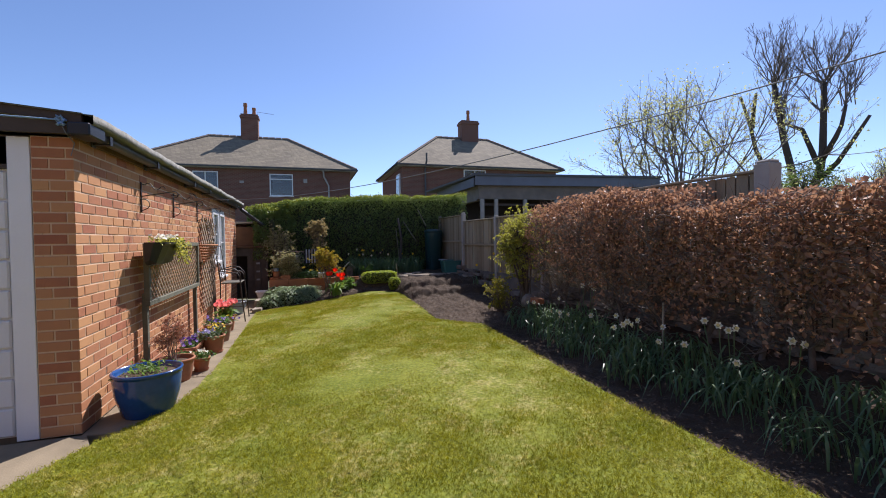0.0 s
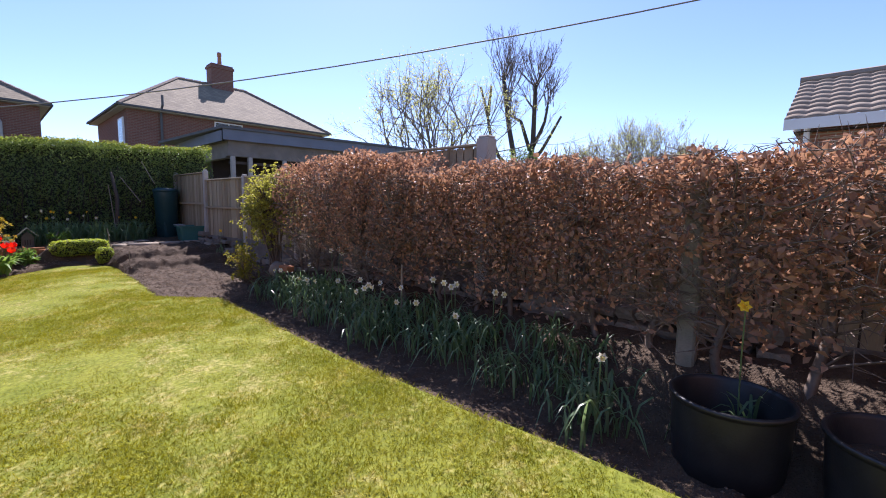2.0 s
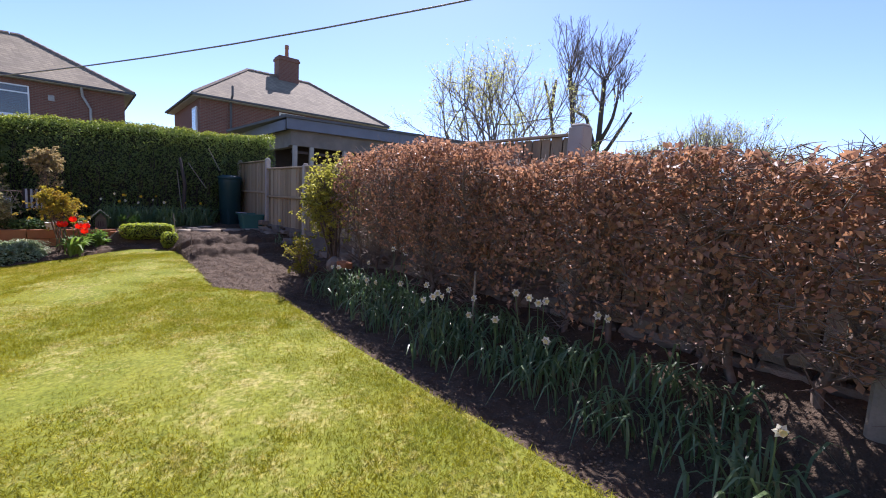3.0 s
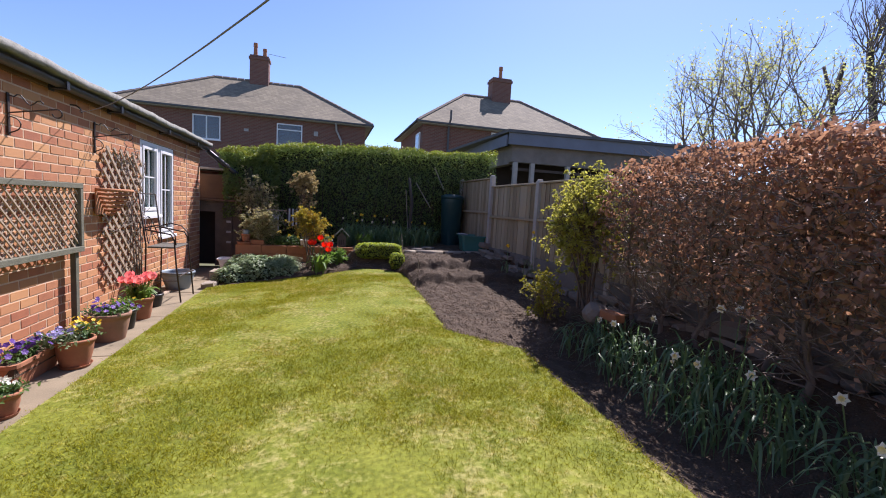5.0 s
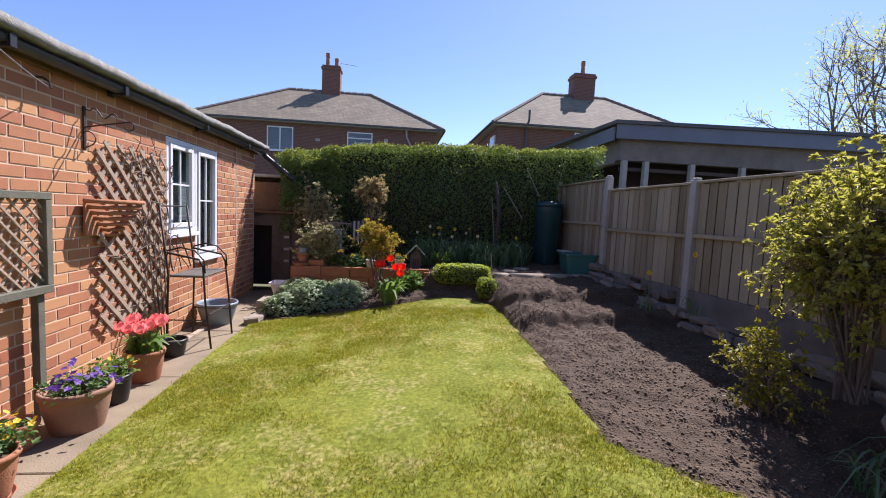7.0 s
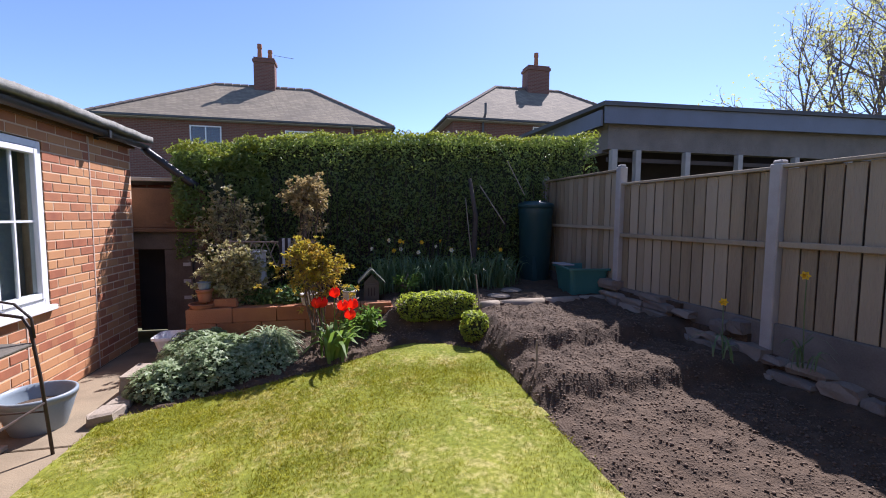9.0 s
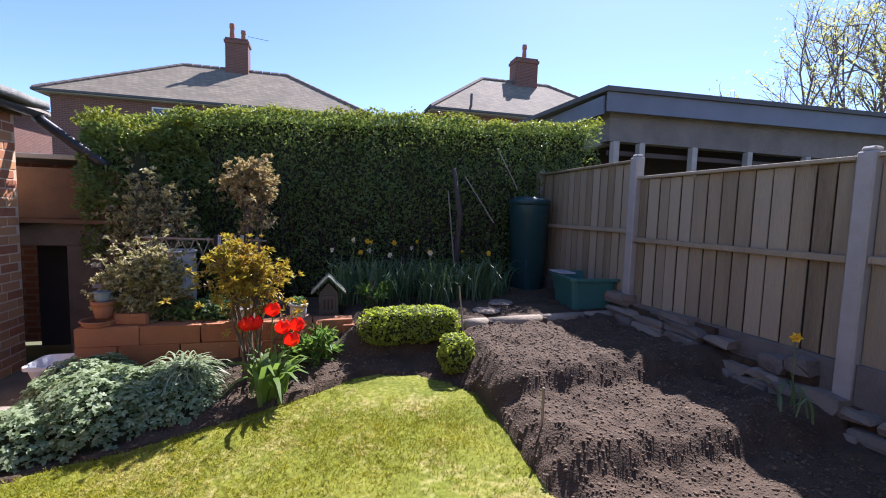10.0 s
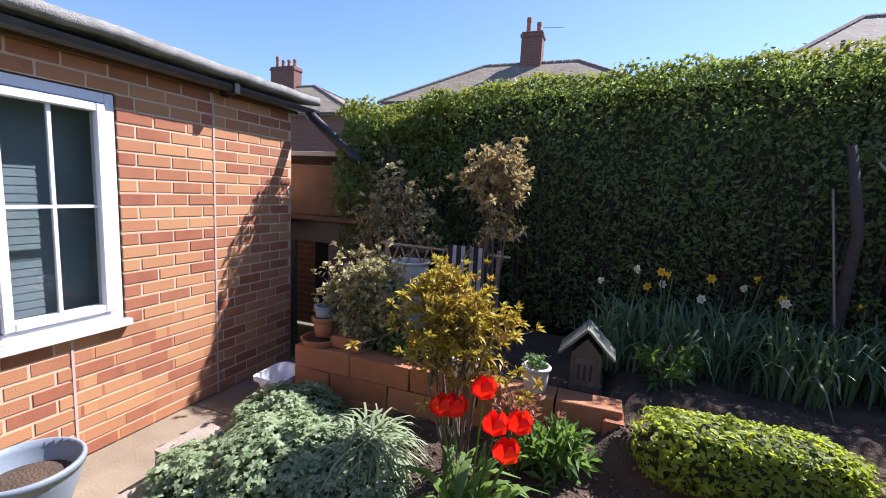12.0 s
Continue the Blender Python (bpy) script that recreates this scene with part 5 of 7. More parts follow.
# stone retaining edge along the fence
gen = random.Random(9)
edge_wall = thing("stone_retaining_edge", (5.62, 4.5, 0.25), "rough low stone wall along the fence foot", "stone wall")
for c in range(3):
    y = -4.0 + gen.uniform(0, 0.2)
    while y < 7.0:
        w = gen.uniform(0.14, 0.42)
        h = gen.uniform(0.07, 0.125)
        z0 = max(0.20, float(soil_z(np.float64(5.5), np.float64(y))) - 0.06) + c * 0.10 + gen.uniform(-0.02, 0.02)
        x0 = 5.60 + 0.03 * c + 0.03 * wob(y * 2, c) + (0.14 + 0.055 * (7.0 - y) if y > 2 else 0.20)
        if not (c == 2 and gen.random() < 0.3):
            bm = bmesh.new()
            box(bm, x0, x0 + gen.uniform(0.16, 0.26), y + 0.006, y + w - 0.006, z0, z0 + h)
            bmesh.ops.subdivide_edges(bm, edges=bm.edges[:], cuts=1, use_grid_fill=True)
            mid_ = Vector((x0 + 0.1, y + w / 2, z0 + h / 2))
            for vv in bm.verts:
                d = vv.co - mid_
                d = Vector((d.x / 0.12, d.y / (w / 2), d.z / (h / 2)))
                vv.co = mid_ + (vv.co - mid_) * (1.0 if d.length < 1.3 else 0.88) + Vector((gen.uniform(-0.016, 0.016), gen.uniform(-0.016, 0.016), gen.uniform(-0.012, 0.012)))
            part("stone", bm, M_STONE, edge_wall)
        y += w
bm = boxes((5.95, 6.3, -4.2, 2.0, 0.1, 0.45))
for k in range(20):
    y = 2.0 + k * 0.25
    box(bm, 5.88 + 0.05 * (7.0 - y), 6.2, y, y + 0.25, 0.1, float(soil_z(np.float64(5.5), np.float64(y))) + 0.15 + 0.012 * wob(y * 3, 1))
tagged(part("fence_foot_soil", bm, M_SOIL), "dark soil behind the stone edge", "soil", kind="structure")

# water butt, tub
butt = thing("water_butt", (5.53, 8.7, 0.58), "dark green plastic water butt before the hedge", "water butt")
part("body", lathe(bmesh.new(), [(0.21, 0), (0.23, 0.03), (0.24, 0.35), (0.247, 0.36), (0.25, 0.7), (0.258, 0.71), (0.262, 1.05), (0.275, 1.07), (0.27, 1.2)], (5.53, 8.7, 0.58), 36), M_BUTT, butt, smooth=True)
part("lid", lathe(bmesh.new(), [(0.28, 1.17), (0.284, 1.23), (0.275, 1.25), (0.2, 1.27), (0.19, 1.285), (0.001, 1.29)], (5.53, 8.7, 0.58), 36), M_BUTT, butt, smooth=True)
part("hatch", boxes((5.4, 5.56, 8.475, 8.50, 0.60, 1.0), bevel=0.008), M_BUTT, butt)


def tub_box(name, x0, x1, y0, y1, z0, z1, taper, material, label, lip=0.03, rot=0.0):
    """An open rectangular tub with sloping sides, a wall thickness and a rolled lip."""
    e = thing(name, ((x0 + x1) / 2, (y0 + y1) / 2, z0), label, "tub")
    bm = bmesh.new()
    cx_, cy_ = (x0 + x1) / 2, (y0 + y1) / 2

    def ring(s, z):
        hx, hy, c = (x1 - x0) / 2 + s, (y1 - y0) / 2 + s, 0.06
        out = []
        for qx, qy, a0 in ((1, 1, 0), (-1, 1, 90), (-1, -1, 180), (1, -1, 270)):
            for k in range(4):
                a = radians(a0 + k * 30)
                out.append(bm.verts.new((cx_ + qx * (hx - c) + c * math.cos(a), cy_ + qy * (hy - c) + c * math.sin(a), z)))
        return out
    rs = [ring(-taper, z0), ring(-taper * 0.1, z1 - 0.03), ring(lip, z1 - 0.028), ring(lip, z1), ring(-0.005, z1), ring(-taper - 0.012, z0 + 0.03)]
    for u, v_ in zip(rs, rs[1:]):
        for k in range(16):
            bm.faces.new((u[k], u[(k + 1) % 16], v_[(k + 1) % 16], v_[k]))
    bm.faces.new(rs[0][::-1])
    bm.faces.new(rs[-1])
    bmesh.ops.rotate(bm, cent=(cx_, cy_, z0), matrix=Matrix.Rotation(radians(rot), 3, "Z"), verts=bm.verts)
    part("shell", bm, material, e)
    return e


tub_box("plastic_trough", 5.46, 6.0, 7.3, 7.95, 0.55, 0.94, 0.05, M_GREENTUB, "green rectangular plastic tub on the upper bed", rot=-8)
t = tagged(part("tray_lid", boxes((5.45, 5.64, 7.62, 7.94, 0.944, 0.962), bevel=0.008), M_PALEROOF), "pale grey plastic lid resting against the green tub", "lid")
tub_box("white_basin", 0.56, 0.80, 7.14, 7.46, 0.1, 0.33, 0.05, M_WHITE, "upturned white plastic washing-up bowl by the mound", lip=0.015)

# bird house
bh = thing("bird_house", (2.84, 7.56, 0.58), "small weathered wooden bird house with a mossy pitched roof", "bird house")
part("walls", boxes((2.75, 2.93, 7.50, 7.66, 0.56, 0.80), bevel=0.004), M_DARKWOOD2, bh)
bm = bmesh.new()
q = [bm.verts.new(p) for p in ((2.75, 7.501, 0.80), (2.93, 7.501, 0.80), (2.84, 7.501, 0.90), (2.75, 7.659, 0.80), (2.93, 7.659, 0.80), (2.84, 7.659, 0.90))]
for a in ((0, 1, 2), (5, 4, 3), (0, 2, 5, 3), (1, 4, 5, 2)):
    bm.faces.new([q[i] for i in a])
part("gable", bm, M_DARKWOOD2, bh)
part("front_panel", boxes((2.775, 2.905, 7.488, 7.499, 0.6, 0.78), bevel=0.003), M_DARKWOOD2, bh)
for k in range(3):
    part("slot", boxes((2.795 + k * 0.035, 2.81 + k * 0.035, 7.484, 7.487, 0.64, 0.74)), M_DARK, bh)
for s_ in (-1, 1):
    bm = bmesh.new()
    box(bm, -0.008, 0.225, -0.13, 0.12, 0, 0.015, bevel=0.003, m=Matrix.Translation((2.84, 7.58, 0.955)) @ (Matrix.Rotation(radians(46), 4, "Y") if s_ > 0 else Matrix.Rotation(math.pi, 4, "Z") @ Matrix.Rotation(radians(46), 4, "Y")))
    part("roof_board", bm, M_MOSSROOF, bh)


# ---- pots ----
def pot(name, x, y, z, r, h, material, label, foot=0.7, rim=0.03, category="plant pot", saucer=False, belly=0.0, sx=1.0, fill=0.05):
    e = thing(name, (x, y, z), label, category)
    rf = r * foot
    prof = [(rf * 0.98, 0.0), (rf, 0.006), (rf + (r - rf) * 0.5 + belly, h * 0.45), (r - 0.012 + belly * 0.5, h - rim * 1.6), (r - 0.01, h - rim), (r, h - rim), (r + 0.004, h - rim * 0.3), (r - 0.002, h), (r - 0.016, h), (r - 0.02, h - rim), (r * 0.9 - fill * 0.2, h - fill)]
    part("body", lathe(bmesh.new(), prof, (x, y, z + (0.018 if saucer else 0)), 32, sx), material, e, smooth=True)
    part("compost", lathe(bmesh.new(), [(r * 0.92 - fill * 0.2, h - fill), (r * 0.5, h - fill + 0.015), (0.001, h - fill + 0.02)], (x, y, z + (0.018 if saucer else 0)), 16, sx), M_SOIL, e)
    if saucer:
        part("saucer", lathe(bmesh.new(), [(rf * 1.02, 0), (rf * 1.2, 0.025), (rf * 1.16, 0.025), (rf, 0.008), (0.001, 0.008)], (x, y, z), 28), material, e)
    return e


def posy(name, x, y, z, r, h, leaf, petal, label, seed, n_leaf=350, n_fl=40, fl=0.022, size=0.04, sx=1.0, category="flowers", sy=1.0):
    """A cushion of leaves with small round flowers over it."""
    gen = np.random.default_rng(seed)
    e = thing(name, (x, y, z), label, category)
    p = np.stack([gen.normal(0, 0.45 * r * sx, n_leaf), gen.normal(0, 0.45 * r * sy, n_leaf), gen.uniform(0, 1, n_leaf) * h * 0.8], 1) + (x, y, z)
    v, f = leaves(p, size, None, 0.5, 0.9, gen=gen)
    partn("foliage", v, f, leaf, e)
    st = [(x, y, z, *(np.array((x, y, z)) + (gen.normal(0, r * 0.4), gen.normal(0, r * 0.4), h * 0.7)), 0.004, 0.002) for k in range(8)]
    v, f = sticks(st)
    partn("branchwork", v, f, M_TULIPLEAF, e)
    if n_fl:
        for k in range(n_fl):
            c = np.array((x + gen.normal(0, 0.48 * r * sx), y + gen.normal(0, 0.48 * r * sy), z + h * gen.uniform(0.6, 1.05)))
            bm = bmesh.new()
            q = Matrix.Translation(c) @ Vector((gen.normal(0.3, 0.5), gen.normal(-0.4, 0.5), 0.8)).to_track_quat("Z", "Y").to_matrix().to_4x4()
            for j in range(5):
                t = j * 2 * math.pi / 5
                cc, ss = math.cos(t), math.sin(t)
                bm.faces.new([bm.verts.new(q @ Vector((a * cc - b * ss, a * ss + b * cc, zz))) for a, b, zz in ((0, 0, 0), (fl * 0.6, fl * 0.5, 0.004), (fl, 0, 0.002), (fl * 0.6, -fl * 0.5, 0.004))])
            part("flower", bm, petal, e)
    return e


pot("black_pot", 4.97, -3.72, 0.02, 0.30, 0.46, M_BLACK, "large empty black plastic pot on the border soil", foot=0.86, rim=0.025, fill=0.2)
pot("black_pot", 4.93, -4.42, 0.02, 0.32, 0.46, M_BLACK, "wide black plastic pot with bare compost", foot=0.86, rim=0.025, fill=0.14)
pot("blue_pot", 0.36, 0.36, 0.0, 0.28, 0.40, M_BLUE, "glazed deep blue ceramic pot with a rolled rim", foot=0.72, belly=0.012)
posy("succulent_plant", 0.36, 0.36, 0.36, 0.2, 0.12, M_TULIPLEAF, M_YELPET, "small pale green plant growing in the blue pot", 61, 160, 0)
pot("terracotta_bowl", 0.33, 1.32, 0, 0.2, 0.25, M_TERRA, "round terracotta pot with a reddish plant", foot=0.75)
twig_bush("red_acer", (0.33, 1.32, 0.22), (0.30, 1.40, 0.52), (0.20, 0.28, 0.22), 14, 14, 6, 0.032, M_REDLEAF, "feathery red-leaved plant in a terracotta pot", 62, aspect=0.3, lobe=0.45, thick=0.005, category="plant")
pot("small_terracotta_pot", 0.53, 1.62, 0, 0.1, 0.15, M_TERRA, "small terracotta pot on a saucer", saucer=True)
posy("white_flowers", 0.53, 1.62, 0.14, 0.13, 0.1, M_GREEN, M_WHITEPET, "white and lilac flowers in a small pot", 63, 160, 16, 0.016)
pot("terracotta_bowl", 0.27, 1.72, 0, 0.16, 0.2, M_TERRA, "shallow terracotta pot with low green leaves", foot=0.75)
posy("low_leaves", 0.27, 1.72, 0.17, 0.13, 0.05, M_GREEN, M_WHITEPET, "low green leaves in a terracotta pot", 64, 160, 0)
trough = tub_box("terracotta_trough", 0.16, 0.38, 2.0, 2.62, 0, 0.2, 0.025, M_TERRA, "long terracotta trough of purple pansies", lip=0.012)
part("compost", boxes((0.17, 0.37, 2.01, 2.61, 0.1, 0.165)), M_SOIL, trough)
posy("purple_pansies", 0.27, 2.3, 0.16, 0.2, 0.12, M_GREEN, M_PURPET, "purple pansies in bloom in the trough", 65, 300, 34, 0.026, sx=0.55, sy=1.4)
pot("terracotta_pot", 0.5, 2.52, 0, 0.145, 0.23, M_TERRA, "terracotta pot of lilac and yellow flowers on a saucer", saucer=True)
posy("lilac_flowers", 0.44, 2.42, 0.22, 0.15, 0.13, M_GERAND, M_LILPET, "lilac flowers trailing over a terracotta pot", 66, 260, 30, 0.018)
posy("yellow_flowers", 0.52, 2.62, 0.22, 0.13, 0.16, M_GREEN, M_YELPET, "bright yellow flowers in a terracotta pot", 67, 220, 24, 0.018)
pot("terracotta_pot", 0.27, 3.0, 0, 0.11, 0.17, M_TERRA, "terracotta pot standing against the wall", foot=0.75)
pot("large_terracotta_pot", 0.42, 3.28, 0, 0.20, 0.28, M_TERRA2, "large pale terracotta pot of violet pansies", foot=0.74, rim=0.045)
posy("violet_pansies", 0.42, 3.28, 0.26, 0.2, 0.1, M_GREEN, M_PURPET, "violet pansies in bloom in a large terracotta pot", 68, 340, 30, 0.024)
pot("dark_pot", 0.42, 3.66, 0, 0.12, 0.22, M_BLACK, "dark glazed pot of green leaves", foot=0.72)
posy("pot_greenery", 0.42, 3.66, 0.2, 0.15, 0.16, M_TULIPLEAF, M_YELPET, "bright green leaves with a few yellow flowers", 69, 260, 5, 0.018)
pot("terracotta_pot", 0.40, 4.1, 0, 0.15, 0.26, M_TERRA, "terracotta pot of pink tulips", foot=0.74, rim=0.04)
tulips("pink_tulips", (0.40, 4.1, 0.22), [(0.40 + 0.15 * math.cos(a * 2.4) * (0.4 + a / 20), 4.1 + 0.2 * math.sin(a * 2.4) * (0.4 + a / 20), 0.45 + 0.03 * math.sin(a * 5)) for a in range(14)], M_PINKPET, "frilled pink tulips in bloom in a terracotta pot", 70, 46, 0.22, s=1.1)
pot("dark_pot", 0.33, 4.72, 0, 0.125, 0.17, M_BLACK, "dark plastic pot with bare compost", foot=0.75)
tubg = pot("grey_tub", 0.265, 5.95, 0.0, 0.24, 0.28, M_GREYTUB, "wide blue-grey plastic tub with dry compost", foot=0.68, rim=0.04, fill=0.11)

# small pots on the planter
pot("saucer_stack", 1.0, 7.35, 0.597, 0.14, 0.05, M_TERRA, "stack of terracotta saucers on the planter wall", foot=0.85, rim=0.012)
pot("small_clay_pot", 1.02, 7.36, 0.66, 0.085, 0.14, M_TERRA, "small terracotta pot standing on saucers", foot=0.7, rim=0.03)
pot("grey_cup_pot", 1.02, 7.36, 0.80, 0.07, 0.08, M_GREYTUB, "small grey pot stacked in a clay pot", foot=0.8, rim=0.012)
pot("white_pot", 2.12, 7.32, 0.597, 0.1, 0.13, M_CREAM, "white ceramic pot on the planter wall", foot=0.75, rim=0.02)
pot("patterned_pot", 2.57, 7.32, 0.597, 0.085, 0.15, M_CREAM, "cream patterned pot with a small plant", foot=0.75, rim=0.02)
posy("small_pot_plant", 2.57, 7.32, 0.73, 0.09, 0.1, M_GREEN, M_WHITEPET, "small green plant in the cream pot", 71, 120, 0, size=0.035)
shell = pot("cream_container", 1.40, 8.0, 0.55, 0.16, 0.62, M_CREAM, "cream plastic container behind the variegated shrub", foot=0.9, rim=0.02)


# ---- on the garage wall ----
def lattice(e, y0, y1, z0, z1, x0, pitch, w, material, lean=0.0):
    """Crossed laths, clipped to a rectangle on the wall."""
    for sgn, xo in ((1, 0.0), (-1, 0.012)):
        span = (y1 - y0) + (z1 - z0)
        k = -(z1 - z0) if sgn > 0 else 0.0
        while k < (span if sgn < 0 else (y1 - y0)):
            # line: y = y0 + k + sgn * (z - z0)
            za, zb = z0, z1
            ya, yb = y0 + k + sgn * 0, y0 + k + sgn * (z1 - z0)
            pts = []
            for s in range(2):
                yy, zz = (ya, za) if s == 0 else (yb, zb)
                if yy < y0:
                    zz += (y0 - yy) * sgn
                    yy = y0
                if yy > y1:
                    zz += (y1 - yy) * sgn
                    yy = y1
                pts.append((yy, zz))
            (ya, za), (yb, zb) = pts
            if z0 - 1e-6 <= za <= z1 + 1e-6 and z0 - 1e-6 <= zb <= z1 + 1e-6 and abs(zb - za) > 0.05:
                ln = math.hypot(yb - ya, zb - za)
                bm = bmesh.new()
                box(bm, 0, ln, -w / 2, w / 2, 0, 0.011, m=Matrix.Translation((x0 + xo, ya, za)) @ Matrix(((0, 0, 1, 0), ((yb - ya) / ln, -(zb - za) / ln, 0, 0), ((zb - za) / ln, (yb - ya) / ln, 0, 0), (0, 0, 0, 1))))
                part("lath", bm, material, e)
            k += pitch


fr = thing("framed_trellis", (0.09, 2.35, 0), "framed lattice trellis panel on posts against the brick wall", "trellis")
for y in (1.28, 3.45):
    part("post", boxes((0.045, 0.095, y - 0.03, y + 0.03, 0.0, 1.0), bevel=0.004), M_FRAMEWOOD, fr)
part("frame_rail", boxes((0.07, 0.13, 1.24, 3.52, 1.50, 1.55), bevel=0.004), M_FRAMEWOOD, fr)
part("frame_rail", boxes((0.07, 0.13, 1.24, 3.52, 0.86, 0.915), bevel=0.004), M_FRAMEWOOD, fr)
part("frame_stile", boxes((0.072, 0.128, 1.24, 1.295, 0.915, 1.50), bevel=0.004), M_FRAMEWOOD, fr)
part("frame_stile", boxes((0.072, 0.128, 3.465, 3.52, 0.915, 1.50), bevel=0.004), M_FRAMEWOOD, fr)
lattice(fr, 1.295, 3.465, 0.915, 1.50, 0.082, 0.10, 0.014, M_TRELLIS)
tr = thing("diamond_trellis", (0.03, 4.7, 0.35), "grey timber diamond trellis with bare climber stems", "trellis")
lattice(tr, 4.12, 5.2, 0.38, 2.0, 0.028, 0.17, 0.034, M_TRELLIS)
for zz in (0.5, 1.85):
    part("spacer", boxes((0.002, 0.028, 4.3, 5.02, zz - 0.012, zz + 0.012)), M_TRELLIS, tr)
gen = np.random.default_rng(81)
segs = []
for i in range(24):
    a = np.array((0.06, gen.uniform(4.5, 5.2), gen.uniform(0.9, 1.9)))
    for k in range(5):
        b = a + np.array((gen.normal(0, 0.015), gen.normal(0, 0.09), gen.normal(0.03, 0.08)))
        b[0] = max(0.055, min(b[0], 0.12))
        segs.append((*a, *b, 0.005, 0.004))
        a = b
v, f = sticks(segs)
cl = thing("climber", (0.05, 4.9, 0.0), "bare twining climber stems on the trellis", "climbing plant")
partn("branchwork", v, f, M_TWIG, cl)
segs = []
for i in range(4):
    segs.append((0.06, 5.0 + 0.05 * i, 0.0, 0.05, 4.8 + 0.1 * i, 1.2, 0.008, 0.005))
v, f = sticks(segs)
partn("trunk", v, f, M_TWIG, cl)


def wall_basket(y, z, r, label):
    e = thing("wall_basket", (0.02, y, z), label, "wall basket")
    rows_ = 7
    for k in range(rows_):
        zz = z + 0.28 * k / (rows_ - 1)
        rr = 0.06 + (r - 0.06) * (k / (rows_ - 1)) ** 0.8
        pts = [(0.03 + rr * 0.75 * math.sin(a), y - rr * math.cos(a), zz) for a in np.linspace(0, math.pi, 13)]
        part("band", tube(bmesh.new(), pts, 0.019, 6), M_REDSTONE, e, smooth=True)
    part("back", boxes((0.024, 0.04, y - r, y + r, z, z + 0.29)), M_REDSTONE, e)
    return e


wall_basket(4.27, 1.22, 0.30, "brown woven half-round basket hung on the trellis")
tro = thing("hanging_trough", (0.2, 1.45, 1.3), "black hanging trough spilling white and green flowers on the trellis", "planter")
bm = bmesh.new()
prof = [(0.13, 1.56), (0.15, 1.56), (0.15, 1.54), (0.13, 1.52), (0.07, 1.32), (-0.0, 1.30)]
rows_ = []
for yy, s in ((1.08, 0.45), (1.15, 0.9), (1.3, 1.0), (1.55, 1.0), (1.72, 0.9), (1.8, 0.45)):
    rows_.append([bm.verts.new((0.14 + max(0, a) * s * 1.3, yy, 1.56 - (1.56 - z) * (0.6 + 0.4 * s))) for a, z in prof] + [bm.verts.new((0.135, yy, 1.30 + 0.1 * (1 - s))), bm.verts.new((0.135, yy, 1.56))])
for u, v_ in zip(rows_, rows_[1:]):
    for k in range(8):
        bm.faces.new((u[k], v_[k], v_[(k + 1) % 8], u[(k + 1) % 8]))
bm.faces.new(rows_[0])
bm.faces.new(rows_[-1][::-1])
part("liner", bm, M_BLACK, tro)
posy("trough_flowers", 0.25, 1.45, 1.52, 0.2, 0.12, M_BUSH, M_WHITEPET, "white flowers and yellow-green leaves in the hanging trough", 72, 420, 60, 0.022, sx=0.5, sy=1.6)
gt = np.random.default_rng(172)
tl = thing("trailing_plant", (0.3, 1.5, 1.5), "yellow-green trailing plant hanging over the black trough", "plant")
t1, t2, t3 = [], [], []
for k in range(20):
    a = np.array((0.27 + gt.uniform(-0.05, 0.05), gt.uniform(1.50, 1.78), 1.55))
    drop = gt.uniform(0.06, 0.26)
    for u in range(7):
        b = a + np.array((gt.normal(0.012, 0.012), gt.normal(0, 0.02), 0.03 if u == 0 else -drop / 6))
        t1.append((*a, *b, 0.002, 0.0016))
        t2 += [b + gt.normal(0, 0.018, 3) for w_ in range(4)]
        a = b
t2 = np.array(t2)
t2[:, 0] = np.maximum(t2[:, 0], 0.16)
v, f = sticks(t1)
partn("stems", v, f, M_GREEN, tl)
v, f = leaves(t2, 0.034, None, 0.7, 0.9, gen=gt)
partn("foliage", v, f, M_BUSH, tl)


def scroll_bracket(y, z, label, reach=0.34, ztop=2.24):
    e = thing("hanging_bracket", (0.01, y, z), label, "bracket", "wrought iron brackets")
    part("wall_plate", boxes((0.004, 0.014, y - 0.014, y + 0.014, ztop - 0.34, ztop), bevel=0.002), M_IRON, e)
    pts = [(0.014, y, ztop - 0.16), (0.12, y, ztop - 0.14), (reach, y, ztop - 0.10)]
    pts += [(reach + 0.035 * math.sin(a), y, ztop - 0.135 + 0.035 * math.cos(a)) for a in np.linspace(0, 4.6, 9)]
    part("arm", tube(bmesh.new(), pts, 0.006, 6), M_IRON, e)
    pts = [(0.014, y, ztop - 0.02)] + [(0.05 + 0.2 * u, y, ztop - 0.03 + 0.03 * math.sin(u * 9) - 0.05 * u) for u in np.linspace(0, 1, 10)]
    part("scroll", tube(bmesh.new(), pts, 0.005, 6), M_IRON, e)
    pts = [(0.014, y, ztop - 0.32)] + [(0.02 + 0.07 * math.sin(a), y, ztop - 0.25 - 0.06 * math.cos(a)) for a in np.linspace(0.4, 3.4, 8)]
    part("lower_scroll", tube(bmesh.new(), pts, 0.005, 6), M_IRON, e)


for y in (1.45, 2.68, 4.03):
    scroll_bracket(y, 1.9, "black wrought iron scroll bracket on the brick wall")

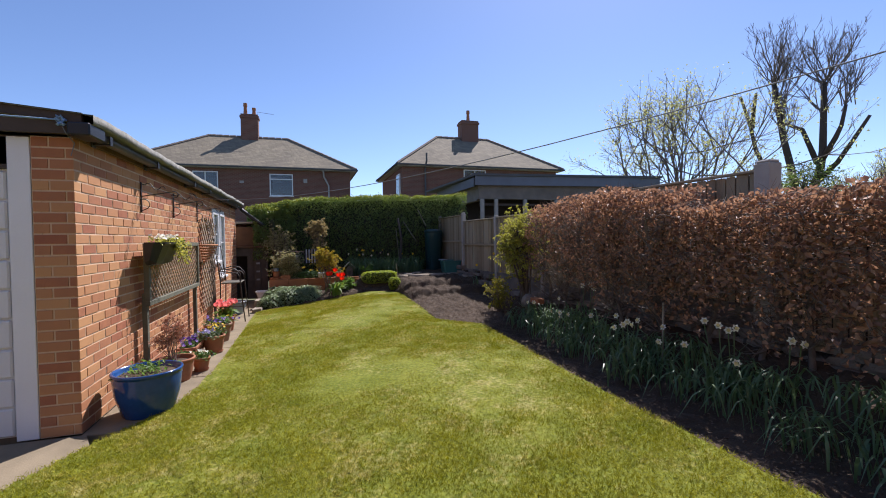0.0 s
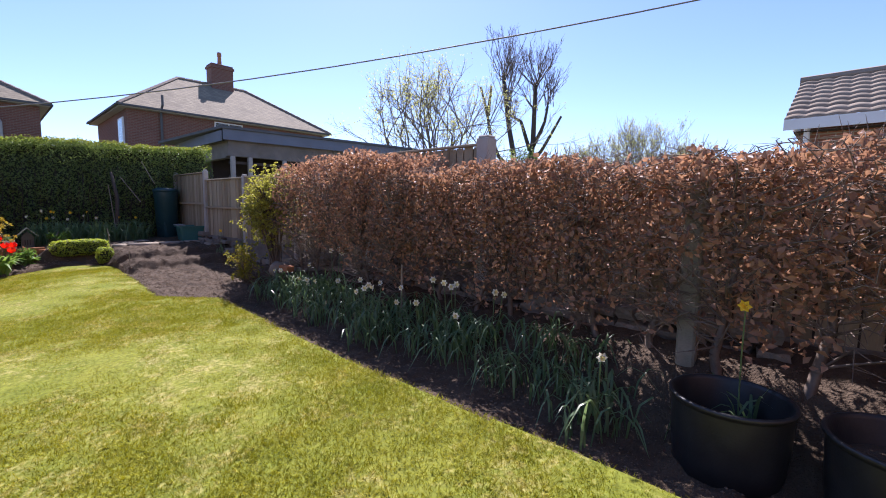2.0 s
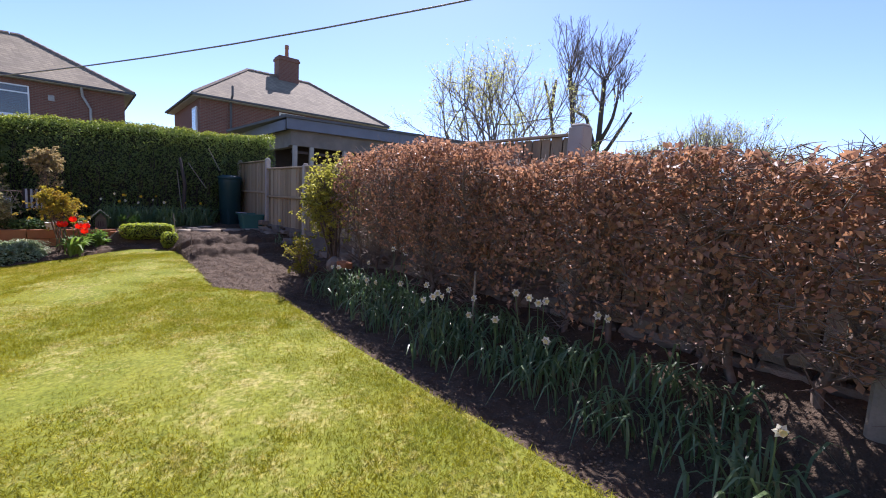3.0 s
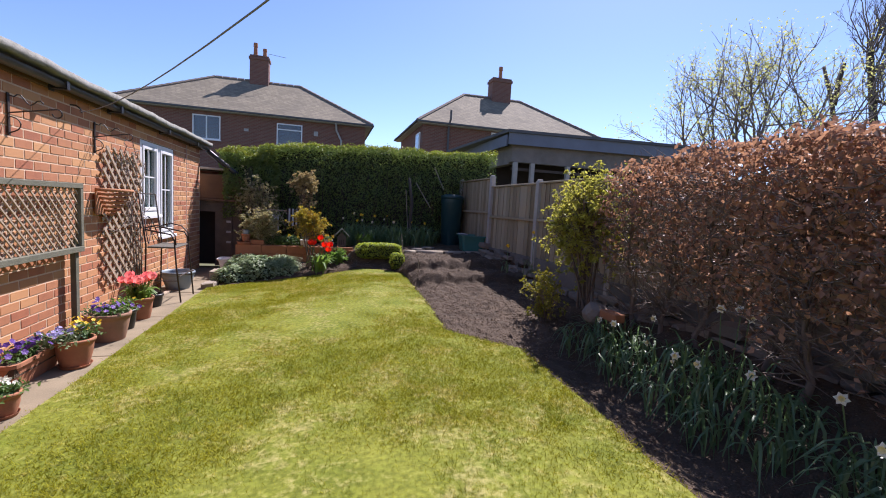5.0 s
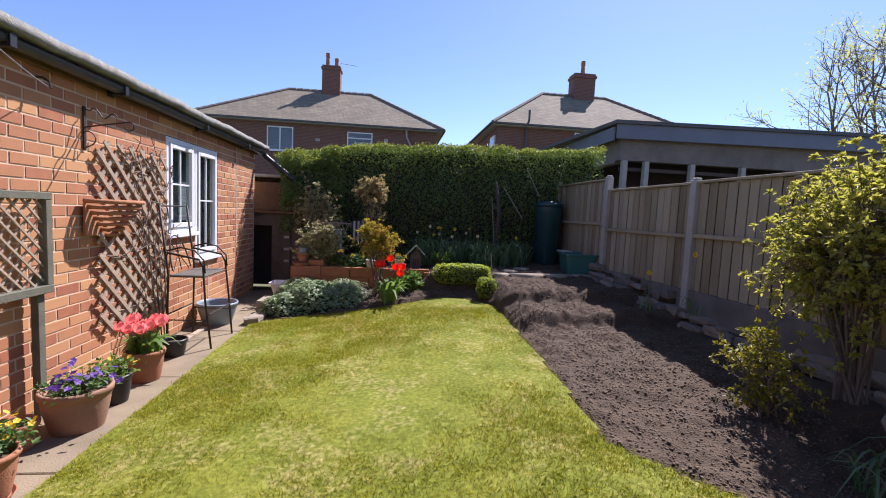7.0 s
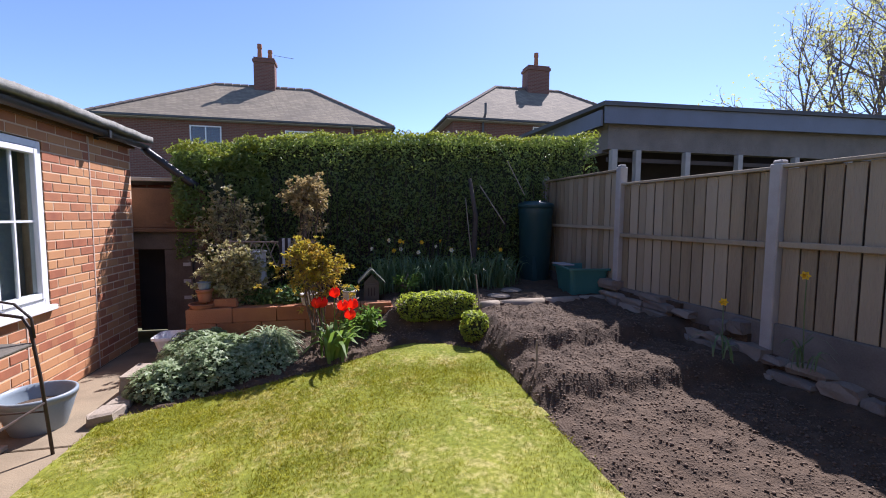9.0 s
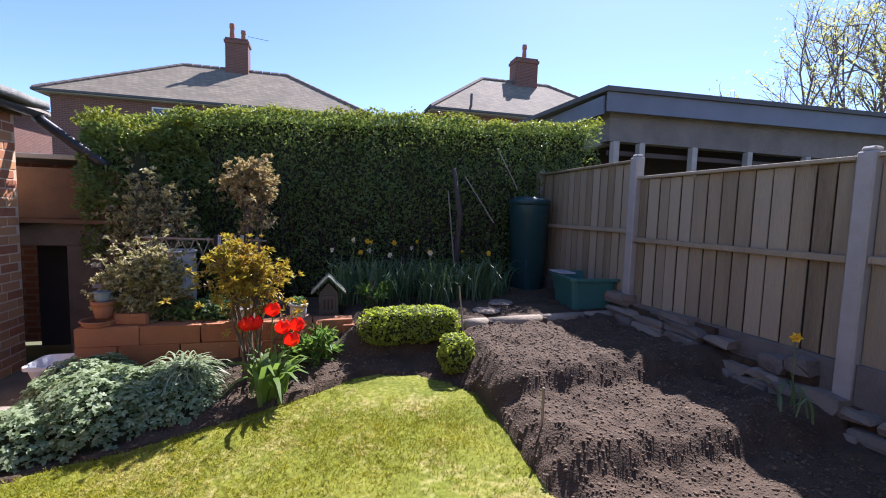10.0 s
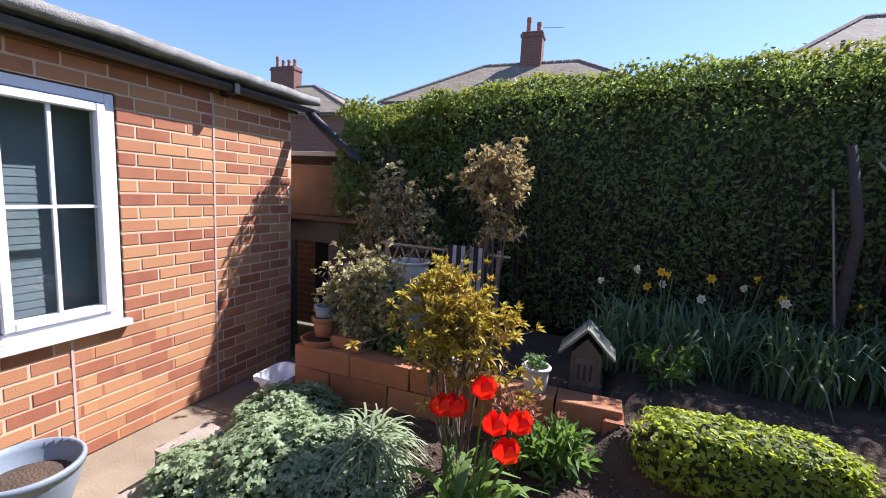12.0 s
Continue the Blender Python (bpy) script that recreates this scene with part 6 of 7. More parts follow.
# line from the garage wall across the garden
bm = bmesh.new()
pts = []
for k in range(36):
    u = k / 26
    pts.append((0.08 + 5.79 * u, 3.58 - 10.08 * u, 2.27 + 0.63 * u - 1.96 * u * (1 - u)))
tube(bm, pts, 0.0032, 6)
line = thing("washing_line", (0.05, 3.58, 2.2), "thin grey washing line fixed to the garage wall", "line")
part("line", bm, M_CABLE, line)
part("hook", tube(bmesh.new(), [(0.0, 3.58, 2.33), (0.05, 3.58, 2.33), (0.09, 3.58, 2.30), (0.1, 3.58, 2.26)], 0.008, 6), M_IRON, line)
rope = thing("blue_rope", (-0.02, -0.11, 2.5), "blue rope tied to a hook at the garage corner", "rope")
part("line", tube(bmesh.new(), [(-0.03, -0.11, 2.52), (-0.5, -0.6, 2.42), (-1.5, -1.6, 2.32), (-3, -3.1, 2.35)], 0.006, 6), M_ROPE, rope)
part("knot", tube(bmesh.new(), [(-0.03 + 0.03 * math.cos(a * 1.9), -0.11 + 0.025 * math.sin(a * 2.7), 2.51 + 0.035 * math.sin(a * 1.3)) for a in range(14)], 0.011, 6), M_ROPE, rope)
part("loose_end", tube(bmesh.new(), [(-0.03, -0.11, 2.5), (0.0, -0.1, 2.42), (0.02, -0.02, 2.36), (-0.01, -0.012, 2.26)], 0.004, 5), M_CABLE, rope)


# ---- tall garden chair ----
chair = thing("garden_chair", (0.35, 5.22, 0), "tall black iron bar chair with arms and a slatted seat", "chair")
for y in (4.93, 5.51):
    part("front_leg", tube(bmesh.new(), [(0.60, y, 0.0), (0.55, y - 0.02 * (1 if y < 5.2 else -1), 0.50), (0.52, y, 0.86), (0.48, y, 0.94), (0.15, y + 0.02, 1.0)], 0.011, 8), M_IRON, chair, smooth=True)
    part("back_leg", tube(bmesh.new(), [(0.16, y, 0.0), (0.18, y, 0.78), (0.10, y, 1.48)], 0.011, 8), M_IRON, chair, smooth=True)
    part("side_rail", tube(bmesh.new(), [(0.565, y, 0.30), (0.17, y, 0.30)], 0.007, 6), M_IRON, chair)
part("seat", boxes((0.19, 0.53, 4.93, 5.51, 0.748, 0.772), bevel=0.008), M_DARKWOOD2, chair, "worn brown wooden seat")
part("foot_rail", tube(bmesh.new(), [(0.575, 4.94, 0.36), (0.575, 5.50, 0.36)], 0.008, 6), M_IRON, chair)
part("back_rail", tube(bmesh.new(), [(0.10, 4.93, 1.475), (0.10, 5.51, 1.475)], 0.008, 6), M_IRON, chair)
part("back_rail", tube(bmesh.new(), [(0.17, 4.93, 0.98), (0.13, 5.22, 1.03), (0.17, 5.51, 0.98)], 0.007, 6), M_IRON, chair)
hoop = [(0.18 - 0.08 * math.sin(a), 5.22 - 0.20 * math.cos(a), 0.80 + 0.36 * math.sin(a)) for a in np.linspace(0, math.pi, 13)]
part("back_hoop", tube(bmesh.new(), hoop, 0.007, 6), M_IRON, chair)
for ya, yb in ((5.05, 5.33), (5.39, 5.11), (5.22, 5.22)):
    part("spindle", tube(bmesh.new(), [(0.175, ya, 0.79), (0.12, yb, 1.08)], 0.005, 6), M_IRON, chair)
for y in (4.93, 5.51):
    arm = [(0.17, y, 1.02), (0.30, y, 1.06), (0.44, y, 1.03), (0.53, y, 0.93), (0.54, y, 0.80)]
    part("arm", tube(bmesh.new(), arm, 0.009, 6), M_IRON, chair, smooth=True)
part("back_rail", tube(bmesh.new(), [(0.17, 4.93, 0.36), (0.17, 5.51, 0.36)], 0.007, 6), M_IRON, chair)
tagged(part("timber_offcut", boxes((0.2, 0.26, 5.05, 5.65, 0.0, 0.03), bevel=0.003), M_TRELLIS), "weathered timber offcut lying under the chair", "timber")

# ---- corner behind the garage ----
scr = thing("timber_screen", (0.2, 8.5, 0), "dark timber screen closing the gap behind the garage", "screen")
part("upper_board", boxes((-0.9, 0.72, 8.50, 8.55, 1.44, 1.95), bevel=0.004), M_BROWNBOARD, scr, "stained brown upper board")
part("ledge", boxes((-0.9, 0.74, 8.42, 8.55, 1.39, 1.435), bevel=0.004), M_BROWNBOARD, scr)
part("lower_board", boxes((-0.9, 0.74, 8.50, 8.54, 1.16, 1.385), (0.22, 0.74, 8.50, 8.54, 0.0, 1.155), (-0.9, -0.2, 8.50, 8.54, 0.0, 1.155), bevel=0.003), M_GREYBOARD, scr)
part("batten", boxes((0.40, 0.56, 8.455, 8.495, 0.0, 1.3), bevel=0.003), M_GREYBOARD, scr)
for z in (0.5, 0.72, 0.94, 1.16):
    part("label_plate", boxes((0.45, 0.54, 8.449, 8.454, z, z + 0.045)), M_PALEROOF, scr)
part("back_board", boxes((-0.25, 0.3, 8.9, 8.93, 0, 1.3)), M_DARK, scr)
roof2 = tagged(part("lean_to_roof", boxes((-2.5, 0.55, 8.62, 9.6, 2.05, 2.1), bevel=0.005), M_PALEROOF), "pale board roof of a low lean-to", "lean-to")
lt = boxes((-2.5, -2.4, 8.65, 9.55, -0.1, 2.05), (-2.4, 0.5, 9.45, 9.55, -0.1, 2.05))
tagged(part("lean_to_wall", lt, M_HOUSEBRICK), "brick wall of the low lean-to", "lean-to")
lat = thing("lattice_offcut", (1.55, 8.1, 0.55), "short piece of pale lattice behind the planter", "trellis")
for k in range(7):
    part("lath", tube(bmesh.new(), [(1.1 + k * 0.14, 8.1, 0.95), (1.24 + k * 0.14, 8.1, 1.28)], 0.008, 4), M_TRELLIS, lat)
    part("lath", tube(bmesh.new(), [(1.24 + k * 0.14, 8.115, 0.95), (1.1 + k * 0.14, 8.115, 1.28)], 0.008, 4), M_TRELLIS, lat)
part("top_lath", tube(bmesh.new(), [(1.05, 8.11, 1.28), (2.2, 8.11, 1.26)], 0.012, 5), M_TRELLIS, lat)
for x in (1.1, 2.1):
    part("stake", boxes((x - 0.015, x + 0.015, 8.13, 8.16, 0.5, 1.3)), M_TRELLIS, lat)
st = thing("striped_cloth", (1.85, 8.05, 0.9), "dark and white striped cloth hung on the lattice", "cloth")
for k in range(9):
    part("stripe", boxes((1.7 + k * 0.036, 1.7 + k * 0.036 + 0.034, 8.055 + 0.01 * (k % 2), 8.075 + 0.01 * (k % 2), 0.95, 1.32)), M_CURTAIN if k % 2 else M_DARK, st)
cane = thing("garden_canes", (4.9, 8.5, 0.6), "thin bamboo canes leaning on the hedge", "canes")
part("cane", tube(bmesh.new(), [(4.95, 8.55, 1.5), (4.6, 8.75, 2.1)], 0.009, 6), M_LOG, cane)
part("cane", tube(bmesh.new(), [(5.25, 8.5, 1.95), (5.05, 8.75, 2.5)], 0.008, 6), M_LOG, cane)
part("cane", tube(bmesh.new(), [(4.42, 8.4, 0.6), (4.36, 8.72, 1.9)], 0.008, 6), M_LOG, cane)
tagged(part("plant_stake", tube(bmesh.new(), [(4.04, 5.38, 0.2), (4.045, 5.39, 0.62)], 0.008, 6), M_LOG), "short pale wooden stake in the dug soil", "stake")
tagged(part("plant_stake", tube(bmesh.new(), [(4.06, 6.85, 0.2), (4.0, 6.95, 0.95)], 0.008, 6), M_LOG), "pale cane stuck behind the clipped box", "stake")
tagged(part("plant_stake", tube(bmesh.new(), [(5.27, -0.66, 0.1), (5.28, -0.66, 0.86)], 0.012, 6), M_LOG), "short pale stake in the shaded bed", "stake")


# ---- the outbuilding beyond the fence ----
shed = thing("outbuilding", (10.5, 12, 0), "long flat-roofed pebbledashed outbuilding behind the fence", "outbuilding")
for row in ((7.55, 15, 9.85, 10.05, 2.95, 3.66), (7.55, 7.75, 10.05, 13.9, 2.9, 3.42), (7.55, 15, 13.9, 14.1, 0, 3.4), (15, 15.2, 9.85, 14.1, 0, 3.4)):
    part("wall", boxes(row), M_PEBBLE, shed, "grey pebbledash wall")
part("boarding", boxes((7.8, 15, 11.9, 11.98, 0, 3.55)), M_DARK, shed, "dark boarded back of the open shelter")
for x in (7.62, 8.15, 9.3, 10.6, 12.1, 13.6):
    part("post", boxes((x, x + 0.12, 9.80, 9.918, 0, 2.945), bevel=0.006), M_CONCPOST, shed, "pale concrete post")
part("rail", boxes((7.6, 15, 9.92, 9.975, 2.72, 2.80)), M_DARKWOOD, shed)
part("rail", boxes((7.6, 15, 9.92, 9.975, 2.3, 2.36)), M_DARKWOOD, shed)
bm = bmesh.new()
q = [bm.verts.new(p) for p in ((7.3, 9.6, 3.72), (15.3, 9.55, 3.85), (15.3, 14.3, 3.72), (6.8, 14.2, 3.6), (7.3, 9.6, 3.80), (15.3, 9.55, 3.93), (15.3, 14.3, 3.8), (6.8, 14.2, 3.68))]
for a in ((3, 2, 1, 0), (4, 5, 6, 7), (0, 1, 5, 4), (1, 2, 6, 5), (2, 3, 7, 6), (3, 0, 4, 7)):
    bm.faces.new([q[i] for i in a])
part("roof", bm, M_FELT, shed, "dark felted flat roof")
bm = bmesh.new()
q = [bm.verts.new(p) for p in ((7.35, 9.66, 3.40), (15.25, 9.62, 3.50), (15.25, 9.62, 3.85), (7.35, 9.66, 3.719), (7.35, 9.70, 3.40), (15.25, 9.66, 3.50), (15.25, 9.66, 3.85), (7.35, 9.70, 3.719))]
for a in ((0, 1, 2, 3), (7, 6, 5, 4), (0, 4, 5, 1), (3, 2, 6, 7), (0, 3, 7, 4), (1, 5, 6, 2)):
    bm.faces.new([q[i] for i in a])
part("fascia", bm, M_BLUEFASCIA, shed, "blue-grey painted fascia board")
part("fascia", boxes((7.3, 7.34, 9.72, 14.1, 3.36, 3.66)), M_BLUEFASCIA, shed, "blue-grey painted fascia board")


# ---- houses ----
def house_window(e, x0, x1, z0, z1, y, wide=0.06, split=(0.5,), transom=None):
    w = part("window", boxes((x0, x1, y - 0.03, y + 0.02, z0, z0 + wide), (x0, x1, y - 0.03, y + 0.02, z1 - wide, z1), (x0, x0 + wide, y - 0.03, y + 0.02, z0 + wide, z1 - wide), (x1 - wide, x1, y - 0.03, y + 0.02, z0 + wide, z1 - wide),
                             *[(x0 + (x1 - x0) * s - wide / 2, x0 + (x1 - x0) * s + wide / 2, y - 0.03, y + 0.02, z0 + wide, z1 - wide) for s in split]), M_WHITE, e, "white framed window")
    if transom:
        part("transom", boxes((x0 + wide, x1 - wide, y - 0.035, y + 0.02, transom - 0.03, transom + 0.03)), M_WHITE, w)
    part("sill", boxes((x0 - 0.05, x1 + 0.05, y - 0.1, y - 0.032, z0 - 0.06, z0 - 0.003)), M_WHITE, w)
    part("pane", boxes((x0 + wide, x1 - wide, y - 0.008, y + 0.0, z0 + wide, z1 - wide)), M_GLASS, w)
    part("curtain", boxes((x0 + wide, x1 - wide, y + 0.03, y + 0.04, z0 + wide, z1 - wide)), M_CURTAIN, w)


def house(at, size, ez, rz, rx, label, chim, turn=0.0, pots_=2, windows=()):
    """A two-storey house with a hipped tiled roof. at: front corner, size: width and depth, rx: ridge ends from the left."""
    w, d = size
    e = thing("house", (at[0], at[1], 0), label, "house", "houses behind the garden")
    x0, x1, y0, y1 = at[0], at[0] + w, at[1], at[1] + d
    o = 0.4
    part("wall", boxes((x0 + o, x1 - o, y0 + o, y1 - o, 0, ez - 0.05)), M_HOUSEBRICK, e, "dark red brick wall")
    ry = (y0 + y1) / 2
    bm = bmesh.new()
    q = [bm.verts.new(p) for p in ((x0, y0, ez), (x1, y0, ez), (x1, y1, ez), (x0, y1, ez), (x0 + rx[0], ry, rz), (x0 + rx[1], ry, rz), (x0, y0, ez - 0.06), (x1, y0, ez - 0.06), (x1, y1, ez - 0.06), (x0, y1, ez - 0.06))]
    for a in ((0, 1, 5, 4), (1, 2, 5), (2, 3, 4, 5), (3, 0, 4), (6, 7, 1, 0), (7, 8, 2, 1), (8, 9, 3, 2), (9, 6, 0, 3), (9, 8, 7, 6)):
        bm.faces.new([q[i] for i in a])
    roof_ = part("roof", bm, M_SLATE, e, "weathered grey-brown tiled hipped roof")
    P = [Vector((x0, y0, ez)), Vector((x1, y0, ez)), Vector((x0 + rx[0], ry, rz)), Vector((x0 + rx[1], ry, rz)), Vector((x0, y1, ez)), Vector((x1, y1, ez))]
    tile = None
    for a, b in ((0, 2), (1, 3), (2, 3), (4, 2), (5, 3)):
        dv = P[b] - P[a]
        n_ = int(dv.length / 0.42)
        for k in range(n_):
            c = P[a] + dv * ((k + 0.5) / n_)
            if tile is None:
                bm = tube(bmesh.new(), [(-0.2, 0, 0), (0.2, 0, 0.02)], 0.11, 6)
                tile = bpy.data.meshes.new("ridge_tile")
                bm.to_mesh(tile)
                bm.free()
                tile.materials.append(M_RIDGE)
            t_ = new("ridge_tile", tile)
            t_.parent = roof_
            t_.matrix_basis = Matrix.Translation(c - ORIG[e] + Vector((0, 0, -0.02))) @ dv.to_track_quat("X", "Z").to_matrix().to_4x4()
    part("gutter", boxes((x0 - 0.05, x1 + 0.05, y0 - 0.1, y0 - 0.003, ez - 0.09, ez), (x0 - 0.1, x0 - 0.003, y0, y1, ez - 0.09, ez), (x1 + 0.003, x1 + 0.1, y0, y1, ez - 0.09, ez)), M_FELT, e)
    part("soffit", boxes((x0 + 0.03, x1 - 0.03, y0 + 0.03, y1 - 0.03, ez - 0.13, ez - 0.063)), M_PALEROOF, e)
    for cx_, cw, cd, ct in chim:
        ch = part("chimney", boxes((at[0] + cx_, at[0] + cx_ + cw, ry - cd / 2, ry + cd / 2, rz - 0.9, ct), (at[0] + cx_ - 0.06, at[0] + cx_ + cw + 0.06, ry - cd / 2 - 0.06, ry + cd / 2 + 0.06, ct - 0.28, ct - 0.12), bevel=0.01), M_HOUSEBRICK, e, "dark brick chimney stack")
        for k in range(pots_):
            hp = 0.55 if k else 0.85
            part("chimney_pot", lathe(bmesh.new(), [(0.14, 0), (0.11, hp * 0.7), (0.14, hp * 0.72), (0.13, hp), (0.09, hp)], (at[0] + cx_ + cw * (k + 0.5) / pots_, ry, ct), 10), M_TERRA, ch)
    for x_a, x_b, z_a, z_b, sp, tr_ in windows:
        house_window(e, x_a, x_b, z_a, z_b, y0 + o - 0.02, split=sp, transom=tr_)
    return e


h1 = house((-9.3, 25.9), (14.4, 8.4), 6.4, 9.15, (4.6, 9.85), "red brick house with a grey hipped roof and chimney", [(6.7, 1.15, 0.8, 10.75)], windows=((-5.0, -3.55, 4.7, 6.05, (0.5,), None), (-0.5, 0.95, 4.55, 6.0, (), 5.65)))
part("downpipe", tube(bmesh.new(), [(2.9, 25.95, 6.35), (2.95, 26.2, 5.9), (3.25, 26.22, 5.3), (3.3, 26.22, 0.2)], 0.06, 8), M_PALEROOF, h1, "white downpipe")
part("vent_plate", boxes((1.62, 1.86, 26.25, 26.285, 5.45, 5.72)), M_PALEROOF, h1)
part("vent_plate", boxes((-2.3, -2.05, 26.25, 26.285, 5.35, 5.5)), M_PALEROOF, h1)
part("aerial", tube(bmesh.new(), [(-1.5, 30, 10.6), (-1.5, 30, 11.0), (-0.4, 30, 10.9)], 0.015, 4), M_FELT, h1)
h2 = house((7.3, 22.7), (12.1, 8.4), 6.4, 9.2, (3.9, 8.0), "red brick house with a pale hipped roof and chimney", [(5.75, 1.35, 0.9, 10.5)], pots_=1, windows=((11.9, 13.5, 5.2, 6.2, (0.5,), None),))
part("soil_pipe", tube(bmesh.new(), [(9.2, 22.95, 0.2), (9.2, 22.95, 6.3), (9.2, 22.6, 6.6), (9.2, 22.6, 7.1)], 0.06, 8), M_FELT, h2)
w = part("side_window", boxes((7.63, 7.72, 23.7, 24.8, 4.4, 5.9)), M_WHITE, h2, "white framed side window")
part("pane", boxes((7.62, 7.629, 23.8, 24.7, 4.5, 5.8)), M_GLASS, w)
h0 = house((-27.0, 28.3), (14.6, 8.4), 6.4, 9.15, (4.5, 8.4), "brick house with a tiled hipped roof seen past the garage", [(4.6, 2.2, 0.9, 10.6)], pots_=4)

# bungalow beyond the beech hedge
bu = thing("bungalow", (15.9, -7, 0), "brick bungalow with brown interlocking roof tiles", "bungalow")
part("wall", boxes((13.35, 18.5, -12, -3.35, 0, 3.1)), M_BUNGBRICK, bu, "orange-red brick wall")
bm = bmesh.new()
q = [bm.verts.new(p) for p in ((13.4, -3.36, 3.1), (18.4, -3.36, 3.1), (15.95, -3.36, 4.45), (13.4, -3.2, 3.1), (18.4, -3.2, 3.1), (15.95, -3.2, 4.45))]
for a in ((0, 2, 1), (3, 4, 5)):
    bm.faces.new([q[i] for i in a])
part("gable", bm, M_WHITE, bu)
roofb = part("roof", boxes((13.2, 15.9, -12, -3.25, 3.0, 3.02)), M_DARK, bu)
ys = np.linspace(-12, -3.1, 360)
cor = 0.03 * np.abs(np.sin((ys + 3.1) / 0.3 * math.pi))
nrow = 9
for k in range(nrow):
    xa, xb = 13.06 + 2.9 * k / nrow, 13.06 + 2.9 * (k + 1) / nrow + 0.05
    za, zb = 3.24 + 1.33 * k / nrow, 3.24 + 1.33 * (k + 1) / nrow
    v = np.concatenate([np.stack([np.full(360, xa), ys, za + cor - 0.02], 1), np.stack([np.full(360, xa), ys, za + cor + 0.03], 1), np.stack([np.full(360, xb), ys, zb + cor], 1)])
    q = np.arange(359)
    partn("tile_course", v, np.concatenate([np.stack([q, q + 1, 361 + q, 360 + q], 1), np.stack([360 + q, 361 + q, 721 + q, 720 + q], 1)]), M_BUNGTILE, bu)
part("far_slope", boxes((15.95, 18.8, -12, -3.15, 3.1, 3.2)), M_BUNGTILE, bu)
part("ridge", tube(bmesh.new(), [(15.96, -12, 4.58), (15.96, -3.08, 4.58)], 0.11, 8), M_BUNGTILE, bu)
part("fascia", boxes((13.02, 13.06, -12, -3.1, 3.04, 3.24)), M_WHITE, bu, "white fascia board")
part("corner_pipe", tube(bmesh.new(), [(13.25, -3.45, 3.1), (13.25, -3.45, 0)], 0.05, 8), M_WHITE, bu)


# ---- trees ----
def grow(gen, a, d, ln, r, depth, segs, tips, spread=0.5, up=0.15, kids=(2, 4), shrink=0.7):
    """Branches from a along d; collects tapering pieces and the ends of the twigs."""
    k = 3
    p, dd = np.array(a, float), np.array(d, float)
    for i in range(k):
        dd = dd + gen.normal(0, 0.12, 3) + (0, 0, up)
        dd /= np.linalg.norm(dd)
        q = p + dd * ln / k
        segs.append((*p, *q, r * (1 - 0.3 * i / k), r * (1 - 0.3 * (i + 1) / k)))
        if depth and i:
            for c in range(int(gen.integers(*kids))):
                nd = dd + gen.normal(0, spread, 3)
                grow(gen, q, nd / np.linalg.norm(nd), ln * shrink * gen.uniform(0.7, 1.1), r * 0.5, depth - 1, segs, tips, spread, up, kids, shrink)
        p = q
    tips.append(p)


def tree(name, at, stems, label, seed, depth, leaf=None, leaf_n=0, leaf_size=0.06, spread=0.5, up=0.12, kids=(2, 4), shrink=0.7, bark=None, rmin=0.012):
    gen = np.random.default_rng(seed)
    e = thing(name, at, label, "tree")
    main, fine, tips = [], [], []
    for d, ln, r, lop in stems:
        segs = []
        grow(gen, at, d, ln, r, depth if not lop else 0, segs, tips, spread, up, kids, shrink)
        for s in segs:
            (main if s[6] > rmin * 2.5 else fine).append(s)
    v, f = sticks(main, 6)
    partn("trunk", v, f, bark or M_BARK, e)
    if fine:
        arr = np.array(fine)
        arr[:, 6:8] = np.maximum(arr[:, 6:8], rmin * 0.6)
        v, f = sticks(arr, 3)
        partn("twig_growth", v, f, M_FARTWIG, e)
    if leaf_n:
        tips = np.array(tips)
        p = tips[gen.integers(0, len(tips), leaf_n)] + gen.normal(0, 0.15, (leaf_n, 3))
        v, f = leaves(p, leaf_size, None, 0.5, 1.2, gen=gen)
        partn("crown", v, f, leaf, e)
    return e


# pollarded bare tree
gen = np.random.default_rng(5)
e = thing("bare_tree", (28.5, 12.8, -0.1), "tall bare pollarded tree with fans of fine twigs", "tree")
limbs = [
    [(28.5, 13.0, -0.1), (28.5, 13.2, 3.6), (28.5, 13.6, 5.6), (28.5, 13.98, 7.2), (28.5, 14.3, 9.2), (28.5, 14.5, 10.5)],
    [(28.5, 12.9, 3.0), (28.5, 12.1, 4.8), (28.5, 11.95, 6.0), (28.6, 11.98, 8.0), (28.5, 11.9, 9.7)],
    [(28.5, 13.2, 3.6), (28.6, 14.9, 5.2), (28.5, 15.6, 6.8), (28.5, 16.0, 8.6), (28.5, 16.6, 10.4)],
    [(28.5, 12.3, 4.3), (28.4, 11.2, 5.3), (28.5, 10.6, 6.3), (28.5, 9.9, 7.4)],
    [(28.5, 15.85, 8.2), (28.5, 15.75, 9.2), (28.5, 15.6, 10.3)],
    [(28.5, 11.95, 5.6), (28.4, 11.3, 6.6), (28.5, 11.1, 7.2), (28.4, 10.85, 8.2)],
    [(28.5, 12.2, 5.4), (28.4, 12.9, 7.4), (28.5, 13.9, 8.0)],
]
for k, l_ in enumerate(limbs):
    part("trunk" if k == 0 else "limb", tube(bmesh.new(), l_, 0.23 if k < 2 else 0.15, 8, 0.13 if k < 2 else 0.08), M_BARK, e, smooth=True)
segs, tips = [], []
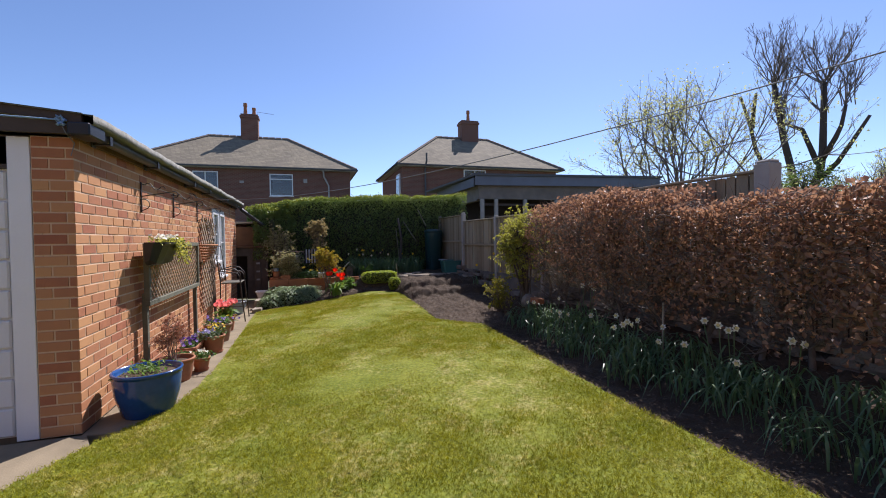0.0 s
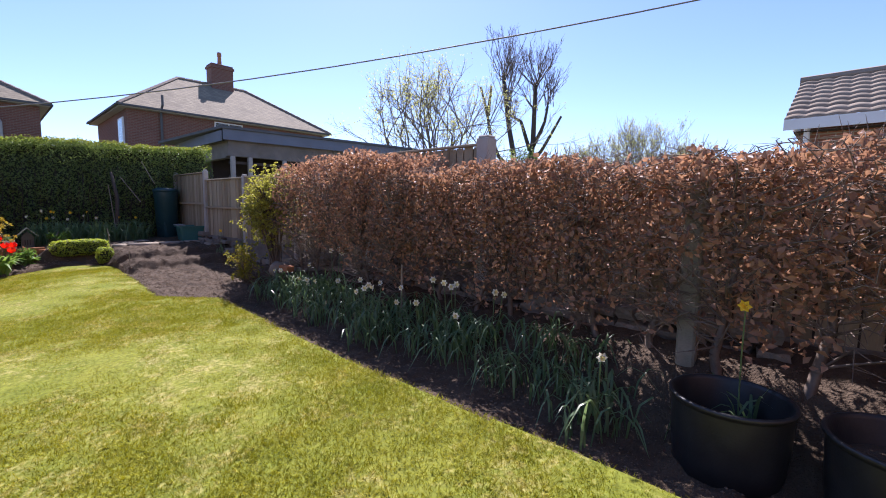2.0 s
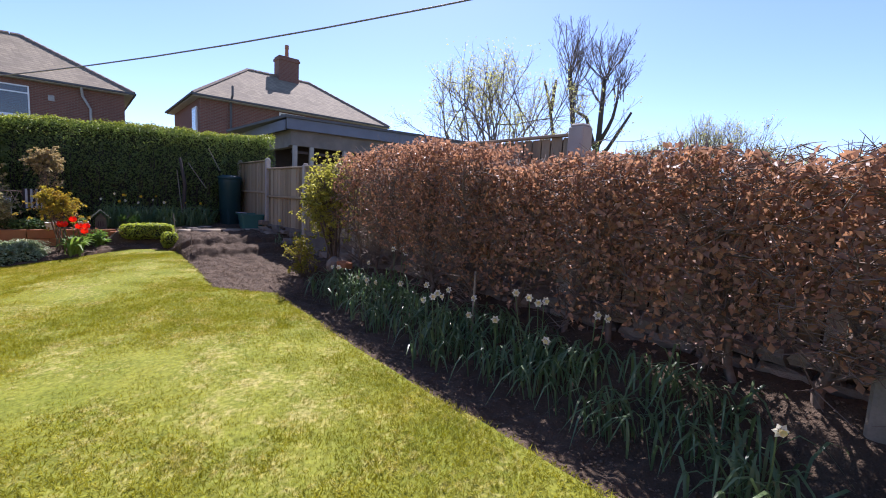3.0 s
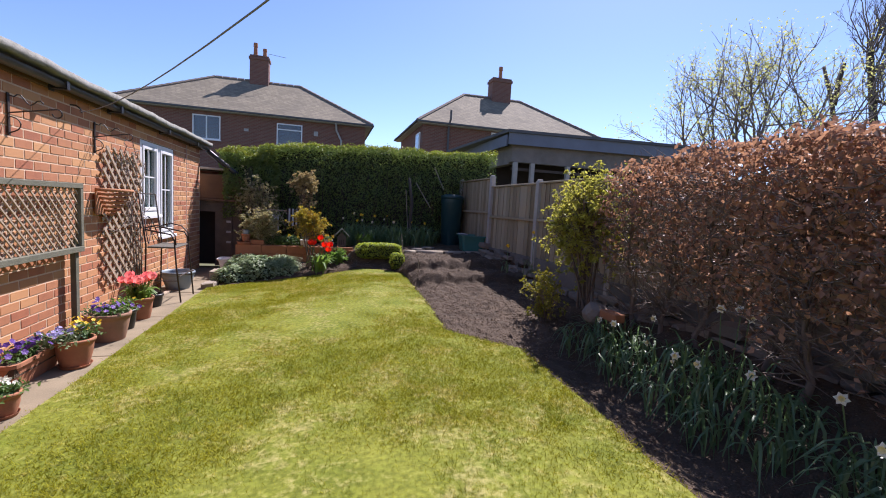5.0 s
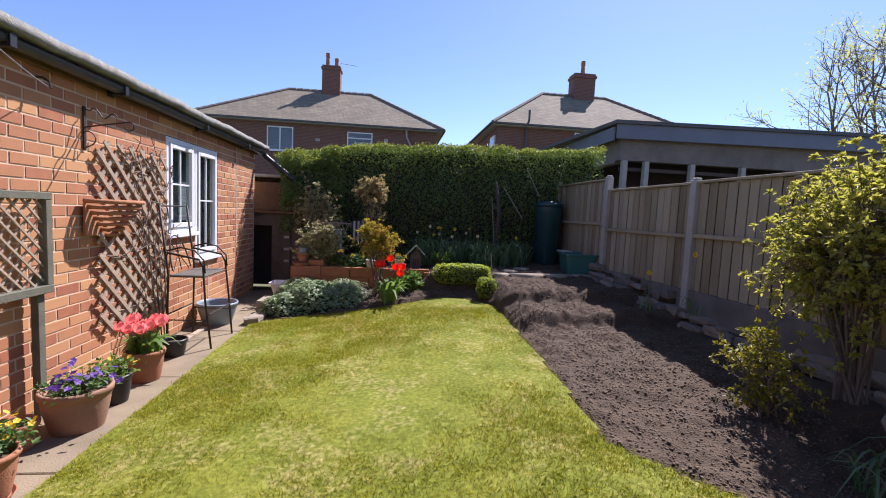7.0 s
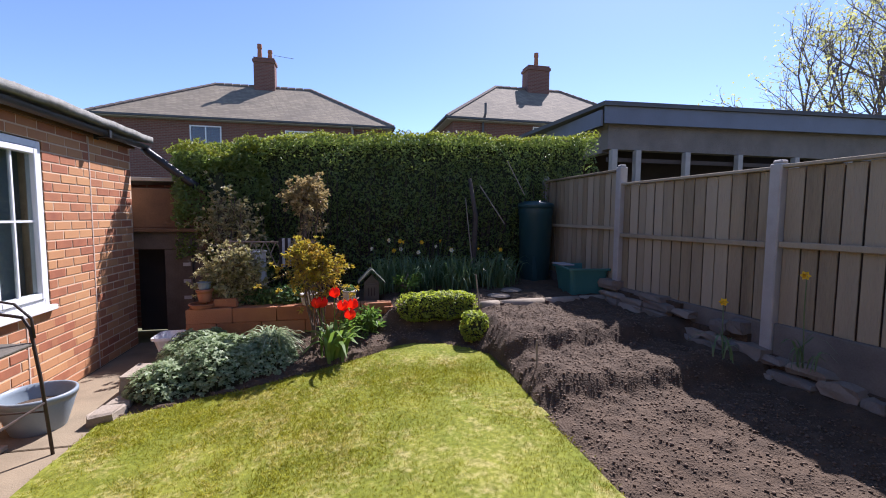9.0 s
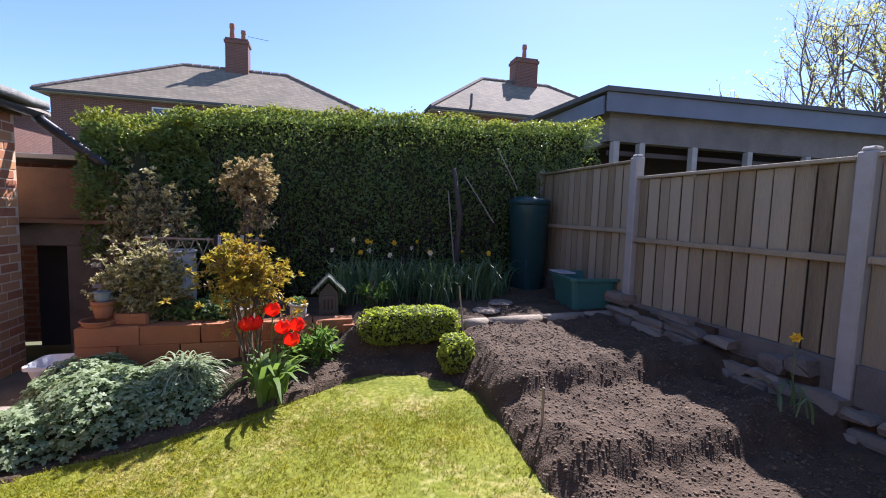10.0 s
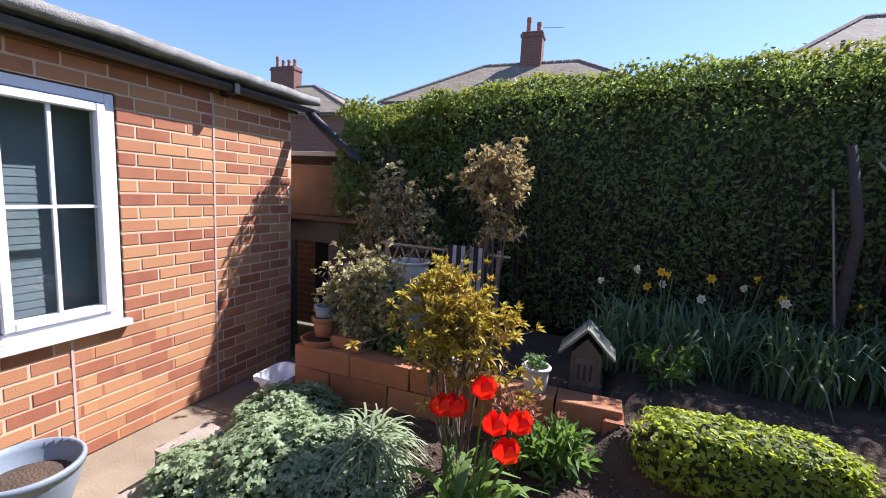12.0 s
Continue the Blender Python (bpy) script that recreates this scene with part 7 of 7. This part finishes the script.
for base, cnt, ht, fan in ((limbs[0][5], 20, 2.6, 0.55), (limbs[0][4], 14, 2.6, 0.7), (limbs[0][3], 7, 2.2, 0.6), (limbs[1][4], 20, 2.3, 0.6), (limbs[1][3], 10, 2.3, 0.7), (limbs[5][3], 12, 2.1, 0.5), (limbs[6][2], 5, 1.6, 0.5)):
    for k in range(cnt):
        d = np.array((gen.normal(0, 0.35), gen.normal(0, fan), 1.0))
        st_ = np.array(base) + gen.normal(0, 0.12, 3)
        grow(gen, st_, d / np.linalg.norm(d), ht * gen.uniform(0.45, 0.85), 0.034, 3, segs, tips, 0.36, 0.14, (1, 3), 0.56)
arr = np.array(segs)
arr[:, 6:8] = np.maximum(arr[:, 6:8], 0.0075)
v, f = sticks(arr, 3)
partn("twig_growth", v, f, M_FARTWIG, e)
shrub("evergreen_bush", (27.5, 12.2, 2.6), (1.2, 1.6, 1.5), 2500, 0.14, M_PRIVET, "dark evergreen bush at the foot of the bare tree", seed=91)
g5 = np.random.default_rng(19)
tree("budding_tree", (18.3, 11.8, 0.6), [((g5.normal(0, 0.35), g5.normal(0, 0.5), 1.0), 4.7, 0.06, False) for k in range(13)], "wide young tree with sparse yellow-green spring leaves", 92, 3, M_SPRING, 7000, 0.10, 0.5, 0.10, (2, 4), 0.52, rmin=0.006, bark=M_FARTWIG)
for k, (y, z, s_) in enumerate(((19.5, 5.2, 1.0), (17.0, 6.2, 1.1), (14.2, 7.4, 1.2), (11.5, 8.0, 1.2), (9.0, 7.6, 1.1), (6.5, 6.2, 1.0), (4.5, 5.0, 0.9))):
    tree("far_bush", (44 + k % 2, y, -0.1), [((g5.normal(0, 0.22), g5.normal(0, 0.26), 1.0), z * 0.70, 0.05, False) for q in range(12)], "hazy bare bush with first pale leaves in the distance", 95 + k, 3, M_SPRING, 2600, 0.13, 0.34, 0.14, (2, 4), 0.48, rmin=0.012)

# house wall that closes the place behind the walk
tagged(part("wall_south", boxes((-6, 9, -10.3, -10.0, -0.1, 5.2)), M_BUNGBRICK), "plain red brick house wall", "wall", kind="structure")

# ---- bricks of the garage wall ----
BRICKS = {}


def brick_mesh(ln, dx):
    key = (round(ln, 3), dx)
    if key not in BRICKS:
        bm = bmesh.new()
        if dx == "x":
            box(bm, -0.05, 0.0, -ln / 2, ln / 2, 0, COURSE - JOINT, bevel=0.0025)
        else:
            box(bm, -ln / 2, ln / 2, 0.0, 0.05, 0, COURSE - JOINT, bevel=0.0025)
        me = bpy.data.meshes.new("brick")
        bm.to_mesh(me)
        bm.free()
        me.materials.append(M_BRICK)
        BRICKS[key] = me
    return BRICKS[key]


rb = random.Random(77)
rest = bmesh.new()
for c in range(28):
    z = c * COURSE + JOINT / 2
    stops = [(0.0, 8.2)]
    if 13 <= c < 26:
        stops = [(0.0, 5.27), (6.63, 8.2)]
    elif 9 <= c < 13:
        stops = [(0.0, 5.95), (6.63, 8.2)]
    rows_ = []
    for a, b in stops:
        for j in ((7.33,) if b > 7.33 > a else ()) + ((6.32,) if c < 9 else ()):
            rows_.append((a, j))
            a = j
        rows_.append((a, b))
    for a, b in rows_:
        u = a - (0.12 if c % 2 else 0.0)
        while u < b - 0.03:
            s, t_ = max(u, a), min(u + BL, b - JOINT * 0.5)
            u += BL + JOINT
            if t_ - s < 0.04:
                continue
            near = 5.3 < s < 8.2
            off = rb.uniform(-0.0015, 0.0015)
            if near:
                ob = new("brick", brick_mesh(t_ - s, "x"))
                ob.parent = wall
                ob.location = Vector((off, (s + t_) / 2, z)) - ORIG[wall]
            else:
                q = [rest.verts.new(p) for p in ((off - 0.02, s, z), (off, s + 0.002, z + 0.002), (off, t_ - 0.002, z + 0.002), (off - 0.02, t_, z), (off - 0.02, s, z + 0.074), (off, s + 0.002, z + 0.072), (off, t_ - 0.002, z + 0.072), (off - 0.02, t_, z + 0.074))]
                for ff in ((1, 2, 6, 5), (0, 1, 5, 4), (2, 3, 7, 6), (0, 3, 2, 1), (5, 6, 7, 4)):
                    rest.faces.new([q[i] for i in ff])
    # front pier beside the door
    for s, t_ in (((-0.275, -0.17), (-0.158, -0.004)) if c % 2 else ((-0.275, -0.06), (-0.05, -0.004))):
        q = [rest.verts.new(p) for p in ((s, 0.02, z), (s + 0.002, 0.0, z + 0.002), (t_ - 0.002, 0.0, z + 0.002), (t_, 0.02, z), (s, 0.02, z + 0.074), (s + 0.002, 0.0, z + 0.072), (t_ - 0.002, 0.0, z + 0.072), (t_, 0.02, z + 0.074))]
        for ff in ((5, 6, 2, 1), (4, 5, 1, 0), (6, 7, 3, 2), (1, 2, 3, 0), (4, 7, 6, 5)):
            rest.faces.new([q[i] for i in ff])
tagged(part("bricks", rest, M_BRICK, wall), kind="stuff")
part("movement_joint", boxes((-0.003, 0.0035, 7.322, 7.337, 0.0, 2.395)), M_JOINT, gar, "pale mastic joint down the brickwork")
part("movement_joint", boxes((-0.003, 0.0035, 6.312, 6.327, 0.0, 0.77)), M_JOINT, gar, "pale mastic joint down the brickwork")
